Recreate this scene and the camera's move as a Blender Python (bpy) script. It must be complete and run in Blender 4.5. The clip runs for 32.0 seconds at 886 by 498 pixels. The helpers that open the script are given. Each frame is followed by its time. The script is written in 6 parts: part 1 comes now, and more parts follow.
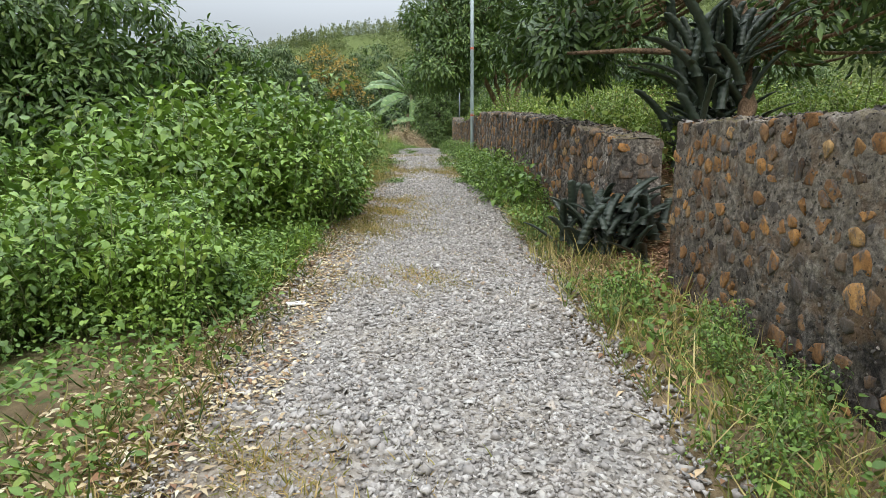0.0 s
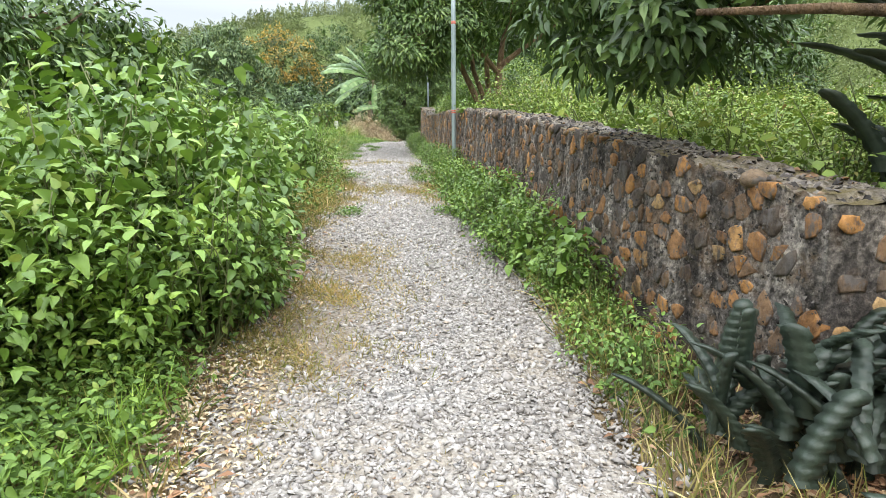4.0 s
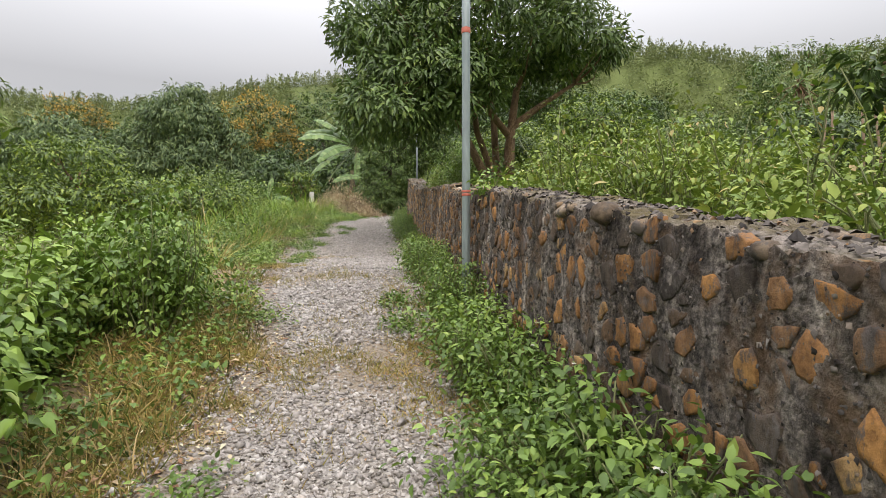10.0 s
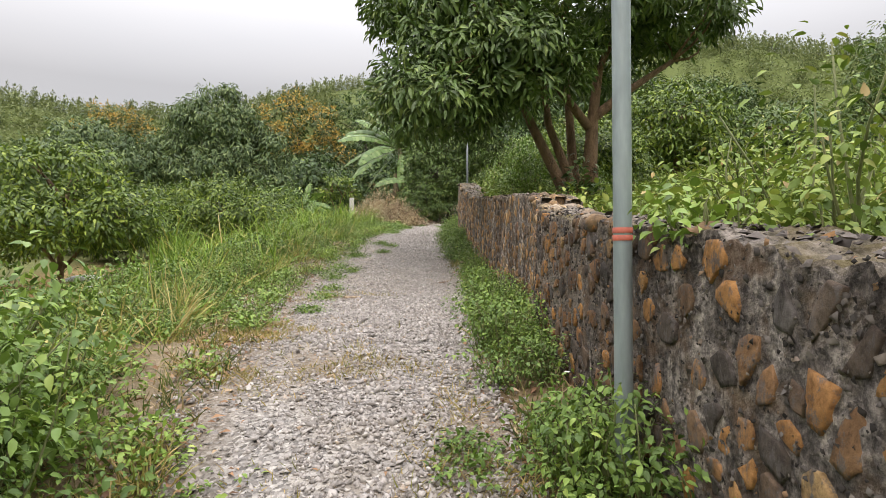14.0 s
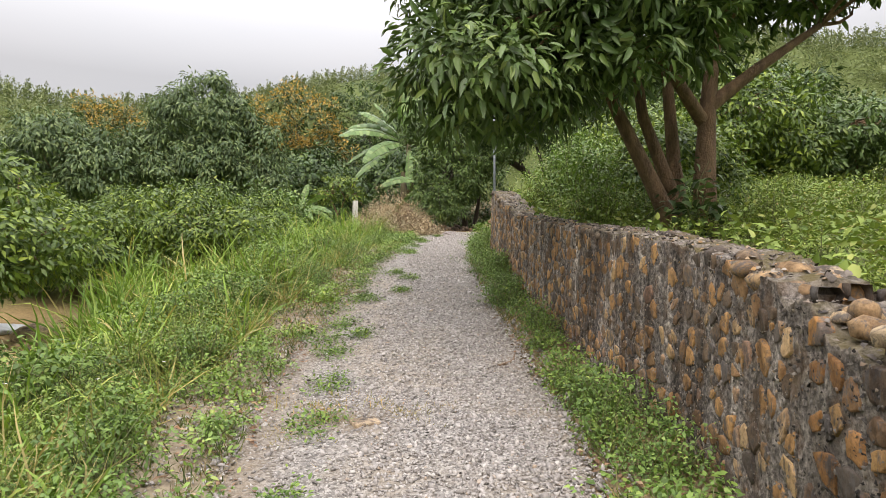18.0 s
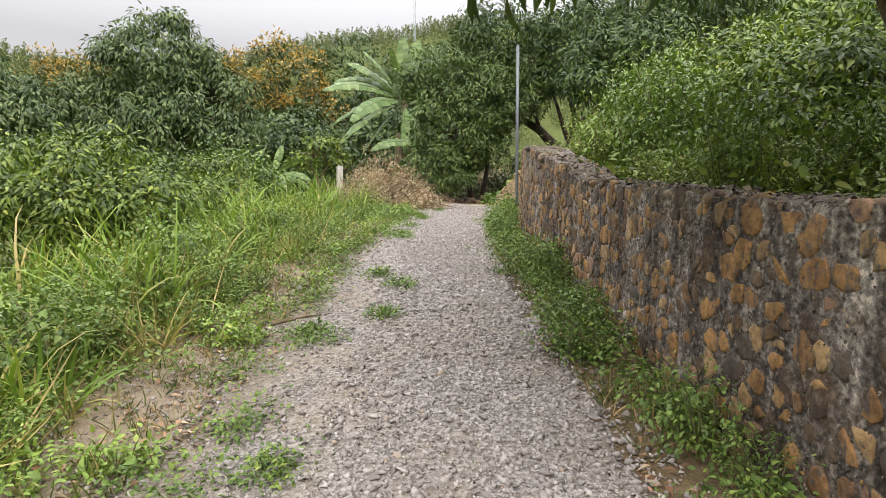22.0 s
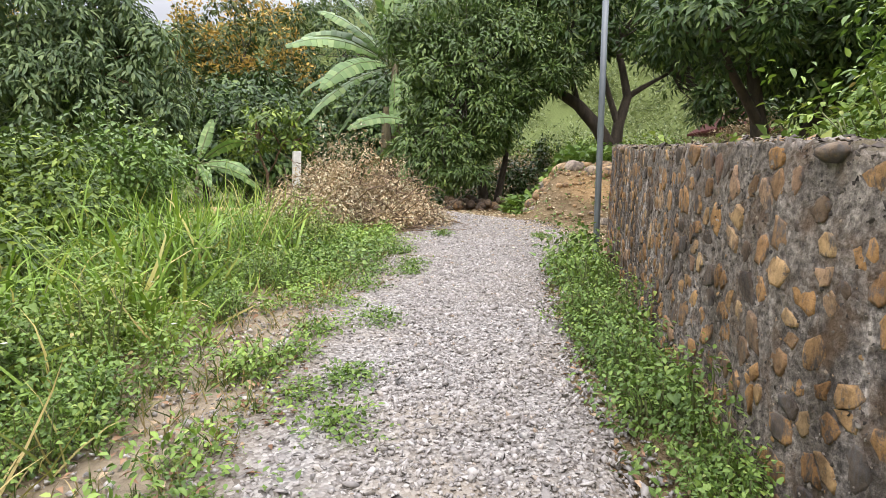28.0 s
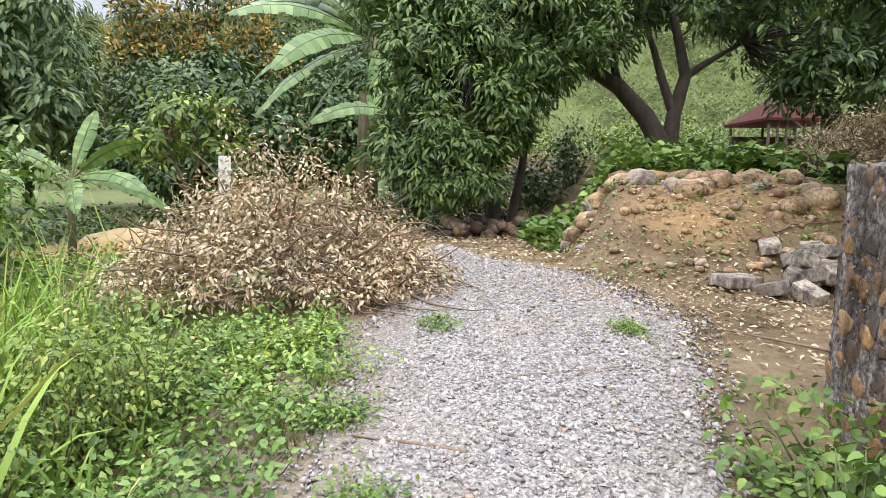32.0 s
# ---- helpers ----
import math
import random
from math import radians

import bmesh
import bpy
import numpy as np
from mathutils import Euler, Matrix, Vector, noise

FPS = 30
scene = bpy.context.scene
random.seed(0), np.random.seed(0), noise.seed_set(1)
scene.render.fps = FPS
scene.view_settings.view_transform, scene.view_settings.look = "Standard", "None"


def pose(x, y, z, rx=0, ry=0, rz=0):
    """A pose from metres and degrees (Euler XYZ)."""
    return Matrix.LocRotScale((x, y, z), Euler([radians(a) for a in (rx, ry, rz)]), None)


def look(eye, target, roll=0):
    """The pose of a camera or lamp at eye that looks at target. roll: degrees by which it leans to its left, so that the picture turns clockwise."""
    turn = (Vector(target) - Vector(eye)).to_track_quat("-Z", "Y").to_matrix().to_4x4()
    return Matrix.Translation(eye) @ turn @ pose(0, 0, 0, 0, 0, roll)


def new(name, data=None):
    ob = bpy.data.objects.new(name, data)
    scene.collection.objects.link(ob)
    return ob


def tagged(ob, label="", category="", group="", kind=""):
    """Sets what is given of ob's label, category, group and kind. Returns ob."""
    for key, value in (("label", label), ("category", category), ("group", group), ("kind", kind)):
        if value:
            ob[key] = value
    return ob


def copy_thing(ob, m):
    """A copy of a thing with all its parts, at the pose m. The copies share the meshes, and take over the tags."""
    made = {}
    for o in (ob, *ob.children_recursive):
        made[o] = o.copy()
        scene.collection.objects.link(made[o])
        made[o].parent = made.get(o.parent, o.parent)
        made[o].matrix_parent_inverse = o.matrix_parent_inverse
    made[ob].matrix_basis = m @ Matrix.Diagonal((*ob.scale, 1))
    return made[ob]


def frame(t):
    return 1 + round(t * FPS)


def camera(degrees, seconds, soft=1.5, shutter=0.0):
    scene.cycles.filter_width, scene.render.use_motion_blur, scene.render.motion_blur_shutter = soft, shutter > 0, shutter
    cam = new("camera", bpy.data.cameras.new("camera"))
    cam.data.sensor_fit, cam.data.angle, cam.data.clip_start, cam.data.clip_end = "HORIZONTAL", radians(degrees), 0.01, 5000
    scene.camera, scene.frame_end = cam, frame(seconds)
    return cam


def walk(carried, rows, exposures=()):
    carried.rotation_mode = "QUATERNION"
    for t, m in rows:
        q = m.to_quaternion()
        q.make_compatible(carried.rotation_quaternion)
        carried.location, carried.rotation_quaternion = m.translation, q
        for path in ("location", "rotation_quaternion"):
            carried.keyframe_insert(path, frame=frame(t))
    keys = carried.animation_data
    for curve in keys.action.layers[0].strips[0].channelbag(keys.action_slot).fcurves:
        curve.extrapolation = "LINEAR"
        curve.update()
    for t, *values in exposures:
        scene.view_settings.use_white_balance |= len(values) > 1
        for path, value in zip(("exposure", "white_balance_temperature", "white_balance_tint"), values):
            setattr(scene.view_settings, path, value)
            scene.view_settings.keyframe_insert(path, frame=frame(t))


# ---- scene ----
# the camera and its walk
cam = camera(74.15, 32.0, soft=0.5)
PATH = [
    (0, (0.000, 0.002, 0.754), (0.230, 4.977, 0.309), -0.25),
    (0.5, (0.027, 0.406, 0.827), (0.554, 5.358, 0.370), -0.35),
    (1, (0.034, 0.789, 0.928), (0.567, 5.739, 0.469), -0.44),
    (1.5, (0.054, 1.171, 1.036), (0.580, 6.122, 0.574), -0.66),
    (2, (-0.007, 1.546, 1.132), (0.529, 6.495, 0.661), -0.51),
    (2.5, (0.007, 1.953, 1.199), (0.542, 6.900, 0.702), -0.37),
    (3, (-0.051, 2.351, 1.267), (0.477, 7.295, 0.746), -0.49),
    (3.5, (-0.021, 2.786, 1.335), (0.493, 7.729, 0.785), -0.76),
    (5.5, (0.176, 4.633, 1.588), (0.779, 9.561, 0.991), 1.26),
    (6, (0.288, 5.039, 1.661), (0.898, 9.964, 1.052), 1.11),
    (6.5, (0.304, 5.452, 1.692), (0.933, 10.373, 1.069), 1.13),
    (7, (0.344, 5.861, 1.743), (0.975, 10.813, 1.457), 0.88),
    (7.5, (0.358, 6.224, 1.772), (0.987, 11.182, 1.641), 0.67),
    (8, (0.362, 6.583, 1.835), (0.991, 11.542, 1.721), 0.52),
    (8.5, (0.385, 6.941, 1.901), (1.022, 11.900, 1.865), 0.58),
    (9, (0.386, 7.314, 1.975), (1.019, 12.273, 1.962), 0.35),
    (9.5, (0.412, 7.704, 2.012), (1.048, 12.663, 1.998), 0.27),
    (10, (0.402, 8.070, 2.062), (1.041, 13.029, 2.061), -0.05),
    (10.5, (0.424, 8.464, 2.110), (1.052, 13.424, 2.125), 0.06),
    (11, (0.411, 8.818, 2.175), (1.033, 13.780, 2.191), 0.02),
    (11.5, (0.401, 9.183, 2.262), (1.012, 14.145, 2.278), -0.20),
    (12, (0.399, 9.551, 2.344), (0.948, 14.521, 2.350), -0.24),
    (12.5, (0.368, 9.859, 2.396), (0.837, 14.837, 2.404), -0.01),
    (13, (0.405, 10.214, 2.433), (0.780, 15.200, 2.453), -0.07),
    (13.5, (0.409, 10.560, 2.443), (0.705, 15.551, 2.461), 0.08),
    (14, (0.429, 10.891, 2.497), (0.688, 15.885, 2.506), -0.39),
    (14.5, (0.402, 11.244, 2.517), (0.661, 16.237, 2.527), -0.25),
    (15, (0.297, 11.448, 2.604), (0.534, 16.443, 2.617), -0.37),
    (15.5, (0.243, 11.789, 2.660), (0.471, 16.784, 2.684), -0.35),
    (17.5, (0.077, 13.717, 3.104), (0.291, 18.713, 3.069), -0.18),
    (18, (0.015, 14.198, 3.190), (0.259, 19.191, 3.143), -0.32),
    (18.5, (-0.044, 14.683, 3.271), (0.218, 19.676, 3.218), -0.13),
    (19, (-0.090, 15.193, 3.303), (0.178, 20.185, 3.241), -0.01),
    (19.5, (-0.128, 15.712, 3.301), (0.144, 20.704, 3.231), -0.02),
    (20, (-0.074, 16.216, 3.302), (0.192, 21.208, 3.200), -0.23),
    (20.5, (-0.053, 16.735, 3.317), (0.230, 21.726, 3.187), 0.08),
    (21, (-0.000, 17.245, 3.317), (0.278, 22.234, 3.135), 0.05),
    (21.5, (0.054, 17.768, 3.317), (0.338, 22.754, 3.077), 0.01),
    (22, (0.054, 18.309, 3.321), (0.317, 23.293, 3.026), -0.02),
    (22.5, (0.059, 18.834, 3.377), (0.320, 23.817, 3.066), 0.04),
    (23, (-0.005, 19.334, 3.391), (0.244, 24.317, 3.067), -0.06),
    (23.5, (-0.052, 19.881, 3.435), (0.189, 24.864, 3.095), -0.02),
    (24, (-0.102, 20.397, 3.515), (0.132, 25.378, 3.149), 0.24),
    (24.5, (-0.109, 20.938, 3.600), (0.115, 25.917, 3.212), 0.04),
    (25, (-0.120, 21.490, 3.668), (0.108, 26.469, 3.273), 0.24),
    (25.5, (-0.136, 22.042, 3.743), (0.095, 27.019, 3.334), 0.40),
    (27.5, (0.079, 24.058, 3.993), (0.363, 29.027, 3.514), 0.56),
    (28, (0.232, 24.600, 4.081), (0.534, 29.568, 3.602), 0.85),
    (28.5, (0.353, 25.156, 4.154), (0.645, 30.122, 3.658), 0.52),
    (29, (0.419, 25.699, 4.234), (0.721, 30.664, 3.730), 0.47),
    (29.5, (0.508, 26.248, 4.314), (0.820, 31.212, 3.804), 0.44),
    (30, (0.521, 26.798, 4.389), (0.838, 31.761, 3.871), 0.46),
    (30.5, (0.480, 27.377, 4.414), (0.808, 32.339, 3.898), 0.47),
    (31, (0.403, 27.939, 4.472), (0.730, 32.899, 3.931), 0.42),
    (31.5, (0.434, 28.527, 4.535), (0.772, 33.485, 3.985), 0.37),
    (32, (0.472, 29.088, 4.572), (0.820, 34.046, 4.026), 0.36),
]
walk(cam, [(t, look(eye, target, roll)) for t, eye, target, roll in PATH], [(0, 0.22, 7300, 12), (1.0, 0.32, 7300, 12), (2.5, 0.6, 7300, 12), (6.3, 1.05, 7200, 14), (7.2, 0.8, 7250, 14), (8.0, 0.18, 7600, 17), (9, 0.17, 7900, 19), (11, 0.24, 8050, 19), (15, 0.28, 8100, 20), (20, 0.42, 8100, 20), (25, 0.45, 7850, 20), (28, 0.58, 7550, 21), (31, 0.78, 7100, 20), (32, 0.68, 7100, 21)])

# ---------------------------------------------------------------- world and light
world = bpy.data.worlds.new("overcast_sky")
scene.world = world
world.use_nodes = True
wn, wl = world.node_tree.nodes, world.node_tree.links
sky = wn.new("ShaderNodeTexSky")
sky.sky_type, sky.sun_disc = "NISHITA", False
sky.sun_elevation, sky.sun_rotation = radians(58), radians(192)
sky.air_density, sky.dust_density, sky.ozone_density = 1.0, 3.0, 1.0
# the cloud sheet: pale grey, a little brighter in soft patches
w_co = wn.new("ShaderNodeTexCoord")
w_map = wn.new("ShaderNodeMapping")
w_map.inputs["Scale"].default_value = (1.2, 1.2, 4.0)
w_noise = wn.new("ShaderNodeTexNoise")
w_noise.inputs["Scale"].default_value, w_noise.inputs["Detail"].default_value = 1.6, 5.0
w_ramp = wn.new("ShaderNodeValToRGB")
w_ramp.color_ramp.elements[0].position, w_ramp.color_ramp.elements[0].color = 0.3, (3.95, 4.72, 5.6, 1)
w_ramp.color_ramp.elements[1].position, w_ramp.color_ramp.elements[1].color = 0.7, (4.3, 5.05, 5.9, 1)
w_mix = wn.new("ShaderNodeMixRGB")
w_mix.inputs["Fac"].default_value = 0.9
wl.new(w_co.outputs["Generated"], w_map.inputs["Vector"])
wl.new(w_map.outputs["Vector"], w_noise.inputs["Vector"])
wl.new(w_noise.outputs["Fac"], w_ramp.inputs["Fac"])
w_veil = wn.new("ShaderNodeMixRGB")
w_veil.blend_type, w_veil.inputs["Fac"].default_value, w_veil.inputs["Color2"].default_value = "DARKEN", 1.0, (4.4, 5.0, 5.6, 1)
wl.new(sky.outputs["Color"], w_veil.inputs["Color1"])
wl.new(w_veil.outputs["Color"], w_mix.inputs["Color1"])
wl.new(w_ramp.outputs["Color"], w_mix.inputs["Color2"])
# an overcast sky is brightest overhead
w_sep = wn.new("ShaderNodeSeparateXYZ")
w_up = wn.new("ShaderNodeMapRange")
w_up.inputs["From Min"].default_value, w_up.inputs["From Max"].default_value = 0.25, 1.0
w_up.inputs["To Min"].default_value, w_up.inputs["To Max"].default_value = 1.0, 5.4
w_mul = wn.new("ShaderNodeMixRGB")
w_mul.blend_type, w_mul.inputs["Fac"].default_value = "MULTIPLY", 1.0
wl.new(w_co.outputs["Generated"], w_sep.inputs["Vector"])
wl.new(w_sep.outputs["Z"], w_up.inputs["Value"])
wl.new(w_mix.outputs["Color"], w_mul.inputs["Color1"])
wl.new(w_up.outputs["Result"], w_mul.inputs["Color2"])
wl.new(w_mul.outputs["Color"], wn["Background"].inputs["Color"])
wn["Background"].inputs["Strength"].default_value = 0.113
sun = new("sun", bpy.data.lights.new("sun", "SUN"))
sun.data.energy, sun.data.angle, sun.data.color = 1.2, radians(60), (1.0, 0.96, 0.9)
sun.matrix_world = look((-8, -26, 55), (0, 12, 0))

# ---------------------------------------------------------------- materials
def nodes_of(name):
    m = bpy.data.materials.new(name)
    m.use_nodes = True
    return m, m.node_tree.nodes, m.node_tree.links


def ramp(nt, lk, fac, stops):
    r = nt.new("ShaderNodeValToRGB")
    els = r.color_ramp.elements
    while len(els) < len(stops):
        els.new(0.5)
    for e, (p, c) in zip(els, stops):
        e.position, e.color = p, (*c, 1)
    lk.new(fac, r.inputs["Fac"])
    return r.outputs["Color"]


def noise_fac(nt, lk, scale, detail=4.0, rough=0.6, stretch=None, kind="Object"):
    vec = nt.new("ShaderNodeNewGeometry").outputs["Position"] if kind == "Position" else nt.new("ShaderNodeTexCoord").outputs[kind]
    if stretch:
        mp = nt.new("ShaderNodeMapping")
        mp.inputs["Scale"].default_value = stretch
        lk.new(vec, mp.inputs["Vector"])
        vec = mp.outputs["Vector"]
    n = nt.new("ShaderNodeTexNoise")
    n.inputs["Scale"].default_value, n.inputs["Detail"].default_value, n.inputs["Roughness"].default_value = scale, detail, rough
    lk.new(vec, n.inputs["Vector"])
    return n.outputs["Fac"]


def mix(nt, lk, fac, a, b, blend="MIX"):
    m = nt.new("ShaderNodeMixRGB")
    m.blend_type = blend
    for key, v in (("Fac", fac), ("Color1", a), ("Color2", b)):
        if isinstance(v, (int, float)):
            m.inputs[key].default_value = v
        elif isinstance(v, tuple):
            m.inputs[key].default_value = (*v, 1)
        else:
            lk.new(v, m.inputs[key])
    return m.outputs["Color"]


def bump(nt, lk, fac, strength, dist, into):
    b = nt.new("ShaderNodeBump")
    b.inputs["Strength"].default_value, b.inputs["Distance"].default_value = strength, dist
    lk.new(fac, b.inputs["Height"])
    lk.new(b.outputs["Normal"], into.inputs["Normal"])


def leaf_mat(name, stops, rough=0.5, thin=0.38, patch=0.35):
    """Leaves: each one its own shade, patches of the plant yellower or darker, light coming through."""
    m, nt, lk = nodes_of(name)
    p, out = nt["Principled BSDF"], nt["Material Output"]
    mid = stops[len(stops) // 2][1]
    stops = [(q, tuple(min(0.6, 1.12 * m_ * (c_ / m_) ** 1.1) for c_, m_ in zip(c, mid))) for q, c in stops]
    geo = nt.new("ShaderNodeNewGeometry")
    col = ramp(nt, lk, geo.outputs["Random Per Island"], stops)
    f = noise_fac(nt, lk, 1.3, 5, 0.65, None, "Position")
    shade = ramp(nt, lk, f, [(0.32, (0.6, 0.66, 0.6)), (0.68, (1.38, 1.28, 1.0))])
    col = mix(nt, lk, patch * 2, col, shade, "MULTIPLY")
    lk.new(col, p.inputs["Base Color"])
    p.inputs["Roughness"].default_value = rough
    p.inputs["Specular IOR Level"].default_value = 0.38
    tr = nt.new("ShaderNodeBsdfTranslucent")
    lk.new(mix(nt, lk, 0.6, col, (1.25, 1.2, 0.5), "MULTIPLY"), tr.inputs["Color"])
    ms = nt.new("ShaderNodeMixShader")
    ms.inputs["Fac"].default_value = thin * 0.55
    lk.new(p.outputs["BSDF"], ms.inputs[1])
    lk.new(tr.outputs["BSDF"], ms.inputs[2])
    lk.new(ms.outputs["Shader"], out.inputs["Surface"])
    return m


def island_mat(name, stops, rough=0.9, grain=60.0, depth=0.004, spec=0.25):
    """Loose pieces (stones, litter): a shade a piece, with grain and relief."""
    m, nt, lk = nodes_of(name)
    p = nt["Principled BSDF"]
    geo = nt.new("ShaderNodeNewGeometry")
    col = ramp(nt, lk, geo.outputs["Random Per Island"], stops)
    f = noise_fac(nt, lk, grain, 5)
    col = mix(nt, lk, 0.5, col, ramp(nt, lk, f, [(0.3, (0.55, 0.55, 0.55)), (0.75, (1.25, 1.22, 1.2))]), "MULTIPLY")
    lk.new(col, p.inputs["Base Color"])
    p.inputs["Roughness"].default_value, p.inputs["Specular IOR Level"].default_value = rough, spec
    bump(nt, lk, f, 0.5, depth, p)
    return m


def plain_mat(name, dark, light, scale=8.0, rough=0.8, depth=0.01, stretch=None, metal=0.0, strength=0.5):
    m, nt, lk = nodes_of(name)
    p = nt["Principled BSDF"]
    f = noise_fac(nt, lk, scale, 6, 0.65, stretch)
    f2 = noise_fac(nt, lk, scale * 7, 4, 0.6, stretch)
    col = ramp(nt, lk, f, [(0.3, dark), (0.72, light)])
    col = mix(nt, lk, 0.5, col, ramp(nt, lk, f2, [(0.3, (0.6, 0.6, 0.6)), (0.7, (1.2, 1.2, 1.2))]), "MULTIPLY")
    lk.new(col, p.inputs["Base Color"])
    p.inputs["Roughness"].default_value, p.inputs["Metallic"].default_value = rough, metal
    bump(nt, lk, f2, strength, depth, p)
    return m


# foliage
M_SHRUB = leaf_mat("shrub_leaf", [(0.0, (0.06, 0.12, 0.03)), (0.45, (0.108, 0.2, 0.048)), (0.85, (0.165, 0.28, 0.074)), (1.0, (0.25, 0.35, 0.11))], 0.42, 0.26, 0.42)
M_SHRUB_LIGHT = leaf_mat("light_shrub_leaf", [(0.0, (0.09, 0.165, 0.036)), (0.5, (0.155, 0.265, 0.058)), (0.9, (0.22, 0.345, 0.083)), (1.0, (0.3, 0.37, 0.115))], 0.42, 0.26, 0.42)
M_MANGO = leaf_mat("mango_leaf", [(0.0, (0.05, 0.095, 0.032)), (0.55, (0.082, 0.15, 0.045)), (0.9, (0.13, 0.21, 0.064)), (1.0, (0.18, 0.25, 0.08))], 0.4, 0.2)
M_DARK = leaf_mat("dark_leaf", [(0.0, (0.03, 0.06, 0.022)), (0.6, (0.056, 0.105, 0.034)), (1.0, (0.11, 0.18, 0.06))], 0.42, 0.18)
M_ORCHARD = leaf_mat("orchard_leaf", [(0.0, (0.022, 0.055, 0.018)), (0.6, (0.05, 0.105, 0.03)), (1.0, (0.11, 0.18, 0.05))], 0.45, 0.15)
M_GREY = leaf_mat("grey_green_leaf", [(0.0, (0.045, 0.085, 0.04)), (0.55, (0.088, 0.15, 0.064)), (1.0, (0.175, 0.245, 0.108))], 0.5, 0.25)
M_LONGAN = leaf_mat("longan_leaf", [(0.0, (0.03, 0.058, 0.018)), (0.5, (0.056, 0.092, 0.028)), (0.85, (0.09, 0.125, 0.035)), (1.0, (0.15, 0.15, 0.045))], 0.5, 0.18)
M_LYCHEE = leaf_mat("lychee_leaf", [(0.0, (0.04, 0.08, 0.02)), (0.5, (0.1, 0.17, 0.033)), (0.85, (0.165, 0.25, 0.045)), (1.0, (0.26, 0.34, 0.062))], 0.42, 0.28)
# hill leaves: base colour paled and greyed to stand in for distance haze
M_HILL_HAZED = leaf_mat("hazed_hill_leaf", [(0.0, (0.11, 0.15, 0.085)), (0.5, (0.165, 0.21, 0.112)), (1.0, (0.23, 0.27, 0.145))], 0.7, 0.25)
M_GRASS = leaf_mat("grass_blade", [(0.0, (0.1, 0.195, 0.034)), (0.45, (0.175, 0.3, 0.054)), (0.8, (0.25, 0.375, 0.08)), (0.93, (0.33, 0.34, 0.11)), (1.0, (0.5, 0.42, 0.2))], 0.6, 0.35, 0.35)
M_DRYGRASS = leaf_mat("dry_grass_blade", [(0.0, (0.13, 0.17, 0.04)), (0.4, (0.30, 0.27, 0.10)), (0.8, (0.42, 0.34, 0.16)), (1.0, (0.5, 0.42, 0.24))], 0.7, 0.25, 0.3)
M_FADED = leaf_mat("faded_grass_blade", [(0.0, (0.121, 0.145, 0.034)), (0.35, (0.253, 0.228, 0.071)), (0.7, (0.354, 0.262, 0.113)), (1.0, (0.446, 0.329, 0.180))], 0.75, 0.2, 0.3)
M_LITTER = leaf_mat("fallen_leaf", [(0.0, (0.10, 0.055, 0.035)), (0.4, (0.2, 0.105, 0.065)), (0.75, (0.31, 0.18, 0.115)), (1.0, (0.42, 0.31, 0.22))], 0.75, 0.1, 0.3)
M_DEAD = leaf_mat("withered_leaf", [(0.0, (0.22, 0.15, 0.095)), (0.4, (0.37, 0.285, 0.195)), (0.8, (0.5, 0.42, 0.31)), (1.0, (0.6, 0.53, 0.42))], 0.8, 0.12, 0.3)
M_BANANA = leaf_mat("banana_leaf", [(0.0, (0.09, 0.17, 0.055)), (0.6, (0.13, 0.235, 0.082)), (1.0, (0.2, 0.3, 0.12))], 0.38, 0.35, 0.25)
# cactus green darkened throughout to carry the shade of the tree above
M_CACTUS_SHADED = plain_mat("shaded_cactus_skin", (0.012, 0.023, 0.016), (0.042, 0.06, 0.042), 9, 0.5, 0.006)
M_FERN = leaf_mat("fern_frond", [(0.0, (0.15, 0.29, 0.04)), (1.0, (0.26, 0.42, 0.08))], 0.5, 0.35, 0.2)
M_PETAL = leaf_mat("white_petal", [(0.0, (0.75, 0.75, 0.7)), (0.8, (0.85, 0.85, 0.8)), (1.0, (0.75, 0.6, 0.15))], 0.6, 0.2, 0.1)
# wood, stone and earth
M_BARK = plain_mat("brown_bark", (0.10, 0.062, 0.038), (0.3, 0.185, 0.11), 9, 0.9, 0.05, (1, 1, 0.35), 0.0, 1.0)
M_BARK_DARK = plain_mat("dark_bark", (0.03, 0.025, 0.02), (0.09, 0.07, 0.052), 7, 0.9, 0.02, (1, 1, 0.3))
M_STEM = plain_mat("green_stem", (0.09, 0.12, 0.04), (0.18, 0.19, 0.08), 12, 0.7, 0.002)
M_TWIG = plain_mat("dry_twig", (0.13, 0.085, 0.055), (0.28, 0.20, 0.14), 14, 0.9, 0.004)
M_GRAVEL = island_mat("gravel_stone", [(0.0, (0.24, 0.223, 0.21)), (0.25, (0.31, 0.29, 0.273)), (0.55, (0.375, 0.352, 0.333)), (0.85, (0.44, 0.417, 0.397)), (0.96, (0.53, 0.51, 0.485)), (1.0, (0.36, 0.275, 0.2))], 0.9, 60, 0.003)
M_BLOSSOM = leaf_mat("orange_blossom", [(0.0, (0.3, 0.2, 0.06)), (0.5, (0.46, 0.29, 0.08)), (1.0, (0.56, 0.4, 0.14))], 0.7, 0.25, 0.3)
M_WEED = leaf_mat("weed_leaf", [(0.0, (0.06, 0.115, 0.03)), (0.5, (0.105, 0.19, 0.045)), (0.9, (0.165, 0.265, 0.062)), (1.0, (0.21, 0.29, 0.072))], 0.55, 0.3)
M_FIELD = leaf_mat("field_leaf", [(0.0, (0.085, 0.15, 0.036)), (0.4, (0.155, 0.235, 0.056)), (0.8, (0.215, 0.3, 0.078)), (0.97, (0.27, 0.31, 0.1)), (1.0, (0.34, 0.26, 0.13))], 0.6, 0.3)
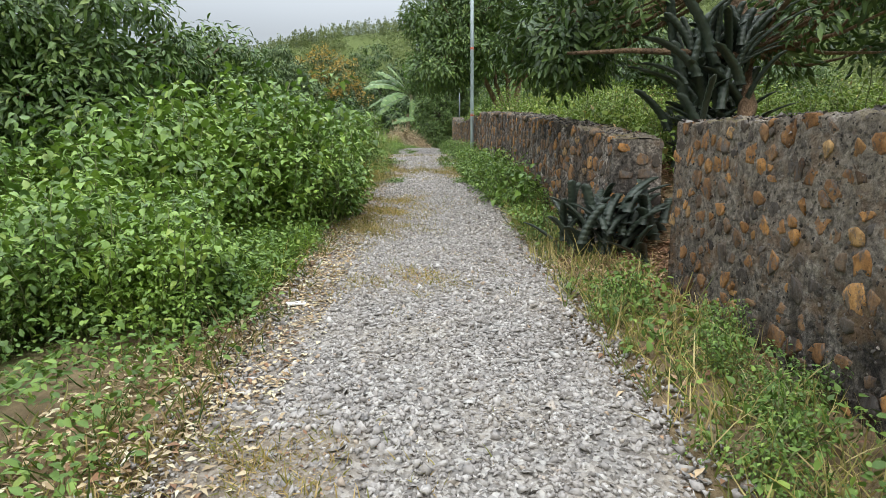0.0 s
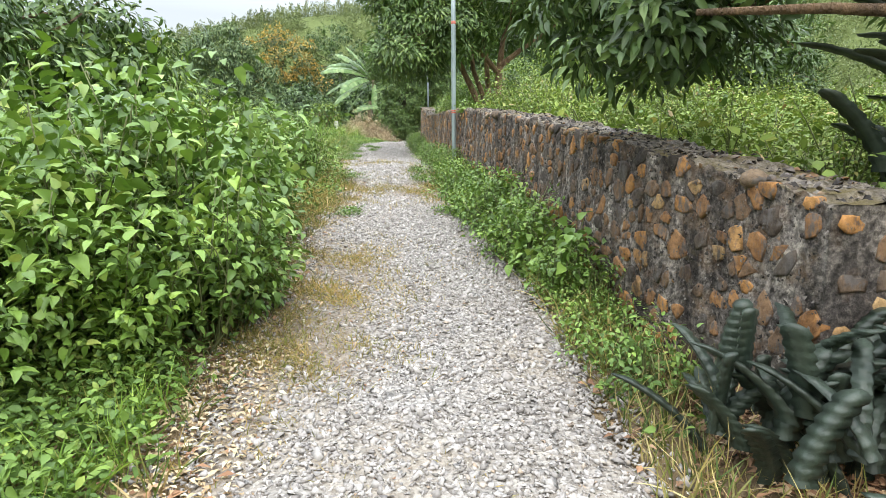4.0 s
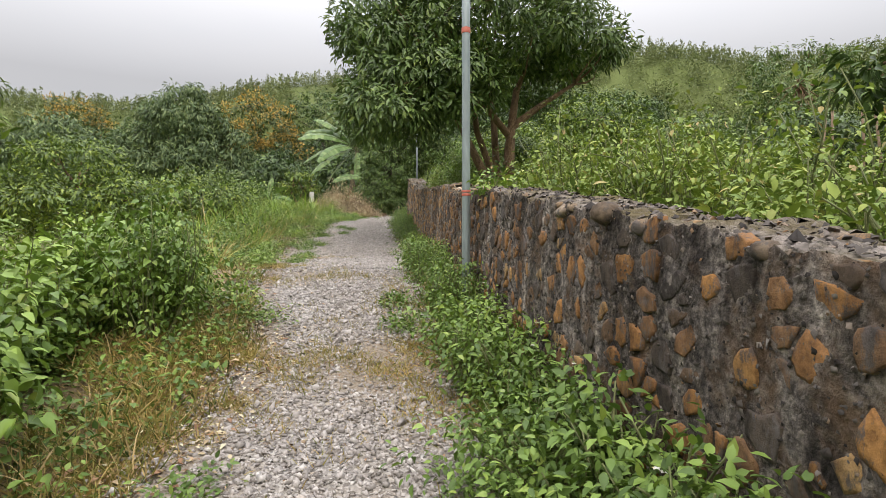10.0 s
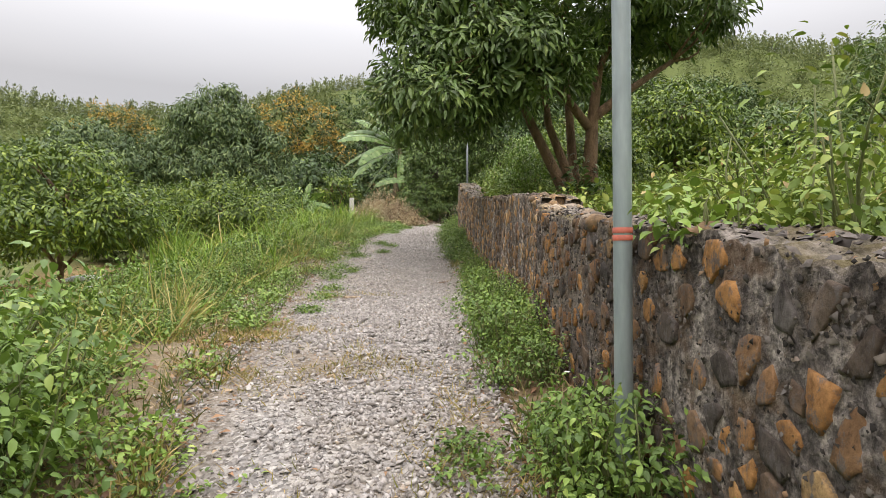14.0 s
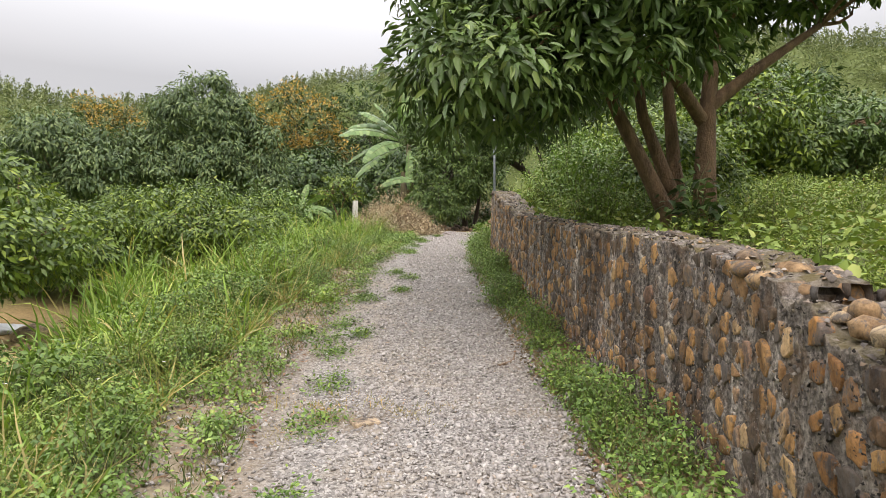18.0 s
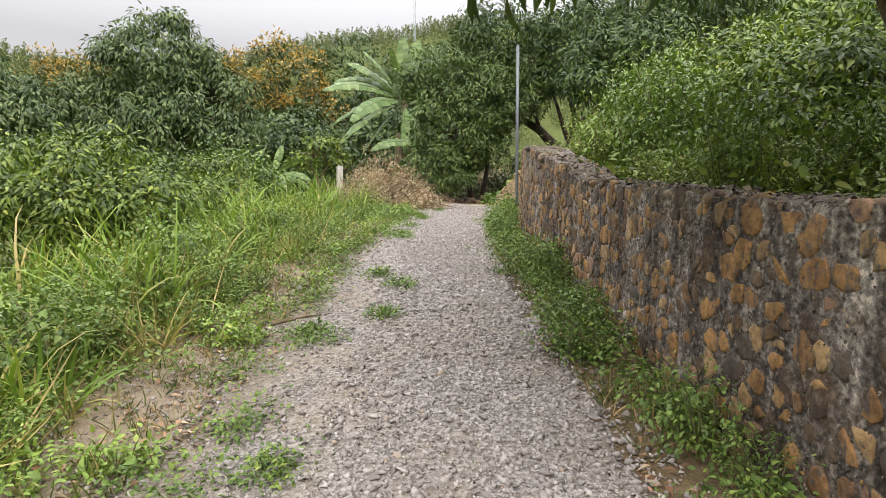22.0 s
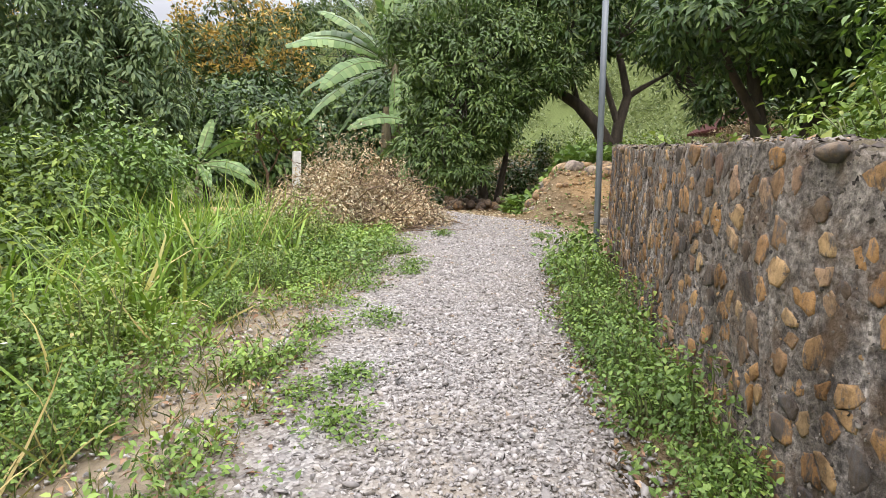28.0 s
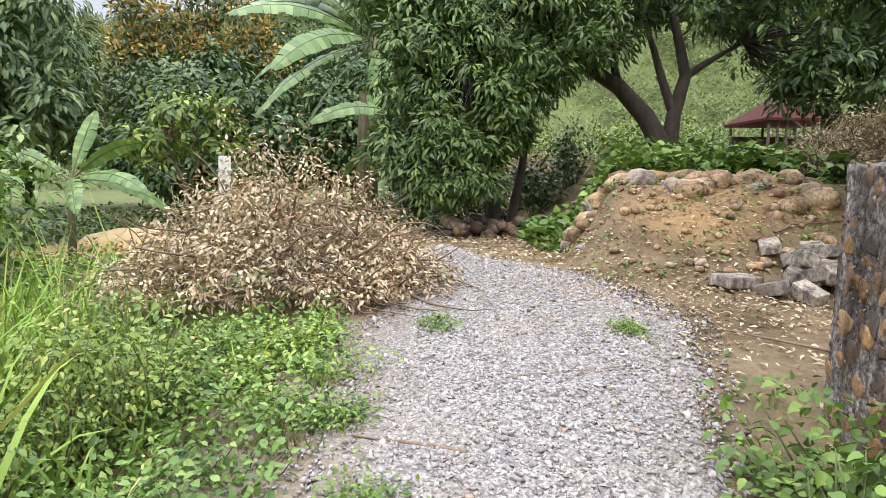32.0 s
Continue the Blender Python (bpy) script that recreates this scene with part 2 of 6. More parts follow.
M_MIXGRASS = leaf_mat("mixed_grass_blade", [(0.0, (0.045, 0.08, 0.02)), (0.4, (0.085, 0.125, 0.03)), (0.65, (0.15, 0.155, 0.05)), (0.85, (0.26, 0.21, 0.1)), (1.0, (0.36, 0.28, 0.15))], 0.65, 0.25, 0.35)
M_CHIP = island_mat("wall_chip", [(0.0, (0.025, 0.022, 0.021)), (0.35, (0.064, 0.056, 0.051)), (0.6, (0.119, 0.106, 0.098)), (0.78, (0.16, 0.14, 0.125)), (0.9, (0.22, 0.2, 0.18)), (1.0, (0.24, 0.13, 0.06))], 0.9, 70, 0.003)
M_CHIP_PALE = island_mat("pale_wall_chip", [(0.0, (0.051, 0.044, 0.040)), (0.35, (0.119, 0.102, 0.089)), (0.65, (0.212, 0.183, 0.157)), (0.85, (0.340, 0.306, 0.264)), (1.0, (0.383, 0.221, 0.093))], 0.9, 70, 0.003)

# masonry of the field wall: mortar blackened in runs, pale scuffs, moss on top
def mortar_mat(name, gain):
    m, nt, lk = nodes_of(name)
    p = nt["Principled BSDF"]
    streak = noise_fac(nt, lk, 2.6, 6, 0.62, (1, 2.2, 0.45), "Position")
    fine = noise_fac(nt, lk, 26, 6, 0.7, None, "Position")
    col = ramp(nt, lk, streak, [(0.38, (0.036, 0.031, 0.03)), (0.48, (0.085, 0.077, 0.074)), (0.58, (0.155, 0.143, 0.138)), (0.7, (0.31, 0.29, 0.275))])
    col = mix(nt, lk, 0.9, col, ramp(nt, lk, fine, [(0.36, (0.16, 0.15, 0.148)), (0.5, (0.85, 0.83, 0.82)), (0.62, (2.0, 1.94, 1.85))]), "MULTIPLY")
    col = mix(nt, lk, 1.0, col, (gain, gain * 0.97, gain * 0.93), "MULTIPLY")
    wide = noise_fac(nt, lk, 0.32, 3, 0.5, None, "Position")
    col = mix(nt, lk, ramp(nt, lk, wide, [(0.5, (0, 0, 0)), (0.62, (0.55, 0.55, 0.55))]), col, mix(nt, lk, 0.85, (0.27, 0.235, 0.2), ramp(nt, lk, fine, [(0.38, (0.35, 0.33, 0.32)), (0.62, (1.5, 1.45, 1.4))]), "MULTIPLY"))
    brown = noise_fac(nt, lk, 5.5, 4, 0.6, None, "Position")
    col = mix(nt, lk, ramp(nt, lk, brown, [(0.5, (0, 0, 0)), (0.66, (0.6, 0.6, 0.6))]), col, (0.15, 0.085, 0.045))
    geo = nt.new("ShaderNodeNewGeometry")
    sep = nt.new("ShaderNodeSeparateXYZ")
    lk.new(geo.outputs["True Normal"], sep.inputs["Vector"])
    moss = noise_fac(nt, lk, 2.2, 5, 0.7, None, "Position")
    up = nt.new("ShaderNodeMath")
    up.operation = "MULTIPLY"
    lk.new(sep.outputs["Z"], up.inputs[0])
    lk.new(ramp(nt, lk, moss, [(0.38, (0, 0, 0)), (0.58, (1, 1, 1))]), up.inputs[1])
    up.use_clamp = True
    top = mix(nt, lk, 0.9, (0.2, 0.18, 0.165), ramp(nt, lk, fine, [(0.38, (0.25, 0.25, 0.25)), (0.62, (1.8, 1.75, 1.7))]), "MULTIPLY")
    tz = nt.new("ShaderNodeMath")
    tz.operation, tz.use_clamp = "GREATER_THAN", True
    tz.inputs[1].default_value = 0.6
    lk.new(sep.outputs["Z"], tz.inputs[0])
    col = mix(nt, lk, tz.outputs["Value"], col, top)
    col = mix(nt, lk, up.outputs["Value"], col, (0.125, 0.098, 0.04))
    lk.new(col, p.inputs["Base Color"])
    p.inputs["Roughness"].default_value, p.inputs["Specular IOR Level"].default_value = 0.9, 0.25
    bump(nt, lk, fine, 1.0, 0.03, p)
    return m


def wallstone_mat(name, per_island, stops):
    m, nt, lk = nodes_of(name)
    p = nt["Principled BSDF"]
    if per_island:
        r = nt.new("ShaderNodeNewGeometry").outputs["Random Per Island"]
    else:
        r = nt.new("ShaderNodeObjectInfo").outputs["Random"]
    col = ramp(nt, lk, r, stops)
    fine = noise_fac(nt, lk, 26, 7, 0.75, None, "Position")
    blot = noise_fac(nt, lk, 7.0, 6, 0.7, (1, 1.5, 0.6), "Position")
    tone = noise_fac(nt, lk, 3.0, 3, 0.6, None, "Position")
    col = mix(nt, lk, 0.7, col, ramp(nt, lk, tone, [(0.35, (0.62, 0.58, 0.56)), (0.65, (1.2, 1.2, 1.18))]), "MULTIPLY")
    col = mix(nt, lk, 0.75, col, ramp(nt, lk, fine, [(0.36, (0.4, 0.36, 0.33)), (0.5, (0.95, 0.93, 0.9)), (0.66, (1.4, 1.36, 1.28))]), "MULTIPLY")
    smear = noise_fac(nt, lk, 17.0, 8, 0.82, (1, 1.3, 0.75), "Position")
    dirt = mix(nt, lk, fine, (0.028, 0.025, 0.025), (0.17, 0.155, 0.15))
    col = mix(nt, lk, ramp(nt, lk, smear, [(0.53, (0, 0, 0)), (0.6, (0.85, 0.85, 0.85))]), col, dirt)
    col = mix(nt, lk, ramp(nt, lk, blot, [(0.54, (0, 0, 0)), (0.61, (0.88, 0.88, 0.88))]), col, dirt)
    grime = noise_fac(nt, lk, 2.6, 6, 0.62, (1, 2.2, 0.45), "Position")
    col = mix(nt, lk, 0.9, col, ramp(nt, lk, grime, [(0.36, (0.45, 0.43, 0.42)), (0.54, (1.12, 1.1, 1.06))]), "MULTIPLY")
    lk.new(col, p.inputs["Base Color"])
    p.inputs["Roughness"].default_value, p.inputs["Specular IOR Level"].default_value = 0.88, 0.25
    bump(nt, lk, fine, 0.7, 0.012, p)
    return m


STONE_DARK = [(0.0, (0.05, 0.044, 0.042)), (0.2, (0.1, 0.08, 0.068)), (0.4, (0.18, 0.11, 0.066)), (0.68, (0.28, 0.145, 0.065)), (0.88, (0.36, 0.185, 0.07)), (1.0, (0.34, 0.23, 0.12))]
STONE_LIGHT = [(0.0, (0.09, 0.075, 0.066)), (0.22, (0.17, 0.12, 0.085)), (0.45, (0.31, 0.18, 0.09)), (0.7, (0.41, 0.235, 0.105)), (0.88, (0.43, 0.30, 0.17)), (1.0, (0.30, 0.19, 0.14))]
M_MORTAR, M_MORTAR_PALE = mortar_mat("weathered_mortar", 1.15), mortar_mat("pale_mortar", 1.6)
# first wall: gain lowered for its darker grey and for the tree's shade
M_MORTAR_SHADED = mortar_mat("tree_shaded_mortar", 0.62)
M_STONE_A, M_STONE_A_FAR = wallstone_mat("wall_stone", False, STONE_DARK), wallstone_mat("wall_stone_joined", True, STONE_DARK)
M_STONE_B, M_STONE_B_FAR = wallstone_mat("ochre_wall_stone", False, STONE_LIGHT), wallstone_mat("ochre_wall_stone_joined", True, STONE_LIGHT)


def ground_mat():
    m, nt, lk = nodes_of("earth")
    p = nt["Principled BSDF"]
    big, fine = noise_fac(nt, lk, 0.9, 6, 0.65), noise_fac(nt, lk, 18, 7, 0.7)
    col = ramp(nt, lk, big, [(0.3, (0.10, 0.075, 0.045)), (0.5, (0.19, 0.14, 0.085)), (0.7, (0.27, 0.205, 0.125))])
    zone = nt.new("ShaderNodeAttribute")
    zone.attribute_name = "zone"
    sep = nt.new("ShaderNodeSeparateColor")
    lk.new(zone.outputs["Color"], sep.inputs["Color"])
    col = mix(nt, lk, sep.outputs["Red"], col, mix(nt, lk, big, (0.40, 0.235, 0.105), (0.56, 0.37, 0.19)))
    col = mix(nt, lk, sep.outputs["Green"], col, mix(nt, lk, big, (0.09, 0.12, 0.04), (0.15, 0.19, 0.07)))
    col = mix(nt, lk, sep.outputs["Blue"], col, mix(nt, lk, big, (0.24, 0.195, 0.14), (0.36, 0.31, 0.24)))
    col = mix(nt, lk, 0.7, col, ramp(nt, lk, fine, [(0.3, (0.5, 0.5, 0.5)), (0.7, (1.3, 1.28, 1.22))]), "MULTIPLY")
    lk.new(col, p.inputs["Base Color"])
    p.inputs["Roughness"].default_value, p.inputs["Specular IOR Level"].default_value = 0.95, 0.15
    bump(nt, lk, fine, 0.8, 0.03, p)
    return m


def roadbed_mat():
    m, nt, lk = nodes_of("gravel_bed")
    p = nt["Principled BSDF"]
    v = nt.new("ShaderNodeTexVoronoi")
    v.inputs["Scale"].default_value = 48.0
    co = nt.new("ShaderNodeTexCoord")
    lk.new(co.outputs["Object"], v.inputs["Vector"])
    big = noise_fac(nt, lk, 1.1, 5, 0.65)
    cell = ramp(nt, lk, v.outputs["Color"], [(0.1, (0.11, 0.104, 0.098)), (0.5, (0.25, 0.235, 0.22)), (0.9, (0.44, 0.42, 0.39))])
    col = mix(nt, lk, ramp(nt, lk, big, [(0.45, (0, 0, 0)), (0.68, (0.7, 0.7, 0.7))]), cell, (0.29, 0.24, 0.18))
    bare = nt.new("ShaderNodeAttribute")
    bare.attribute_name = "bare"
    col = mix(nt, lk, bare.outputs["Fac"], col, mix(nt, lk, noise_fac(nt, lk, 14, 6, 0.7), (0.10, 0.07, 0.042), (0.26, 0.195, 0.125)))
    lk.new(col, p.inputs["Base Color"])
    p.inputs["Roughness"].default_value = 0.95
    bump(nt, lk, v.outputs["Distance"], 0.8, 0.02, p)
    return m


M_EARTH, M_ROADBED = ground_mat(), roadbed_mat()
M_POLE = plain_mat("galvanised_steel", (0.23, 0.29, 0.31), (0.36, 0.42, 0.43), 3, 0.42, 0.001, (1, 1, 0.2), 0.35, 0.2)
M_POLE_GREY = plain_mat("grey_steel", (0.12, 0.14, 0.155), (0.2, 0.23, 0.25), 3, 0.45, 0.001, (1, 1, 0.2), 0.4, 0.2)
M_RED = plain_mat("red_tape", (0.30, 0.06, 0.035), (0.45, 0.10, 0.055), 20, 0.6, 0.001)
M_WHITE = plain_mat("white_concrete", (0.52, 0.51, 0.48), (0.74, 0.73, 0.70), 9, 0.85, 0.004)
M_PAPER = plain_mat("white_paper", (0.62, 0.62, 0.62), (0.78, 0.78, 0.78), 9, 0.7, 0.002)
M_ROOF = plain_mat("rusty_red_sheet", (0.05, 0.014, 0.011), (0.09, 0.024, 0.018), 4, 0.7, 0.004, (1, 6, 1))
M_ROOF.node_tree.nodes["Principled BSDF"].inputs["Specular IOR Level"].default_value = 0.1
M_PLASTIC = plain_mat("pale_plastic_sheet", (0.45, 0.47, 0.5), (0.68, 0.69, 0.7), 4, 0.35, 0.02)
M_SAND = plain_mat("yellow_sand", (0.46, 0.31, 0.15), (0.6, 0.43, 0.23), 5, 0.95, 0.02)
M_BANANATRUNK = plain_mat("banana_stem", (0.06, 0.045, 0.025), (0.15, 0.13, 0.06), 5, 0.7, 0.01, (2, 2, 0.3))

# ---------------------------------------------------------------- lie of the land
GY = [-60, -20, 0, 2.35, 4.63, 6.2, 7.3, 8.8, 10.2, 11.8, 13.7, 15.2, 17.25, 19.3, 21.5, 24, 26.8, 29, 32.8, 36.7, 40, 46, 60]
GZ = [-5.5, -2.8, -0.75, -0.23, 0.09, 0.27, 0.48, 0.68, 0.93, 1.16, 1.6, 1.8, 1.82, 1.89, 2.17, 2.49, 2.89, 3.07, 3.31, 3.62, 3.6, 3.45, 3.7]
# the wall: its face and its top, along y
WY = [-4.0, 0.0, 4.3, 5.5, 6.8, 8.0, 9.0, 10.5, 12.0, 14.0, 15.5, 17.0, 18.0, 19.7, 22.0, 24.5, 26.8, 28.0, 29.1, 30.0, 31.0, 32.1]
WX = [1.98, 1.95, 1.92, 1.86, 1.69, 1.62, 1.56, 1.48, 1.41, 1.37, 1.42, 1.72, 1.83, 1.78, 1.68, 1.70, 1.68, 1.85, 2.12, 2.32, 2.55, 2.84]
TY = [-4.0, 0.0, 2.4, 4.3, 5.5, 6.7, 8.5, 9.9, 12.8, 15.2, 17.5, 18.8, 21.4, 22.8, 24.0, 24.8, 26.4, 27.0, 28.2, 30.8, 32.1]
TZ = [0.3, 0.82, 1.12, 1.31, 1.32, 1.58, 1.91, 2.15, 2.57, 2.77, 3.12, 3.26, 3.44, 3.57, 3.68, 3.88, 4.26, 4.34, 4.40, 4.60, 4.73]
LY = [-6, 0, 2, 3.5, 5, 7.7, 9.4, 10.4, 12.5, 14, 16, 19, 21.7, 24.5, 27, 29.6, 31.5, 33.3, 36.1, 38]
LX = [-1.1, -1.0, -0.98, -0.88, -0.86, -0.78, -0.76, -0.65, -0.4, -0.72, -0.88, -1.35, -1.2, -1.0, -0.62, -0.5, 0.02, 0.1, 0.38, 1.0]
RY = [-6, 2, 5, 7, 9, 10.4, 12.8, 16, 18.6, 22, 24.3, 26.9, 28.3, 30, 31.2, 32.5, 34, 35.7, 36.7, 38]
RX = [1.1, 1.07, 1.08, 1.18, 1.22, 1.1, 0.95, 0.9, 1.22, 1.15, 1.15, 1.2, 1.34, 1.58, 1.8, 2.4, 3.0, 2.5, 1.5, 1.2]


def smooth(a, b, v):
    u = np.clip((v - a) / (b - a), 0, 1)
    return u * u * (3 - 2 * u)


def wave(x, y, s):
    """Gentle unevenness, about -1 to 1."""
    return (np.sin(x * 1.7 * s + 1.3 * np.sin(y * 0.9 * s)) + np.sin(y * 1.3 * s + 2.1 + 1.1 * np.sin(x * 1.1 * s)) + np.sin((x + y) * 2.3 * s + 0.7)) / 3


def land(x, y):
    """Height of the ground."""
    x, y = np.asarray(x, float), np.asarray(y, float)
    z = np.interp(y, GY, GZ)
    face, top = np.interp(y, WY, WX), np.interp(y, TY, TZ)
    gap = smooth(4.0, 4.7, y) * (1 - smooth(5.2, 5.9, y))
    rise = np.maximum(top - 0.42 - z, 0)
    sharp = smooth(face + 0.08, face + 0.36, x)
    soft = smooth(face - 0.3, face + 2.6, x)
    held = 1 - smooth(31.6, 32.0, y)
    z = z + rise * held * (sharp * (1 - gap) + soft * gap)
    z = z + 0.035 * np.clip(x - face - 1, 0, 30) * held
    # the verge past the wall's end: a low bank of earth and rubble
    bank = smooth(2.6, 3.5, x - 0.32 * np.abs(y - 36.0) + 0.3) * smooth(34.7, 37.3, y + 0.2 * (x - 3) + 0.25 * wave(x, y, 1.1)) * (1 - 0.4 * smooth(44, 56, y))
    z = z + (1.0 * bank + 0.17 * np.clip(y - 37.5, 0, 6) * smooth(2.8, 4.8, x)) * (1 - held)
    # the field beside the way lies a little lower
    left = np.interp(y, LY, LX)
    z = z - 0.45 * smooth(0.6, 3.2, left - x) * smooth(-8, 2, y)
    z = z + 0.03 * wave(x, y, 0.8) * smooth(0.1, 1.2, np.maximum(left - x, x - 1.3))
    # hills all round
    r = np.hypot(x, y - 30)
    a = np.arctan2(x, y - 30)
    ridge = 38.6 + 2.0 * np.sin(a * 3 + 0.4) + 1.5 * np.sin(a * 8 + 1.0) + 6.5 * smooth(-0.45, -0.1, a) + 4.0 * smooth(0.2, 0.5, a) - 10.0 * smooth(0.5, 0.8, a) - 4.0 * smooth(0.25, 0.6, -a)
    z = z + (ridge - 3) * (0.2 * smooth(60, 110, r) + 0.8 * smooth(85, 142, r)) - 30 * smooth(170, 500, r)
    z = z + 0.8 * wave(x, y, 0.06) * smooth(50, 80, r)
    return z


# ---------------------------------------------------------------- mesh tools
def mesh_np(name, verts, faces, smoothed=False):
    """A mesh from an array of corners and an array of faces that all have the same number of corners."""
    me = bpy.data.meshes.new(name)
    verts, faces = np.asarray(verts, np.float32), np.asarray(faces, np.int32)
    n, k = faces.shape
    me.vertices.add(len(verts))
    me.vertices.foreach_set("co", verts.ravel())
    me.loops.add(n * k)
    me.loops.foreach_set("vertex_index", faces.ravel())
    me.polygons.add(n)
    me.polygons.foreach_set("loop_start", np.arange(0, n * k, k, dtype=np.int32))
    if smoothed:
        me.polygons.foreach_set("use_smooth", np.ones(n, bool))
    me.update(calc_edges=True)
    return me


def piece(name, me, material, parent=None, label=""):
    ob = new(name, me)
    if not me.materials:
        me.materials.append(material)
    if parent is not None:
        ob.parent = parent
    return tagged(ob, label)


def thing(name, label, category, group="", kind="", at=(0, 0, 0)):
    ob = new(name)
    ob.empty_display_size = 0.1
    ob.location = at
    return tagged(ob, label, category, group, kind)


CHIP = (np.array([(0, 0, 0), (-0.5, 0.5, 0.08), (0, 1, 0), (0.5, 0.5, 0.08)]), np.array([(0, 2, 1), (0, 3, 2)]))
SCALE = (np.array([(0, 0, 0), (-0.5, 0.38, 0.1), (0.5, 0.38, 0.1), (0, 0.42, 0.0), (0, 1, -0.12)]), np.array([(0, 3, 1), (0, 2, 3), (1, 3, 4), (3, 2, 4)]))
LEAF = (np.array([(0, 0, 0), (-0.46, 0.26, 0.08), (-0.44, 0.6, 0.05), (0, 1, -0.14), (0.44, 0.6, 0.05), (0.46, 0.26, 0.08), (0, 0.45, 0)]), np.array([(0, 6, 1), (1, 6, 2), (2, 6, 3), (3, 6, 4), (4, 6, 5), (5, 6, 0)]))
HEART = (np.array([(0, 0.04, 0), (-0.36, 0.06, 0.05), (-0.5, 0.3, 0.09), (-0.3, 0.66, 0.04), (0, 1, -0.16), (0.3, 0.66, 0.04), (0.5, 0.3, 0.09), (0.36, 0.06, 0.05), (0, 0.42, 0)]), np.array([(0, 8, 1), (1, 8, 2), (2, 8, 3), (3, 8, 4), (4, 8, 5), (5, 8, 6), (6, 8, 7), (7, 8, 0)]))
BLADE = (np.array([(-0.5, 0, 0), (0.5, 0, 0), (-0.42, 0.4, 0.02), (0.42, 0.4, 0.02), (-0.28, 0.75, -0.08), (0.28, 0.75, -0.08), (0, 1.0, -0.26)]), np.array([(0, 1, 3), (0, 3, 2), (2, 3, 5), (2, 5, 4), (4, 5, 6)]))
ARCH = (np.array([(-0.4, 0, 0), (0.4, 0, 0), (-0.5, 0.35, 0.03), (0.5, 0.35, 0.03), (-0.36, 0.68, -0.06), (0.36, 0.68, -0.06), (-0.2, 0.9, -0.22), (0.2, 0.9, -0.22), (0, 1.0, -0.46)]), np.array([(0, 1, 3), (0, 3, 2), (2, 3, 5), (2, 5, 4), (4, 5, 7), (4, 7, 6), (6, 7, 8)]))
GRIT = (np.array([(-0.5, -0.42, -0.35), (0.5, -0.5, -0.35), (0.46, 0.5, -0.35), (-0.52, 0.44, -0.35), (-0.18, -0.05, 0.38), (0.2, 0.06, 0.42)]), np.array([(0, 1, 5), (0, 5, 4), (1, 2, 5), (2, 3, 4), (2, 4, 5), (3, 0, 4)]))
PEBBLE = (np.array([(1, 0, 0), (-1, 0, 0), (0, 1, 0), (0, -1, 0), (0, 0, 1), (0, 0, -1)]) * 0.5, np.array([(0, 2, 4), (2, 1, 4), (1, 3, 4), (3, 0, 4), (2, 0, 5), (1, 2, 5), (3, 1, 5), (0, 3, 5)]))


def unit(v):
    return v / np.maximum(np.linalg.norm(v, axis=-1, keepdims=True), 1e-9)


def strew(template, pos, along, up, length, width, rng, jitter=0.0):
    """Copies of a small form, each laid with its y along a direction: corners and faces of all."""
    tv, tf = template
    n = len(pos)
    along = unit(along)
    side = unit(np.cross(along, up) + 1e-6)
    over = np.cross(side, along)
    length, width = np.broadcast_to(length, n), np.broadcast_to(width, n)
    t = np.broadcast_to(tv, (n, *tv.shape)).copy()
    if jitter:
        t = t + rng.normal(0, jitter, t.shape)
    v = pos[:, None] + t[:, :, :1] * (width[:, None, None] * side[:, None]) + t[:, :, 1:2] * (length[:, None, None] * along[:, None]) + t[:, :, 2:] * (length[:, None, None] * over[:, None])
    f = tf[None] + (np.arange(n) * len(tv))[:, None, None]
    return v.reshape(-1, 3), f.reshape(-1, tf.shape[1])


def joined(parts):
    vs, fs, k = [], [], 0
    for v, f in parts:
        vs.append(v)
        fs.append(f + k)
        k += len(v)
    return np.concatenate(vs), np.concatenate(fs)


def tube(points, radii, sides=7):
    """A tapered tube along points, closed at its end."""
    p = np.asarray(points, float)
    r = np.interp(np.linspace(0, 1, len(p)), np.linspace(0, 1, len(radii)), radii)
    d = unit(np.gradient(p, axis=0))
    ref = np.where(np.abs(d[:, 2:]) > 0.9, np.array([[1.0, 0, 0]]), np.array([[0, 0, 1.0]]))
    s = unit(np.cross(d, ref))
    o = np.cross(d, s)
    a = np.linspace(0, 2 * np.pi, sides, endpoint=False)
    v = (p[:, None] + r[:, None, None] * (np.cos(a)[None, :, None] * s[:, None] + np.sin(a)[None, :, None] * o[:, None])).reshape(-1, 3)
    f = []
    for i in range(len(p) - 1):
        for j in range(sides):
            k = (j + 1) % sides
            a0, a1, b0, b1 = i * sides + j, i * sides + k, (i + 1) * sides + j, (i + 1) * sides + k
            f += [(a0, a1, b1), (a0, b1, b0)]
    top = len(v)
    v = np.vstack([v, p[-1:]])
    f += [((len(p) - 1) * sides + j, (len(p) - 1) * sides + (j + 1) % sides, top) for j in range(sides)]
    return v, np.array(f)


def bent(a, b, rng, n=6, sag=0.12):
    """Points from a to b along an uneven limb."""
    a, b = np.asarray(a, float), np.asarray(b, float)
    t = np.linspace(0, 1, n)[:, None]
    off = rng.normal(0, sag, 3) * np.linalg.norm(b - a)
    return a + (b - a) * t + np.sin(np.pi * t) * off + rng.normal(0, 0.012, (n, 3)) * np.linalg.norm(b - a) * (t > 0) * (t < 1)

# ---------------------------------------------------------------- ground
def axis_steps(*runs):
    out = []
    for a, b, s in runs:
        out += list(np.arange(a, b, s))
    return np.array(out + [runs[-1][1]])


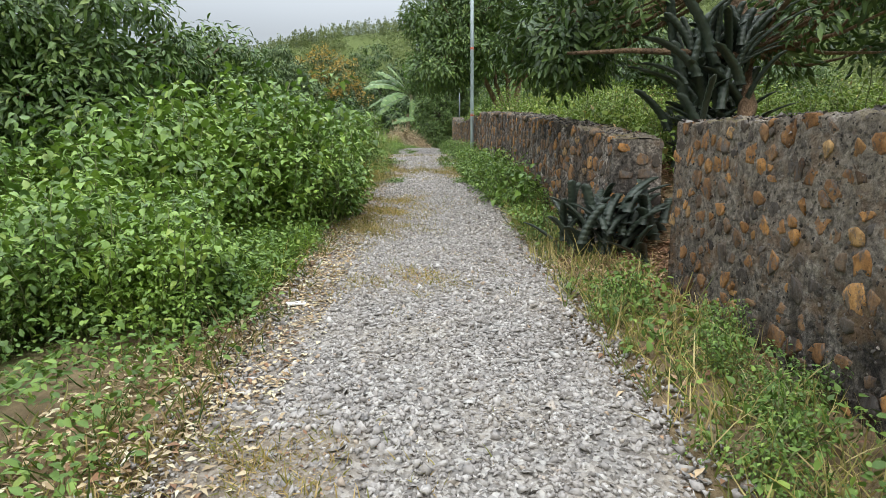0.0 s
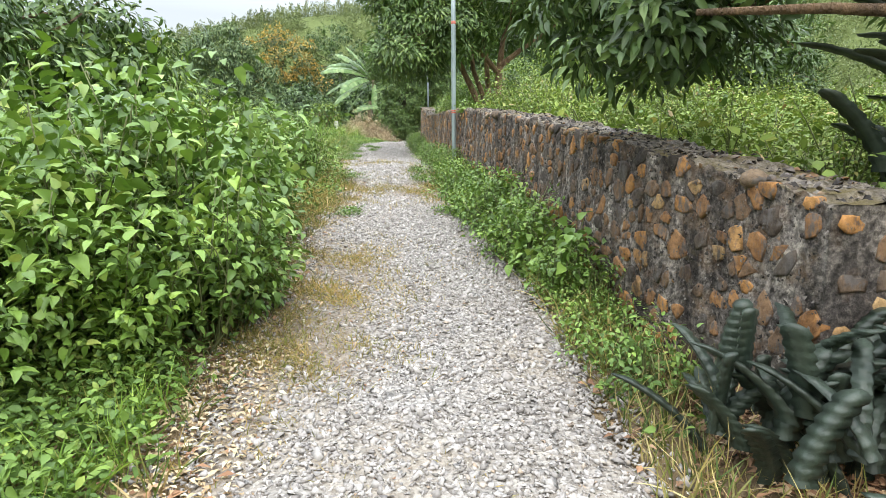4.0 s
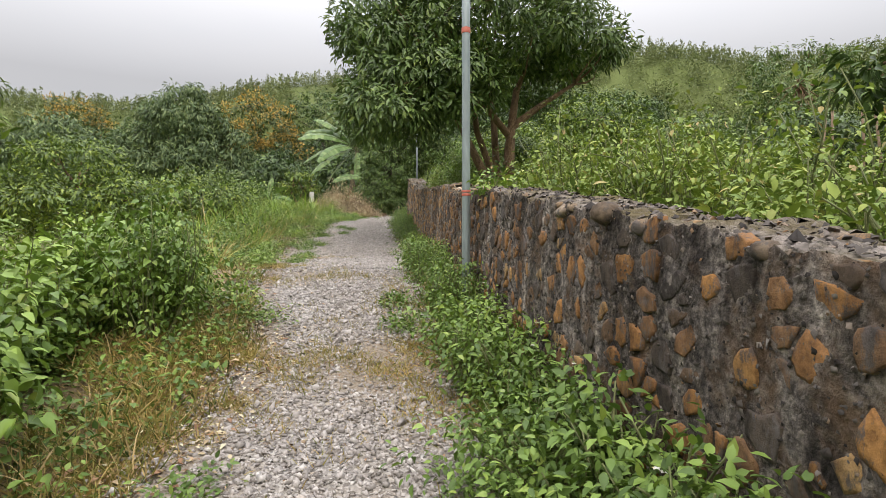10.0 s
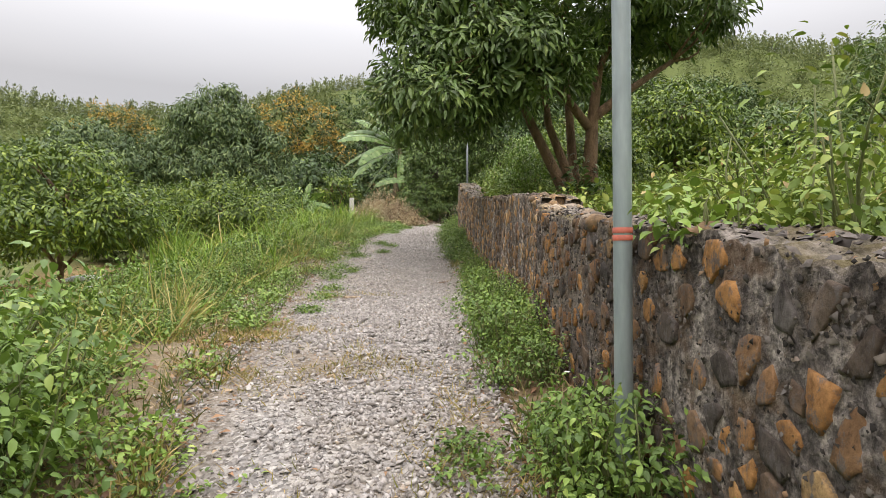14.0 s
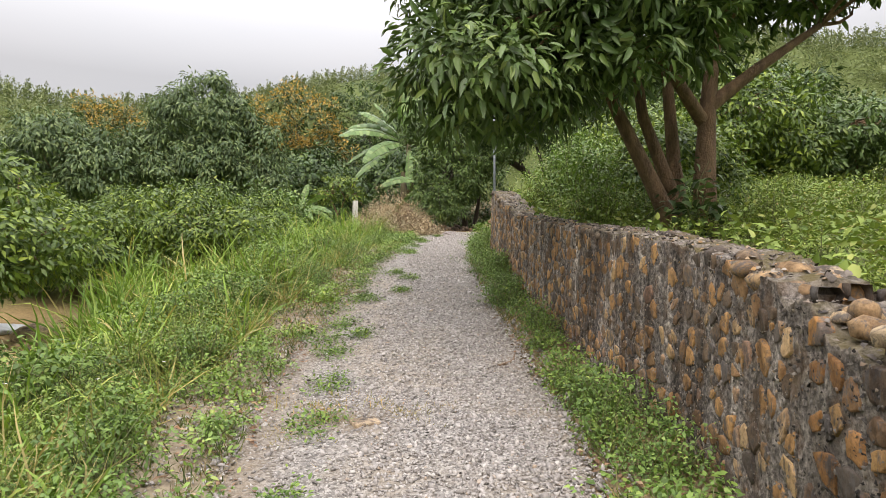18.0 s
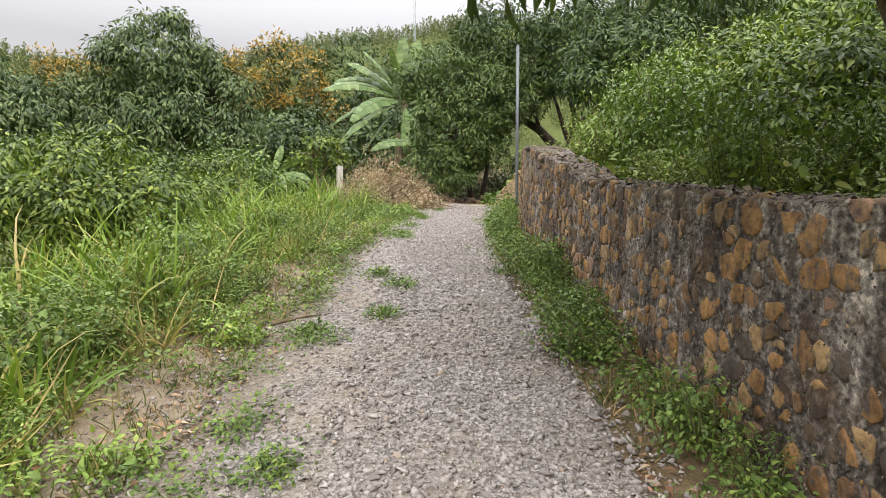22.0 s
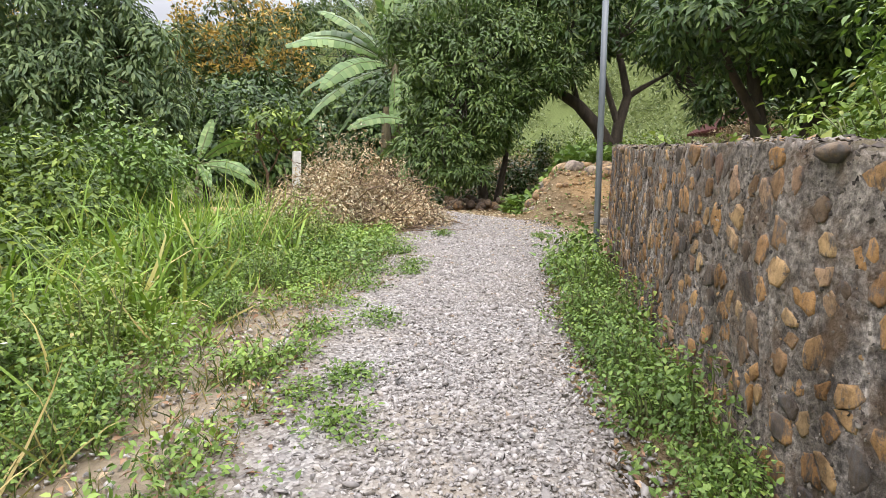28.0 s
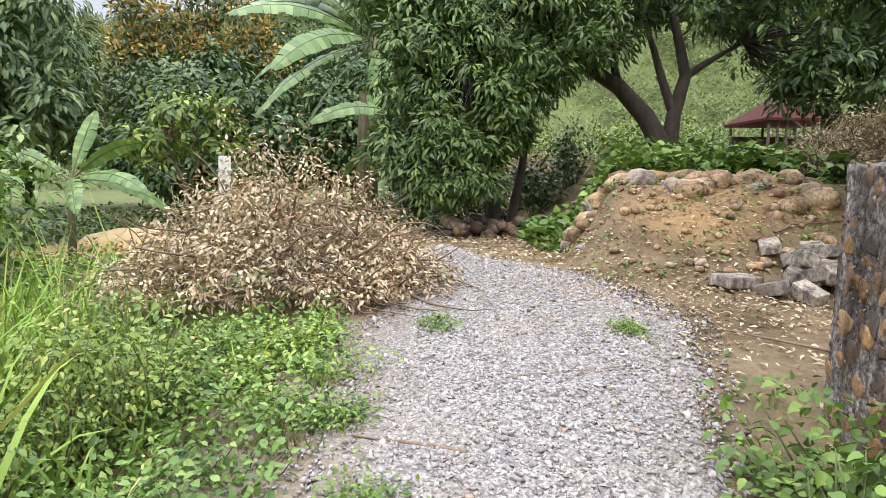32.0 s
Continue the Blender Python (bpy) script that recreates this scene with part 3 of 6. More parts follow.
def build_ground():
    gx = axis_steps((-600, -120, 60), (-120, -30, 10), (-30, -8, 1.5), (-8, -2.4, 0.4), (-2.4, 4.4, 0.12), (4.4, 10, 0.5), (10, 30, 2), (30, 120, 10), (120, 600, 60))
    gy = axis_steps((-600, -100, 50), (-100, -12, 8), (-12, -3, 1.0), (-3, 46, 0.22), (46, 70, 1.5), (70, 190, 6), (190, 700, 60))
    x, y = np.meshgrid(gx, gy)
    z = land(x, y)
    ny, nx = x.shape
    i = np.arange(nx * ny).reshape(ny, nx)
    f = np.stack([i[:-1, :-1], i[:-1, 1:], i[1:, 1:], i[1:, :-1]], -1).reshape(-1, 4)
    me = mesh_np("ground", np.stack([x, y, z], -1).reshape(-1, 3), f, True)
    # kinds of soil: bare orange earth (red) and green cover (green)
    orange = smooth(0.5, 1.2, 1.2 - np.hypot((x + 6.5) / 3.2, (y - 22.5) / 7.0)) + smooth(0.4, 0.8, 1.25 - np.hypot((x - 4.6) / 2.0, (y - 36.4) / 1.5)) * (0.4 + 0.3 * wave(x, y, 2.0))
    orange = orange + 0.9 * smooth(0.3, 0.9, 1.3 - np.hypot((x + 6.0) / 3.5, (y - 43) / 5.5)) + 0.12 * smooth(0.0, 0.4, 0.5 - np.abs(x - np.interp(y, LY, LX) + 0.25))
    green = smooth(46, 70, np.hypot(x, y - 30))
    green = np.maximum(green, 0.8 * smooth(0.8, 2.0, np.interp(y, LY, LX) - x) * (1 - np.clip(orange, 0, 1)))
    green = np.maximum(green, 0.8 * smooth(0.5, 1.0, x - np.interp(y, WY, WX)) * np.maximum(smooth(5.5, 6.5, y), smooth(2.2, 4.5, x - np.interp(y, WY, WX) + 0.8 * wave(x, y, 0.7))) * (1 - smooth(31, 32, y)))
    at = me.color_attributes.new("zone", "FLOAT_COLOR", "POINT")
    off = np.interp(y, LY, LX) - x + 0.15 * wave(x, y, 2.5)
    dust = smooth(-0.4, 0.0, off) * (1 - smooth(0.35, 0.95, off)) * smooth(12, 16, y) * (1 - smooth(33, 35, y))
    rgba = np.stack([np.clip(orange, 0, 1), np.clip(green * (1 - dust), 0, 1), 0.85 * dust, 0 * x + 1], -1)
    at.data.foreach_set("color", rgba.astype(np.float32).ravel())
    tagged(piece("ground", me, M_EARTH), "brown earth with orange soil patches and green cover", "ground", kind="structure")


build_ground()
PATCHES = [(-0.07, 4.6, 0.45, 0.42), (-0.3, 7.1, 0.35, 0.8), (-0.2, 8.6, 0.5, 0.55), (0.55, 12.1, 0.55, 0.75), (0.5, 12.2, 0.5, 0.6), (-0.7, 11.9, 0.4, 0.8), (-0.6, 12.0, 0.45, 0.6), (-0.35, 7.6, 0.4, 0.9), (0.72, 13.6, 0.2, 0.5), (-0.1, 14.7, 0.55, 0.35), (-0.6, 2.1, 0.4, 0.3), (-0.57, 18.6, 0.5, 0.3), (-0.75, 15.9, 0.4, 0.5), (-0.5, 7.0, 0.3, 0.6), (0.3, 36.6, 0.5, 0.3)]


def build_path():
    ys = np.arange(-6, 38.01, 0.16)
    us = np.linspace(0, 1, 25)
    y, u = np.meshgrid(ys, us, indexing="ij")
    l = np.interp(y, LY, LX) + 0.10 * wave(y * 0 + 1, y, 2.2) + 0.05 * wave(y * 0 + 4, y, 7)
    r = np.interp(y, RY, RX) + 0.10 * wave(y * 0 + 7, y, 2.0) + 0.05 * wave(y * 0 + 2, y, 6)
    x = l + (r - l) * u
    z = land(x, y) + 0.014 + 0.02 * np.sin(np.pi * u) - 0.03 * (np.abs(u - 0.5) > 0.49)
    i = np.arange(x.size).reshape(x.shape)
    f = np.stack([i[:-1, :-1], i[:-1, 1:], i[1:, 1:], i[1:, :-1]], -1).reshape(-1, 4)
    me = mesh_np("road", np.stack([x, y, z], -1).reshape(-1, 3), f, True)
    bare = 0.55 * smooth(0.25, 0.05, u) + 0.3 * smooth(0.8, 1.0, u)
    for cx, cy, rx, ry in PATCHES:
        bare = np.maximum(bare, 0.6 * smooth(1.25, 0.4, np.hypot((x - cx) / rx, (y - cy) / ry) + 0.45 * wave(x * 3.3, y * 3.3, 1.0)))
    me.attributes.new("bare", "FLOAT", "POINT").data.foreach_set("value", np.clip(bare, 0, 1).astype(np.float32).ravel())
    road = piece("road", me, M_ROADBED)
    tagged(road, "pale grey gravel track, packed and slightly crowned", "road", kind="structure")
    # loose stones, thinner where grass has come through and at the edges
    rng = np.random.default_rng(3)
    n = 185000
    py = -1.0 + 39.0 * rng.random(n) ** 1.15
    pl, pr = np.interp(py, LY, LX), np.interp(py, RY, RX)
    u = rng.random(n) * 1.16 - 0.08
    px = pl + (pr - pl) * u
    keep = rng.random(n) < np.where((u < 0) | (u > 1), 0.35, 1.0) * np.where(u < 0.14, 0.5, 1.0) * np.where((u < 0.34) & (py > 12) & (py < 31), 0.45, 1.0)
    for cx, cy, rx, ry in PATCHES:
        d = np.hypot((px - cx) / rx, (py - cy) / ry) + 0.45 * wave(px * 3.3, py * 3.3, 1.0)
        keep &= rng.random(n) < np.clip(d + 0.05, 0.3, 1)
    px, py, u = px[keep], py[keep], u[keep]
    k = 11000
    sy = rng.uniform(0.5, 34, k)
    off = rng.random(k) ** 1.5
    wide = np.interp(sy, [0, 13, 17, 20, 31, 34], [0.3, 0.3, 0.5, 0.85, 0.85, 0.4])
    sx = np.interp(sy, LY, LX) + 0.06 - off * wide
    px, py = np.concatenate([px, sx]), np.concatenate([py, sy])
    n = len(px)
    size = rng.lognormal(np.log(0.021), 0.36, n).clip(0.01, 0.055) * np.where(np.arange(n) < n - k, 1.0, 0.8)
    pos = np.stack([px, py, land(px, py) + 0.011 + np.concatenate([0.02 * np.sin(np.pi * u.clip(0, 1)), np.zeros(k)]) + 0.008 * rng.random(n)], -1)
    th = rng.random(n) * 2 * np.pi
    along = np.stack([np.cos(th), np.sin(th), rng.normal(0, 0.25, n)], -1)
    up = unit(np.stack([rng.normal(0, 0.25, n), rng.normal(0, 0.25, n), np.ones(n)], -1))
    v, f = strew((PEBBLE[0] * np.array([1, 1, 0.52]), PEBBLE[1]), pos, along, up, size * 1.25, size, rng, 0.19)
    tagged(piece("gravel", mesh_np("gravel", v, f), M_GRAVEL), "loose pale grey crushed stone on the track", "gravel", kind="stuff")


build_path()

# ---------------------------------------------------------------- the stone wall
def wall_at(y):
    return float(np.interp(y, WY, WX)), float(np.interp(y, TY, TZ))


def build_wall(name, label, y0, y1, thick, dip, seed, parts_y, mats, grow=1.0, full=0.8, proud=0.0, snug=(0.6, 0.95)):
    """A mortared rubble wall along the way: a rough body, and its stones one by one on the face."""
    rng = np.random.default_rng(seed)
    th = thing(name, label, "wall", kind="structure")
    ys = np.linspace(y0, y1, int((y1 - y0) / 0.03))
    rows = 52
    hs = np.linspace(0, 1, rows)
    face, top = np.interp(ys, WY, WX), np.interp(ys, TY, TZ)
    if dip:
        top = top - dip[2] * smooth(dip[0], dip[0] + 0.25, ys) * (1 - smooth(dip[1] - 0.25, dip[1], ys))
    top = top + 0.01 * np.sin(ys * 9) + rng.normal(0, 0.008, len(ys)) - 0.012
    low = land(face - 0.3, ys) - 0.25
    ring = []
    for h in hs:
        ring.append(np.stack([face + 0.05 * h - 0.03, ys, low + (top - low) * h], -1))
    for w in (0.12, 0.3, 0.5, 0.7, 0.88, 1.0):
        ring.append(np.stack([face + 0.02 + thick * w, ys, top + 0.012 * np.sin(ys * 5 + w * 9)], -1))
    ring.append(np.stack([face + thick + 0.02, ys, low], -1))
    g = np.array(ring)
    nz = np.array([[noise.noise(Vector((p[0], p[1] * 4.5, p[2] * 3.0))) * 0.010 + noise.noise(Vector((p[0], p[1] * 13.0, p[2] * 8.0))) * 0.013 + noise.noise(Vector(p) * 24.0) * 0.011 for p in row] for row in g])
    g[..., 0] += nz * np.where(np.arange(len(g))[:, None] < rows, 0.62, 0.3)
    g[rows - 1:rows + 6, :, 2] += 0.75 * nz[rows - 1:rows + 6] - 0.015
    k, n = g.shape[:2]
    i = np.arange(k * n).reshape(k, n)
    f = np.stack([i[:-1, :-1], i[:-1, 1:], i[1:, 1:], i[1:, :-1]], -1).reshape(-1, 4)
    ends = []
    v = g.reshape(-1, 3)
    for col, turn in ((0, 1), (n - 1, -1)):
        lo = i[0:rows, col]
        back = len(v) + np.arange(rows)
        bx = np.stack([np.full(rows, g[rows + 6, col, 0]), np.full(rows, ys[col]), g[0:rows, col, 2]], -1)
        v = np.vstack([v, bx])
        q = np.stack([lo[:-1], lo[1:], back[1:], back[:-1]], -1)
        ends.append(q if turn < 0 else q[:, ::-1])
    f = np.concatenate([f, *ends])
    piece("wall_body", mesh_np(name + "_body", v, f, True), mats[0], th, "dark weathered mortar, mossy on top")
    # stones: uneven cells of the face, each shrunk from its neighbours by the mortar between
    step = 0.15 * grow
    pts = []
    for row, zr in enumerate(np.arange(0, 2.2, step * 0.92)):
        for yc in np.arange(y0 - step + (row % 2) * step / 2, y1 + step, step):
            if rng.random() < 0.9:
                pts.append((yc + rng.normal(0, 0.33) * step, zr + rng.normal(0, 0.33) * step))
    pts = np.array(pts)
    base_z = land(np.interp(pts[:, 0], WY, WX) - 0.3, pts[:, 0]) - 0.12
    pts[:, 1] += base_z
    lid = np.interp(pts[:, 0], ys, top)
    m = 10
    ang = np.linspace(0, 2 * np.pi, m, endpoint=False)

    def reach(s):
        """How far the cell of a stone goes in each direction."""
        d = pts - pts[s]
        near = np.hypot(d[:, 0], d[:, 1])
        d = d[(near > 1e-6) & (near < 3 * step)]
        a = ang + rng.uniform(-0.25, 0.25, m)
        along_ = np.stack([np.cos(a), np.sin(a)], -1) @ d.T
        half = (d ** 2).sum(-1) / 2
        r = np.where(along_ > 1e-6, half / np.maximum(along_, 1e-6), 9).min(1)
        r = np.minimum(r, step * 0.95)
        up_ = np.sin(a)
        r = np.where(up_ > 0.05, np.minimum(r, np.maximum(0.02, (lid[s] + 0.01 - pts[s, 1]) / np.maximum(up_, 0.05))), r)
        return a, r * rng.uniform(*snug) * rng.uniform(0.74, 1.08, m)

    def stone(a, r, seed_):
        q = np.random.default_rng(seed_)
        rim = np.stack([np.zeros(m), np.cos(a) * r, np.sin(a) * r], -1)
        # the face lies in the plane of the mortar, which laps over its edges here and there
        d = proud + q.uniform(0.005, 0.012)
        tilt = q.normal(0, 0.05, 2)
        mid, inner = rim * 0.97, rim * q.uniform(0.68, 0.88)
        base = rim * 1.0
        base[:, 0] = 0.045
        mid[:, 0] = -d + 0.005 + mid[:, 1] * tilt[0] + mid[:, 2] * tilt[1] + q.normal(0, 0.0015, m)
        inner[:, 0] = mid[:, 0] - q.uniform(0.0, 0.004, m)
        v_ = np.vstack([base, mid, inner, [[inner[:, 0].mean() - 0.001, 0, 0]]])
        f_ = []
        for j in range(m):
            k_ = (j + 1) % m
            f_ += [(j, k_, m + k_), (j, m + k_, m + j), (m + j, m + k_, 2 * m + k_), (m + j, 2 * m + k_, 2 * m + j), (2 * m + j, 2 * m + k_, 3 * m)]
        return v_, np.array(f_)

    order = [s for s in range(len(pts)) if y0 + 0.03 < pts[s, 0] < y1 - 0.03 and pts[s, 1] < lid[s] - 0.03 and rng.random() < full]
    order.sort(key=lambda s: not (parts_y[0] < pts[s, 0] < parts_y[1] and pts[s, 1] > base_z[s] + 0.2))
    rest, made = [], 0
    for s in order:
        yc, zc = pts[s]
        fx = float(np.interp(yc, WY, WX)) + 0.05 * (zc - base_z[s] + 0.13) / 1.55 - 0.03
        slope = (float(np.interp(yc + 0.1, WY, WX)) - float(np.interp(yc - 0.1, WY, WX))) / 0.2
        turn = -math.atan(slope)
        v_, f_ = stone(*reach(s), seed * 1000 + s)
        if made < 300 and parts_y[0] < yc < parts_y[1]:
            ob = piece("stone", mesh_np("stone", v_, f_), mats[1], th)
            ob.matrix_basis = pose(fx, yc, zc, 0, 0, math.degrees(turn))
            made += 1
        else:
            c, sn = math.cos(turn), math.sin(turn)
            rest.append((np.stack([v_[:, 0] * c - v_[:, 1] * sn + fx, v_[:, 0] * sn + v_[:, 1] * c + yc, v_[:, 2] + zc], -1), f_))
    # the ends of the wall show their stones too
    for ye, sg in ((y0, -1), (y1, 1)):
        fx, tz = wall_at(ye)
        z = float(land(fx - 0.3, ye))
        while z < tz - 0.08:
            hh = rng.uniform(0.1, 0.2)
            xx = fx + 0.03
            while xx < fx + thick - 0.04:
                ww = rng.uniform(0.1, 0.2)
                if rng.random() < 0.4:
                    xx += ww
                    continue
                w_, h_ = min(ww, fx + thick - xx) * 0.45, min(hh, tz - z) * 0.45
                v_, f_ = stone(ang, np.minimum(w_ / np.maximum(np.abs(np.cos(ang)), 0.01), h_ / np.maximum(np.abs(np.sin(ang)), 0.01)) * rng.uniform(0.75, 1.0, m), int(rng.integers(1e6)))
                v_ = np.stack([xx + ww / 2 - sg * v_[:, 1], ye - sg * v_[:, 0], v_[:, 2] + z + hh / 2 + rng.normal(0, 0.025)], -1)
                rest.append((v_, f_))
                xx += ww
            z += hh
    if rest:
        tagged(piece("stones", mesh_np(name + "_stones", *joined(rest)), mats[2], th), kind="stuff")
    # chips of stone in the mortar, over the face and the top
    k = int((y1 - y0) * 900)
    cy = rng.uniform(y0, y1, k)
    fx, tz = np.interp(cy, WY, WX), np.interp(cy, ys, top)
    lo = land(fx - 0.3, cy)
    hh = rng.random(k)
    cz = lo + (tz - lo) * hh
    size = rng.lognormal(np.log(0.009), 0.4, k).clip(0.005, 0.02)
    pos = np.stack([fx + 0.05 * (cz - lo + 0.25) / 1.55 - 0.034, cy, cz], -1)
    side = np.stack([rng.normal(0, 0.15, k), rng.normal(0, 1, k), rng.normal(0, 1.4, k)], -1)
    out = np.stack([-np.ones(k), rng.normal(0, 0.4, k), rng.normal(0, 0.4, k)], -1)
    a = strew((GRIT[0] * (1, 1, 0.42), GRIT[1]), pos, side, out, size * 1.3, size, rng, 0.14)
    k = int((y1 - y0) * 190)
    cy = rng.uniform(y0, y1, k)
    fx, tz = np.interp(cy, WY, WX), np.interp(cy, ys, top)
    size = rng.lognormal(np.log(0.014), 0.45, k).clip(0.006, 0.035)
    pos = np.stack([fx + rng.uniform(0.02, thick, k), cy, tz + 0.004], -1)
    side = np.stack([rng.normal(0, 1, k), rng.normal(0, 1, k), rng.normal(0, 0.2, k)], -1)
    out = np.stack([rng.normal(0, 0.3, k), rng.normal(0, 0.3, k), np.ones(k)], -1)
    b = strew((GRIT[0] * (1, 1, 0.42), GRIT[1]), pos, side, out, size * 1.4, size, rng, 0.14)
    tagged(piece("stone_chips", mesh_np(name + "_chips", *joined([a, b])), mats[3], th, "small stone chips in the mortar"), kind="stuff")
    return th


def boulder(size, seed, flat=0.7, rough=0.22):
    """A broken fieldstone: 20 faces cut uneven, split once more."""
    bm = bmesh.new()
    bmesh.ops.create_icosphere(bm, subdivisions=2, radius=0.5)
    r = random.Random(seed)
    off = Vector((r.uniform(0, 50), r.uniform(0, 50), r.uniform(0, 50)))
    for vert in bm.verts:
        n_ = vert.co.normalized()
        vert.co *= 1 + rough * noise.noise(n_ * 1.6 + off) + 0.5 * rough * noise.noise(n_ * 4.0 + off)
        cut = noise.noise(n_ * 0.9 + off * 2)
        vert.co *= 1 - 0.25 * max(0, cut)
    me = bpy.data.meshes.new("boulder")
    for vert in bm.verts:
        vert.co = Vector((vert.co.x * size[0], vert.co.y * size[1], vert.co.z * size[2]))
    bm.to_mesh(me)
    bm.free()
    me.polygons.foreach_set("use_smooth", np.ones(len(me.polygons), bool))
    return me


# ---------------------------------------------------------------- plants
def cloud(rng, n, center, radii, shell=0.55):
    """Points in an ellipsoid, more of them near its skin."""
    d = unit(rng.normal(0, 1, (n, 3)))
    r = (shell + (1 - shell) * rng.random(n)) ** 0.8
    return np.asarray(center) + d * r[:, None] * np.asarray(radii), d


def foliage(rng, lumps, per_lump, lump_r, length, ratio, template=LEAF, droop=0.5, spread=1.0, flat=0.0, level=0.3, lean=None):
    """Leaves in tufts round the given points."""
    n = len(lumps) * per_lump
    c = np.repeat(lumps, per_lump, 0)
    d = unit(rng.normal(0, 1, (n, 3)) * np.array([1, 1, 0.75 - flat]))
    pos = c + d * (lump_r * rng.random((n, 1)) ** 0.45)
    along = d * spread + np.array([0, 0, -droop]) + rng.normal(0, 0.3, (n, 3))
    up = np.array([0, 0, level]) + d + rng.normal(0, 0.25, (n, 3))
    if lean is not None:
        up = up + 0.9 * np.repeat(lean, per_lump, 0)
    ln = length * rng.uniform(0.6, 1.15, n)
    return strew(template, pos, along, up, ln, ln * ratio, rng)


def build_tree(name, label, base, stems, blobs, material, bark, seed, per_lump=26, lump_r=0.32, length=0.2, ratio=0.26, lumps=110, template=LEAF, droop=0.6, category="tree", group="", blossom=None, bare=()):
    """A tree: stems as (points, radii), blobs of the crown as (center, radii, share)."""
    rng = np.random.default_rng(seed)
    th = thing(name, label, category, group, at=base)
    b = np.array(base)
    wood, tops = [], []
    for number, (pts, radii) in enumerate(stems):
        p = np.array(pts, float)
        if len(p) == 2:
            p = bent(p[0], p[1], rng, 6, 0.06)
        t = np.linspace(0, 1, len(p))
        wood.append(tube(p - b, np.interp(t, np.linspace(0, 1, len(radii)), radii), 9))
        if number not in bare:
            tops.append(p[-1])
            tops.append(p[len(p) // 2 + 1] if len(p) > 3 else p[-1])
    piece("trunk", mesh_np("trunk", *joined(wood), True), bark, th)
    limbs, pts, outs = [], [], []
    total = sum(s for *_, s in blobs)
    for c, r, s in blobs:
        k = max(4, int(lumps * s / total))
        p, d = cloud(rng, k, c, r)
        pts.append(p)
        outs.append(d)
        for q in p[:: max(1, k // 7)]:
            start = min(tops, key=lambda o: np.linalg.norm(o - q))
            limbs.append(tube(bent(start, q, rng, 5, 0.1) - b, np.linspace(0.03, 0.008, 5), 5))
    if limbs:
        tagged(piece("branchwork", mesh_np("branchwork", *joined(limbs), True), bark, th), kind="stuff")
    pts = np.concatenate(pts) - b
    tagged(piece("crown", mesh_np("crown", *foliage(rng, pts, per_lump, lump_r, length, ratio, template, droop, lean=np.concatenate(outs))), material, th), kind="stuff")
    if blossom:
        high = pts[pts[:, 2] > np.quantile(pts[:, 2], blossom)]
        tagged(piece("blossom", mesh_np("blossom", *foliage(rng, high + (0, -0.2, 0.35), 26, lump_r, length * 0.8, 0.5, template, -0.3)), M_BLOSSOM, th, "orange-brown blossom"), kind="stuff")
    return th


def build_shrub(name, label, h, r, leaves, length, ratio, material, seed, template=HEART, at=(0, 0, 0), group="", droop=0.35, category="shrub", stems=9):
    rng = np.random.default_rng(seed)
    th = thing(name, label, category, group, at=at)
    tubes, lumps = [], []
    for _ in range(stems):
        a, q = rng.random() * 2 * np.pi, r * rng.random() ** 0.6
        tip = np.array([q * np.cos(a), q * np.sin(a), h * rng.uniform(0.6, 1.05) * (1 - 0.3 * q / r)])
        p = bent((0.25 * tip[0], 0.25 * tip[1], -0.05), tip, rng, 6, 0.08)
        tubes.append(tube(p, np.linspace(0.009, 0.003, 6), 4))
        for s in np.linspace(0.3, 1, max(3, int(h * 7))):
            lumps.append(p[0] + (p[-1] - p[0]) * s + rng.normal(0, 0.05 + 0.1 * r, 3) * (1, 1, 0.5))
    tagged(piece("stem", mesh_np("stem", *joined(tubes), True), M_STEM, th), kind="stuff")
    lumps = np.array(lumps)
    lumps[:, 2] = np.maximum(lumps[:, 2], 0.06)
    per = max(3, leaves // len(lumps))
    tagged(piece("foliage", mesh_np("foliage", *foliage(rng, lumps, per, 0.10 + 0.09 * r, length, ratio, template, droop, 0.9, 0.2, 0.8)), material, th), kind="stuff")
    return th


def copies(models, spots, rng, lift=0.0, low=0.8, high=1.25):
    """Put copies of the models on the ground at the spots (x, y[, size])."""
    for m in range(len(spots)):
        x, y, *s = spots[m]
        s = s[0] if s else rng.uniform(low, high)
        copy_thing(models[int(rng.integers(len(models)))], pose(x, y, float(land(x, y)) + lift, rng.uniform(-6, 6), rng.uniform(-6, 6), rng.uniform(0, 360)) @ Matrix.Diagonal((s, s, s * rng.uniform(0.9, 1.1), 1)))


def blades(name, label, xy, length, width, material, seed, lean=0.45, category="grass", tuft=5, form=BLADE):
    """Grass in tufts at the given places."""
    rng = np.random.default_rng(seed)
    xy = np.repeat(np.asarray(xy), tuft, 0) + rng.normal(0, 0.03, (len(xy) * tuft, 2))
    n = len(xy)
    ln = np.repeat(np.broadcast_to(length, n // tuft), tuft) * rng.uniform(0.5, 1.15, n)
    pos = np.stack([xy[:, 0], xy[:, 1], land(xy[:, 0], xy[:, 1]) - 0.01], -1)
    along = np.stack([rng.normal(0, lean, n), rng.normal(0, lean, n), np.ones(n)], -1)
    up = np.stack([rng.normal(0, 1, n), rng.normal(0, 1, n), np.full(n, 0.2)], -1)
    v, f = strew(form, pos, along, up, ln, width * rng.uniform(0.7, 1.3, n), rng)
    # bend the tips over
    return tagged(piece(name, mesh_np(name, v, f), material), label, category, kind="stuff")


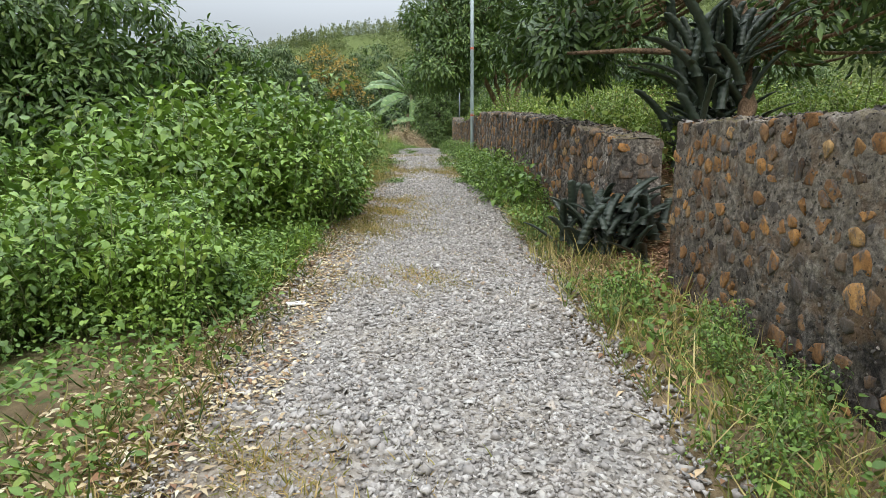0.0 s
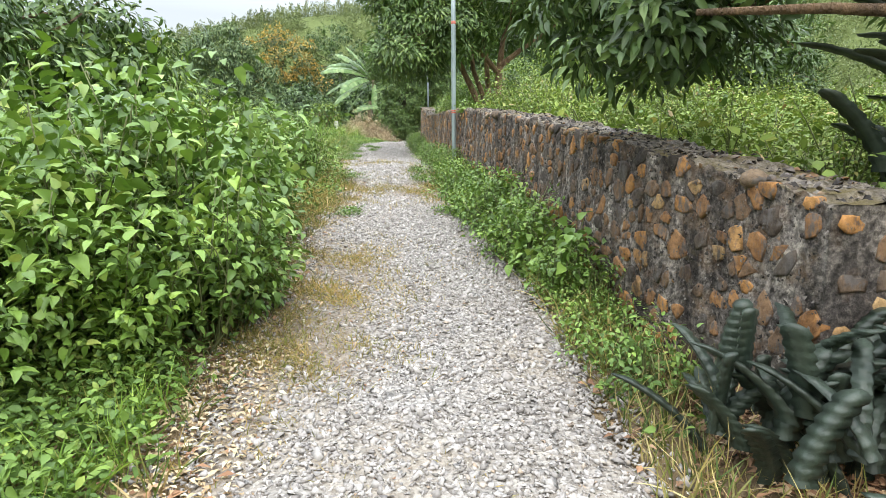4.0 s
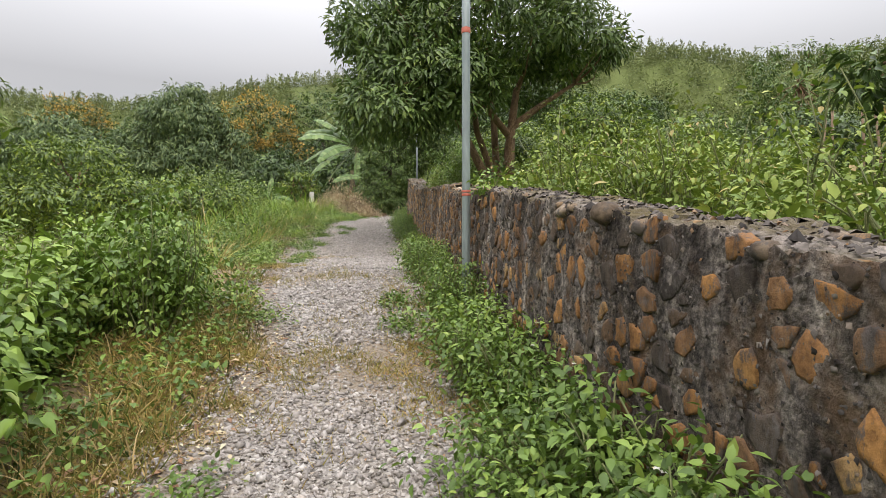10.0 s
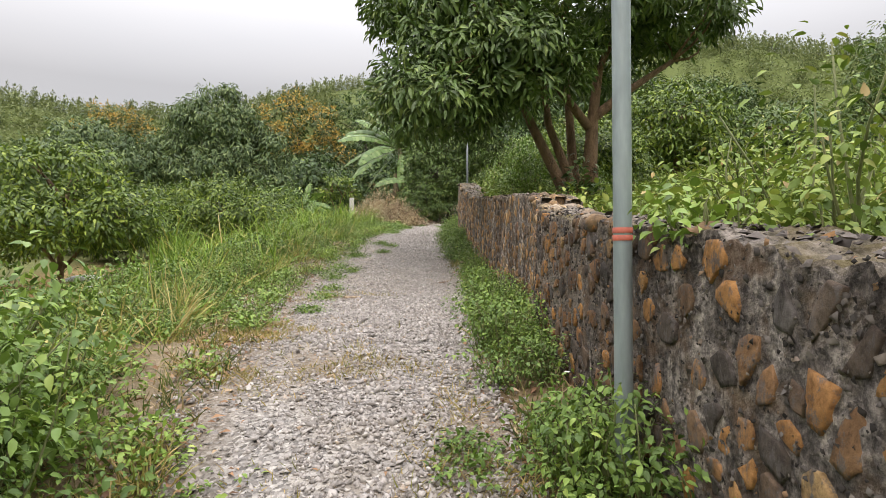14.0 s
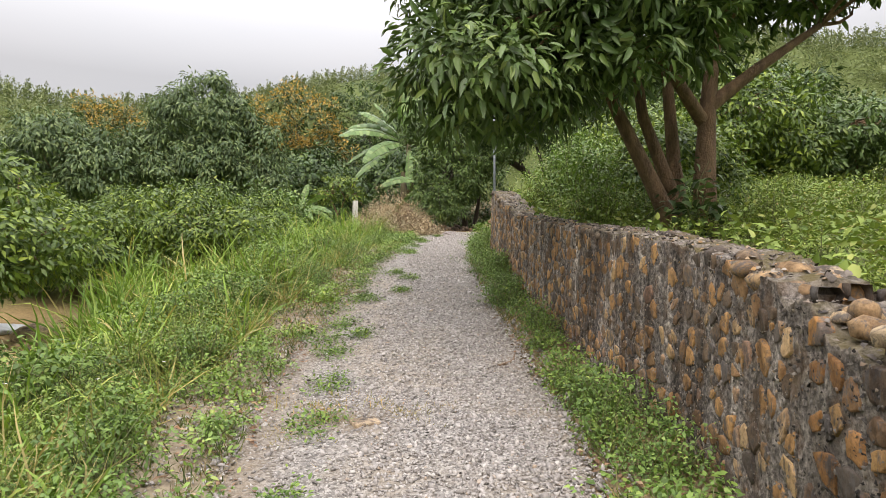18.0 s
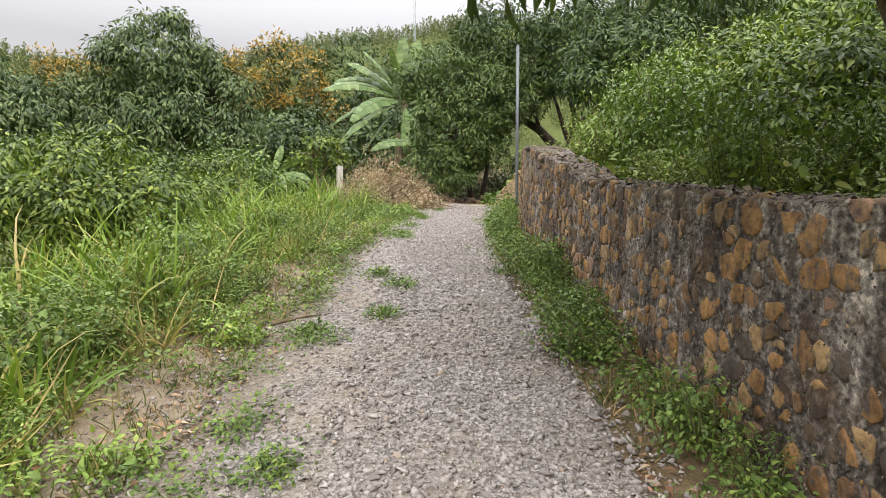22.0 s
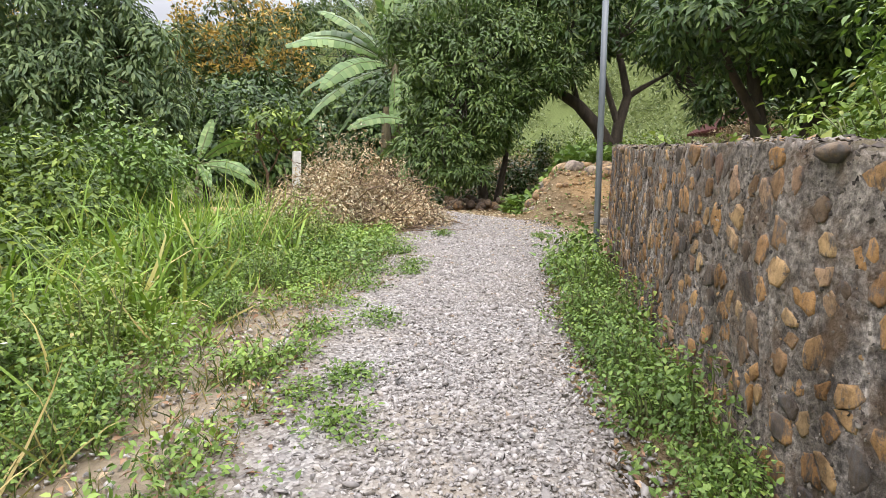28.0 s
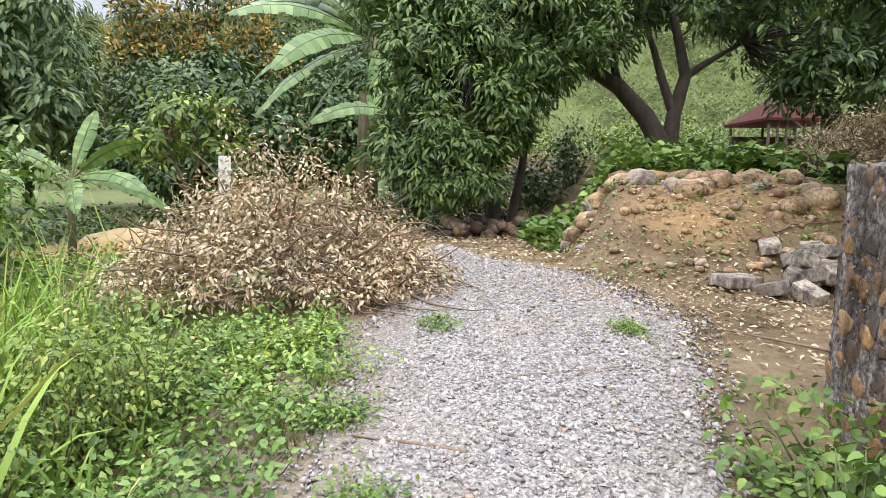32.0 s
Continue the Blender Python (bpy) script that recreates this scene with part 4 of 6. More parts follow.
def lowgrowth(name, label, xy, height, length, ratio, material, seed, per=9, template=LEAF, category="weeds"):
    """Low leafy plants: a few leaves on each of many spots."""
    rng = np.random.default_rng(seed)
    xy = np.asarray(xy)
    h = np.broadcast_to(height, len(xy))
    c = np.stack([xy[:, 0], xy[:, 1], land(xy[:, 0], xy[:, 1])], -1)
    n = len(xy) * per
    cc, hh = np.repeat(c, per, 0), np.repeat(h, per)
    d = unit(rng.normal(0, 1, (n, 3)) * np.array([1, 1, 0.5]))
    lift = rng.random(n) ** 0.8 * hh
    pos = cc + d * np.array([0.07, 0.07, 0.02]) * (0.5 + rng.random((n, 1)))
    pos[:, 2] += lift
    along = d + np.array([0, 0, 0.1]) + rng.normal(0, 0.25, (n, 3))
    up = np.array([0, 0, 1.0]) + rng.normal(0, 0.35, (n, 3))
    ln = length * rng.uniform(0.5, 1.2, n)
    v, f = strew(template, pos, along, up, ln, ln * ratio, rng)
    return tagged(piece(name, mesh_np(name, v, f), material), label, category, kind="stuff")


def band(rng, n, ys, xs_a, xs_b, y0, y1):
    """Random places between two lines along the way."""
    y = y0 + (y1 - y0) * rng.random(n)
    a, b = np.interp(y, ys[0], xs_a), np.interp(y, ys[1], xs_b)
    return np.stack([a + (b - a) * rng.random(n), y], -1)

# ---------------------------------------------------------------- trees
R0 = np.random.default_rng(11)
# the tree in the gap of the wall, reaching over the way
build_tree("overhanging_tree", "spreading tree with dark glossy leaves and a bare low branch", (2.95, 5.2, 0.35),
           [([(2.62, 5.2, 0.05), (2.85, 5.25, 0.8), (3.2, 5.6, 1.6), (3.35, 5.9, 2.2), (3.3, 6.2, 3.1)], (0.10, 0.075)),
            ([(3.35, 5.8, 2.1), (2.9, 5.8, 2.15), (2.2, 6.0, 2.22), (1.55, 6.05, 2.2)], (0.05, 0.015)),
            ([(3.3, 5.9, 2.3), (4.0, 6.5, 3.0), (4.6, 7.0, 3.6)], (0.07, 0.03))],
           [((1.95, 6.9, 2.9), (0.8, 1.2, 0.55), 0.8), ((1.75, 7.1, 2.5), (0.65, 0.7, 0.55), 1.5), ((4.7, 6.8, 3.1), (1.3, 1.4, 0.75), 0.9), ((3.2, 6.2, 3.9), (1.5, 1.5, 0.6), 0.6), ((2.0, 7.0, 3.3), (0.8, 0.8, 0.5), 0.4), ((3.7, 5.2, 2.95), (1.1, 0.8, 0.5), 0.5), ((4.2, 5.6, 2.4), (0.9, 0.8, 0.6), 0.6)],
           M_DARK, M_BARK, 21, 46, 0.24, 0.135, 0.34, 205, bare=(1,))
# the big one behind the wall, four stems from one foot
T1 = (3.45, 21.4, 3.15)
build_tree("mango_tree", "large mango tree with four brown stems and hanging leaves", T1,
           [([(3.66, 21.4, 3.0), (3.66, 21.4, 4.0), (3.75, 21.5, 4.9), (3.9, 21.6, 5.8), (4.4, 21.8, 6.9)], (0.17, 0.10, 0.06)),
            ([(3.45, 21.5, 3.0), (3.1, 21.5, 3.8), (2.65, 21.5, 4.7), (2.2, 21.4, 5.6)], (0.13, 0.06)),
            ([(3.5, 21.6, 3.0), (3.3, 21.6, 3.9), (2.95, 21.6, 4.8), (2.8, 21.7, 6.3)], (0.11, 0.05)),
            ([(3.6, 21.7, 3.0), (3.45, 21.8, 4.2), (3.4, 21.9, 5.4), (3.2, 22, 6.8)], (0.11, 0.05)),
            ([(3.75, 21.5, 4.9), (4.4, 21.5, 5.4), (5.3, 21.6, 6.0)], (0.10, 0.04)),
            ([(3.7, 21.5, 4.7), (3.0, 21.0, 5.3), (2.0, 20.7, 5.9)], (0.09, 0.04))],
           [((1.35, 21.2, 6.3), (1.55, 1.5, 1.2), 0.9), ((0.9, 20.6, 5.0), (1.0, 1.0, 0.6), 0.45), ((3.3, 21.5, 7.4), (2.5, 2.2, 1.2), 1.5), ((5.3, 21.8, 7.1), (1.3, 1.4, 0.8), 0.6), ((2.2, 20.4, 5.7), (1.1, 0.9, 0.7), 0.5), ((3.2, 23.0, 6.4), (2.0, 1.2, 1.0), 0.5), ((0.8, 21.8, 7.3), (1.2, 1.2, 0.8), 0.5)],
           M_MANGO, M_BARK, 22, 60, 0.38, 0.2, 0.3, 590)
ivy = build_shrub("climbing_vine", "heart-leaved vine climbing the mango's foot", 1.3, 0.3, 260, 0.13, 0.8, M_DARK, 95, HEART, (3.5, 21.15, float(land(3.5, 21.15))), stems=10, category="vine")
# overgrown slope right of it, the tall hedge by the wall's bend and trees further back
build_tree("hanging_tree", "dense tree with dark leaves drooping to the ground", (2.4, 41.2, 3.5),
           [([(2.4, 41.2, 3.3), (2.3, 41.2, 5.0), (2.2, 41.2, 7.5)], (0.16, 0.08)), ([(2.7, 41.4, 3.4), (3.0, 41.4, 5.0), (3.2, 41.4, 7.0)], (0.12, 0.05))],
           [((1.6, 40.4, 6.0), (1.3, 1.3, 1.5), 1.1), ((2.6, 40.6, 7.6), (1.9, 1.6, 1.5), 1.3), ((1.3, 41.0, 8.8), (1.5, 1.5, 1.2), 0.8), ((3.0, 41.2, 9.2), (1.5, 1.6, 1.1), 0.9), ((0.9, 40.2, 7.4), (0.9, 0.9, 1.0), 0.6), ((1.5, 39.9, 4.9), (1.0, 0.7, 0.7), 0.7), ((2.4, 40.0, 5.9), (0.7, 0.7, 0.7), 0.5), ((3.2, 40.8, 7.0), (0.7, 0.8, 0.7), 0.4), ((0.6, 40.6, 6.2), (0.7, 0.7, 0.8), 0.4), ((0.35, 40.3, 5.2), (0.5, 0.5, 0.5), 0.25), ((0.1, 40.6, 8.2), (0.7, 0.7, 0.6), 0.3), ((4.4, 41, 7.6), (0.8, 0.8, 0.6), 0.3)],
           M_MANGO, M_BARK_DARK, 23, 56, 0.32, 0.18, 0.32, 560)
build_tree("longan_tree", "old longan tree with forked leaning limbs", (6.1, 41.6, 4.3),
           [([(6.15, 41.6, 4.0), (6.1, 41.6, 5.4), (5.75, 41.7, 6.05), (5.16, 41.8, 6.7), (4.5, 42.0, 7.15), (3.95, 42.1, 7.4)], (0.27, 0.19, 0.09)),
            ([(6.2, 41.6, 4.0), (6.25, 41.6, 5.5), (6.36, 41.7, 6.1), (6.63, 41.8, 6.95), (6.5, 41.9, 7.7), (6.3, 42.0, 8.6)], (0.22, 0.14, 0.08)),
            ([(6.36, 41.7, 6.1), (6.1, 41.8, 6.9), (5.95, 41.9, 7.5), (5.7, 42.0, 8.3)], (0.11, 0.05)), ([(6.63, 41.8, 6.95), (7.1, 41.8, 7.25), (7.9, 41.8, 7.7)], (0.1, 0.04)), ([(5.16, 41.8, 6.7), (5.0, 41.9, 7.4), (4.8, 42.0, 8.3)], (0.1, 0.04))],
           [((4.6, 42.0, 9.0), (2.0, 1.8, 1.3), 1.0), ((6.8, 41.8, 9.2), (2.2, 2.0, 1.3), 1.2), ((9.2, 41.5, 8.4), (1.9, 1.8, 1.6), 1.2), ((9.6, 41.2, 6.9), (1.5, 1.4, 1.0), 0.7), ((11.8, 41.5, 8.2), (1.9, 1.8, 1.8), 1.1), ((3.9, 41.6, 7.6), (0.9, 0.9, 0.5), 0.3), ((3.6, 41.4, 10.4), (2.4, 1.6, 1.0), 0.9), ((6.8, 41.4, 10.6), (2.4, 1.6, 0.9), 0.8)],
           M_ORCHARD, M_BARK_DARK, 24, 42, 0.36, 0.25, 0.32, 520)
build_tree("field_tree", "tall grey-green tree with narrow drooping leaves", (-9.8, 42.0, 3.2),
           [([(-9.8, 42, 3.0), (-9.8, 42, 3.9), (-9.3, 42, 5.2), (-8.9, 42, 7.5)], (0.2, 0.1, 0.06)), ([(-9.8, 42, 3.8), (-10.3, 42, 5.0), (-10.9, 42, 6.6)], (0.14, 0.06)), ([(-9.8, 42, 3.9), (-9.9, 41.8, 5.5), (-9.9, 41.8, 7.5)], (0.13, 0.06))],
           [((-9.7, 42, 9.0), (2.4, 2.2, 2.0), 1.4), ((-11.7, 42, 7.2), (2.0, 2.0, 1.6), 1.0), ((-7.8, 41.8, 7.3), (1.8, 1.8, 1.8), 1.0), ((-9.8, 41, 6.6), (2.6, 1.6, 1.2), 0.9), ((-6.9, 41.5, 6.0), (1.0, 1.2, 0.9), 0.4)],
           M_GREY, M_BARK, 25, 56, 0.42, 0.26, 0.32, 560, droop=0.9)
build_tree("field_tree", "tall grey-green tree at the edge of the field", (-15.5, 40.5, 3.0),
           [([(-15.5, 40.5, 2.8), (-15.5, 40.5, 5.0), (-15.2, 40.5, 7.0)], (0.2, 0.08)), ([(-15.5, 40.5, 4.2), (-16.5, 40.5, 6.2)], (0.12, 0.05))],
           [((-15.4, 40.5, 7.6), (2.3, 2.0, 1.4), 1.2), ((-17.6, 40.5, 6.8), (2.0, 2.0, 1.4), 1.0), ((-13.6, 40.3, 6.4), (1.7, 1.8, 1.4), 0.8), ((-16, 40, 5.6), (2.6, 1.5, 1.0), 0.6)],
           M_GREY, M_BARK, 26, 52, 0.42, 0.27, 0.32, 380, droop=0.9)
FLOWERING = [(-8.2, 56, 14.2, 4.2, M_LONGAN, "dark longan tree flushed with orange blossom"), (-3.6, 62, 16.4, 4.8, M_ORCHARD, "large round dark green tree"), (-25.5, 64, 15.4, 4.4, M_LONGAN, "longan tree with orange-brown blossom"),
             (-17, 58, 12.6, 4.6, M_ORCHARD, "broad dark green orchard tree"), (-32, 55, 11.8, 4.6, M_GREY, "grey-green orchard tree in the distance"), (2.5, 58, 14.5, 4.2, M_ORCHARD, "tall dark tree behind the banana plants"), (-13, 64, 13.6, 4.0, M_HILL_HAZED, "green tree behind the orchard, leaf colour paled for haze"), (-6.0, 50, 9.0, 3.2, M_ORCHARD, "dark round orchard tree"),
             (-40, 62, 13, 5, M_ORCHARD, "dark orchard tree in the distance"), (-22, 50, 9.2, 3.6, M_GREY, "grey-green orchard tree in the distance"), (-1.0, 53, 9.5, 3.0, M_ORCHARD, "dark tree behind the banana plants")]
for n_, (x, y, top, r, ma, lb) in enumerate(FLOWERING):
    g = float(land(x, y))
    hh = top - g
    build_tree("orchard_tree", lb, (x, y, g), [([(x, y, g - 0.2), (x + 0.2, y, g + hh * 0.35), (x, y, g + hh * 0.7)], (0.22, 0.08))],
               [((x, y, top - hh * 0.28), (r * 0.8, r * 0.8, hh * 0.28), 1.2), ((x - r * 0.5, y, g + hh * 0.45), (r * 0.55, r * 0.6, hh * 0.25), 0.8), ((x + r * 0.5, y - 0.3, g + hh * 0.45), (r * 0.55, r * 0.6, hh * 0.25), 0.8), ((x, y - r * 0.4, g + hh * 0.4), (r * 0.7, r * 0.5, hh * 0.25), 0.9)],
               ma, M_BARK_DARK, 40 + n_, 44, 0.5, 0.3, 0.5, 380, SCALE, group="orchard trees", blossom=0.6 if ma is M_LONGAN else None)
# trees over the wall, further along and to the side
SIDE = [(14.5, 25, 6.2, 2.4, M_DARK, "dark bushy tree in the field"), (19.5, 32, 11.4, 3.2, M_MANGO, "dark round tree in the field"), (9.6, 31, 8.2, 2.6, M_LYCHEE, "bright green lychee tree"), (12.5, 37, 10.2, 3.2, M_LYCHEE, "bright green lychee tree"), (9.2, 35.5, 10.4, 3.0, M_DARK, "tall dark tree behind the wall"), (13.5, 31.5, 7.6, 2.6, M_MANGO, "tall dark mango tree in the field"), (5.6, 28.8, 6.6, 1.6, M_LYCHEE, "bright green lychee tree"), (5.0, 25.2, 5.4, 1.3, M_LYCHEE, "bushy bright green tree close behind the wall"), (12.0, 33.5, 9.5, 2.6, M_ORCHARD, "dark leafy tree in the field"), (22, 44, 11, 4, M_DARK, "dark tree at the field's edge")]
for n_, (x, y, top, r, ma, lb) in enumerate(SIDE):
    g = float(land(x, y))
    hh = top - g
    build_tree("field_side_tree", lb, (x, y, g), [([(x, y, g - 0.2), (x + 0.1, y, g + hh * 0.4), (x, y, g + hh * 0.75)], (0.13, 0.05))],
               [((x, y, top - hh * 0.3), (r * 0.85, r * 0.85, hh * 0.3), 1.2), ((x - r * 0.4, y - 0.2, g + hh * 0.42), (r * 0.6, r * 0.6, hh * 0.24), 0.9), ((x + r * 0.4, y, g + hh * 0.42), (r * 0.6, r * 0.6, hh * 0.24), 0.9)],
               ma, M_BARK, 60 + n_, 50 if x < 7 else 36, 0.34, 0.14 if x < 7 else 0.22, 0.36, 280, group="trees beyond the wall")
bg = float(land(6.9, 35.2))
build_tree("shade_tree", "broad dark tree with low forking stems behind the wall's end", (6.9, 35.2, bg),
           [([(6.8, 35.2, bg - 0.2), (6.75, 35.2, bg + 0.9), (6.5, 35.1, bg + 1.9), (6.2, 35.0, bg + 3.2)], (0.22, 0.15, 0.07)),
            ([(7.0, 35.2, bg - 0.2), (7.4, 35.2, bg + 1.0), (8.1, 35.2, bg + 2.0), (8.8, 35.2, bg + 3.0)], (0.2, 0.13, 0.06)),
            ([(6.6, 35.1, bg + 1.4), (5.9, 34.8, bg + 2.2), (5.4, 34.5, bg + 2.8)], (0.1, 0.04))],
           [((6.6, 34.8, bg + 3.6), (2.4, 2.2, 1.2), 1.2), ((8.8, 35.2, bg + 3.2), (2.0, 2.0, 1.4), 1.1), ((5.3, 34.4, bg + 3.0), (1.2, 1.2, 0.8), 0.5), ((7.2, 36.0, bg + 5.2), (2.8, 2.4, 1.3), 1.2), ((8.4, 34.2, bg + 2.3), (1.2, 1.0, 0.7), 0.4)],
           M_ORCHARD, M_BARK_DARK, 71, 50, 0.36, 0.19, 0.34, 420)
yg = float(land(4.95, 11.65))
build_tree("young_tree", "small leafy tree on a thin stem behind the wall", (4.95, 11.65, yg),
           [([(4.95, 11.65, yg - 0.1), (4.92, 11.65, yg + 0.9), (5.0, 11.65, 2.9), (4.95, 11.65, 3.7)], (0.06, 0.03)), ([(4.97, 11.65, 2.5), (4.4, 11.6, 3.3)], (0.03, 0.012)), ([(4.97, 11.65, 2.6), (5.5, 11.7, 3.4)], (0.03, 0.012))],
           [((4.45, 11.6, 3.35), (0.65, 0.7, 0.45), 1.0), ((5.05, 11.65, 3.75), (0.75, 0.7, 0.45), 1.0), ((5.6, 11.7, 3.4), (0.75, 0.7, 0.5), 0.9), ((5.1, 11.3, 3.1), (0.6, 0.5, 0.35), 0.6)],
           M_DARK, M_BARK, 73, 44, 0.22, 0.13, 0.36, 130)
# the tree among the shrubs at the start
build_tree("bank_tree", "leafy tree rising out of the shrubs", (-5.0, 10.2, 0.5),
           [([(-5, 10.2, 0.3), (-4.9, 10.2, 1.8), (-4.6, 10.2, 3.0)], (0.1, 0.04)), ([(-5, 10.2, 1.2), (-5.7, 10.0, 2.4)], (0.07, 0.03))],
           [((-5.0, 9.4, 3.2), (1.6, 1.5, 1.0), 1.2), ((-6.4, 8.6, 3.0), (1.6, 1.5, 1.3), 1.2), ((-3.9, 11.6, 3.1), (1.1, 1.2, 0.8), 0.8), ((-5.2, 8.8, 2.0), (1.5, 1.2, 0.8), 0.8)],
           M_MANGO, M_BARK, 27, 36, 0.28, 0.16, 0.36, 600)
build_tree("bank_tree", "olive green tree beyond the shrubs", (-4.4, 15.0, 1.0),
           [([(-4.4, 15, 0.8), (-4.3, 15, 2.4), (-4.1, 15, 3.6)], (0.08, 0.03))],
           [((-4.3, 14.6, 3.3), (1.0, 1.0, 0.9), 1.0), ((-4.9, 14.2, 2.6), (0.9, 0.9, 0.8), 0.7)], M_LYCHEE, M_BARK, 28, 24, 0.22, 0.14, 0.34, 120)
# young lychee trees in the orange field
LYCHEE = [(-6.2, 22.3, 4.55, 1.7, "lychee tree with a dark rounded crown"), (-6.4, 25.6, 3.9, 1.15, "small lychee tree with yellow-green tips"), (-4.9, 27.6, 4.5, 1.7, "bright green lychee tree"), (-3.9, 29.8, 3.85, 1.0, "bright green lychee tree"), (-8.6, 27.5, 4.4, 1.6, "lychee tree in the field"), (-9.5, 21.5, 4.0, 1.6, "lychee tree in the field"), (-8.5, 33, 4.9, 1.6, "lychee tree in the field"), (-4.6, 32.5, 4.7, 0.9, "small bright lychee tree")]
for n_, (x, y, top, r, lb) in enumerate(LYCHEE):
    g = float(land(x, y))
    hh = top - g
    build_tree("lychee_tree", lb, (x, y, g), [([(x, y, g - 0.1), (x, y, g + hh * 0.35), (x + 0.1, y, g + hh * 0.6)], (0.06, 0.04)), ([(x, y, g + 0.3), (x - r * 0.5, y, g + hh * 0.55)], (0.04, 0.02)), ([(x, y, g + 0.35), (x + r * 0.5, y + 0.2, g + hh * 0.55)], (0.04, 0.02))],
               [((x, y, top - hh * 0.27), (r * 0.8, r * 0.8, hh * 0.27), 1.2), ((x - r * 0.6, y, g + hh * 0.45), (r * 0.55, r * 0.6, hh * 0.25), 0.8), ((x + r * 0.6, y - 0.2, g + hh * 0.5), (r * 0.5, r * 0.6, hh * 0.22), 0.8), ((x + r * 0.1, y - r * 0.5, g + hh * 0.46), (r * 0.8, r * 0.5, hh * 0.18), 0.8)],
               M_LYCHEE, M_BARK, 80 + n_, 76, 0.3, 0.125, 0.4, 190, SCALE, group="lychee trees")

# ---------------------------------------------------------------- banana plants
def build_banana(label, base, height, leaves, seed, stem_r=0.12, stems=1):
    rng = np.random.default_rng(seed)
    th = thing("banana_plant", label, "banana plant", "banana plants", at=base)
    for s in range(stems):
        o = np.array([rng.normal(0, 0.35), rng.normal(0, 0.3), -0.1]) if s else np.array([0, 0, -0.1])
        h = height * (1 if s == 0 else rng.uniform(0.5, 0.9)) * 0.5
        piece("stem", mesh_np("stem", *tube([o, o + (0.03, 0, h * 0.5), o + (0.05, 0, h)], (stem_r, stem_r * 0.85, stem_r * 0.5), 10), True), M_BANANATRUNK, th)
    top = np.array([0.05, 0, height * 0.48])
    for az, tilt, ln in leaves:
        az, tilt = radians(az), radians(tilt)
        d = np.array([np.cos(az) * np.cos(tilt), np.sin(az) * np.cos(tilt), np.sin(tilt)])
        n = 20
        t = np.linspace(0, 1, n)
        spine = top + d * (ln * t)[:, None] + np.array([0, 0, -0.45 * ln]) * (t ** 2.4)[:, None] * max(0.15, np.cos(tilt))
        tang = unit(np.gradient(spine, axis=0))
        side = unit(np.cross(tang, (0, 0, 1.0)) + 1e-5)
        over = np.cross(side, tang)
        roll = rng.uniform(0.35, 0.95) * (1 if rng.random() < 0.75 else -1)
        side, over = np.cos(roll) * side + np.sin(roll) * over * (1 if np.cos(az) < 0 else -1), np.cos(roll) * over - np.sin(roll) * side * (1 if np.cos(az) < 0 else -1)
        w = 0.098 * ln * np.clip(np.sin(np.pi * np.clip((t - 0.12) / 0.9, 0, 1)) ** 0.55, 0, 1)
        v, f = [], []
        v1, f1 = tube(spine, np.linspace(0.022, 0.006, n), 5)
        rib = piece("leaf", mesh_np("rib", v1, f1, True), M_STEM, th)
        for sg in (-1, 1):
            for i in range(2, n - 1):
                if w[i] < 0.02:
                    continue
                hang = rng.uniform(0.05, 0.32)
                torn = 0.92 if rng.random() < 0.25 else 1.0
                a, b = spine[i], spine[i] + (spine[i + 1] - spine[i]) * torn
                oa = sg * side[i] * w[i] - over[i] * w[i] * hang + tang[i] * w[i] * 0.15
                ob_ = sg * side[i + 1] * w[i + 1] - over[i + 1] * w[i + 1] * hang + tang[i + 1] * w[i] * 0.15
                k = len(v)
                v += [a, b, b + ob_ * 0.55 + over[i] * 0.02, a + oa * 0.55 + over[i] * 0.02, b + ob_, a + oa]
                f += [(k, k + 1, k + 2, k + 3), (k + 3, k + 2, k + 4, k + 5)]
        if v:
            piece("blade", mesh_np("blade", v, f), M_BANANA, rib)
    return th


gb = float(land(-0.1, 45.5))
build_banana("tall banana plant with torn arching leaves", (-0.3, 45.5, gb), 10.3,
             [(200, 28, 4.2), (185, 48, 3.9), (165, 12, 3.6), (100, 78, 3.6), (60, 72, 3.9), (20, 40, 3.4), (355, 15, 3.0), (230, 5, 3.4), (250, 60, 3.2), (310, 30, 3.0), (195, -12, 3.2), (330, -20, 2.4), (178, 36, 4.0), (210, 55, 3.6), (8, 58, 3.6), (340, 35, 3.2), (170, -35, 2.6), (15, -10, 2.8), (270, -45, 2.4)], 5, 0.24, 3)
build_banana("banana plant with dry hanging leaves", (0.6, 44.0, float(land(0.6, 44.0))), 5.6, [(200, 20, 2.6), (120, 60, 2.6), (300, 10, 2.4), (20, 50, 2.4), (250, -30, 2.2), (330, -35, 2.0), (180, -25, 2.2)], 6, 0.18, 3)
build_banana("small banana plant among the shrubs", (-4.7, 38.6, float(land(-4.7, 38.6))), 3.0, [(10, 45, 1.5), (340, 18, 1.5), (60, 70, 1.4), (180, 40, 1.4), (300, 5, 1.3), (20, 5, 1.4)], 7, 0.07, 1)
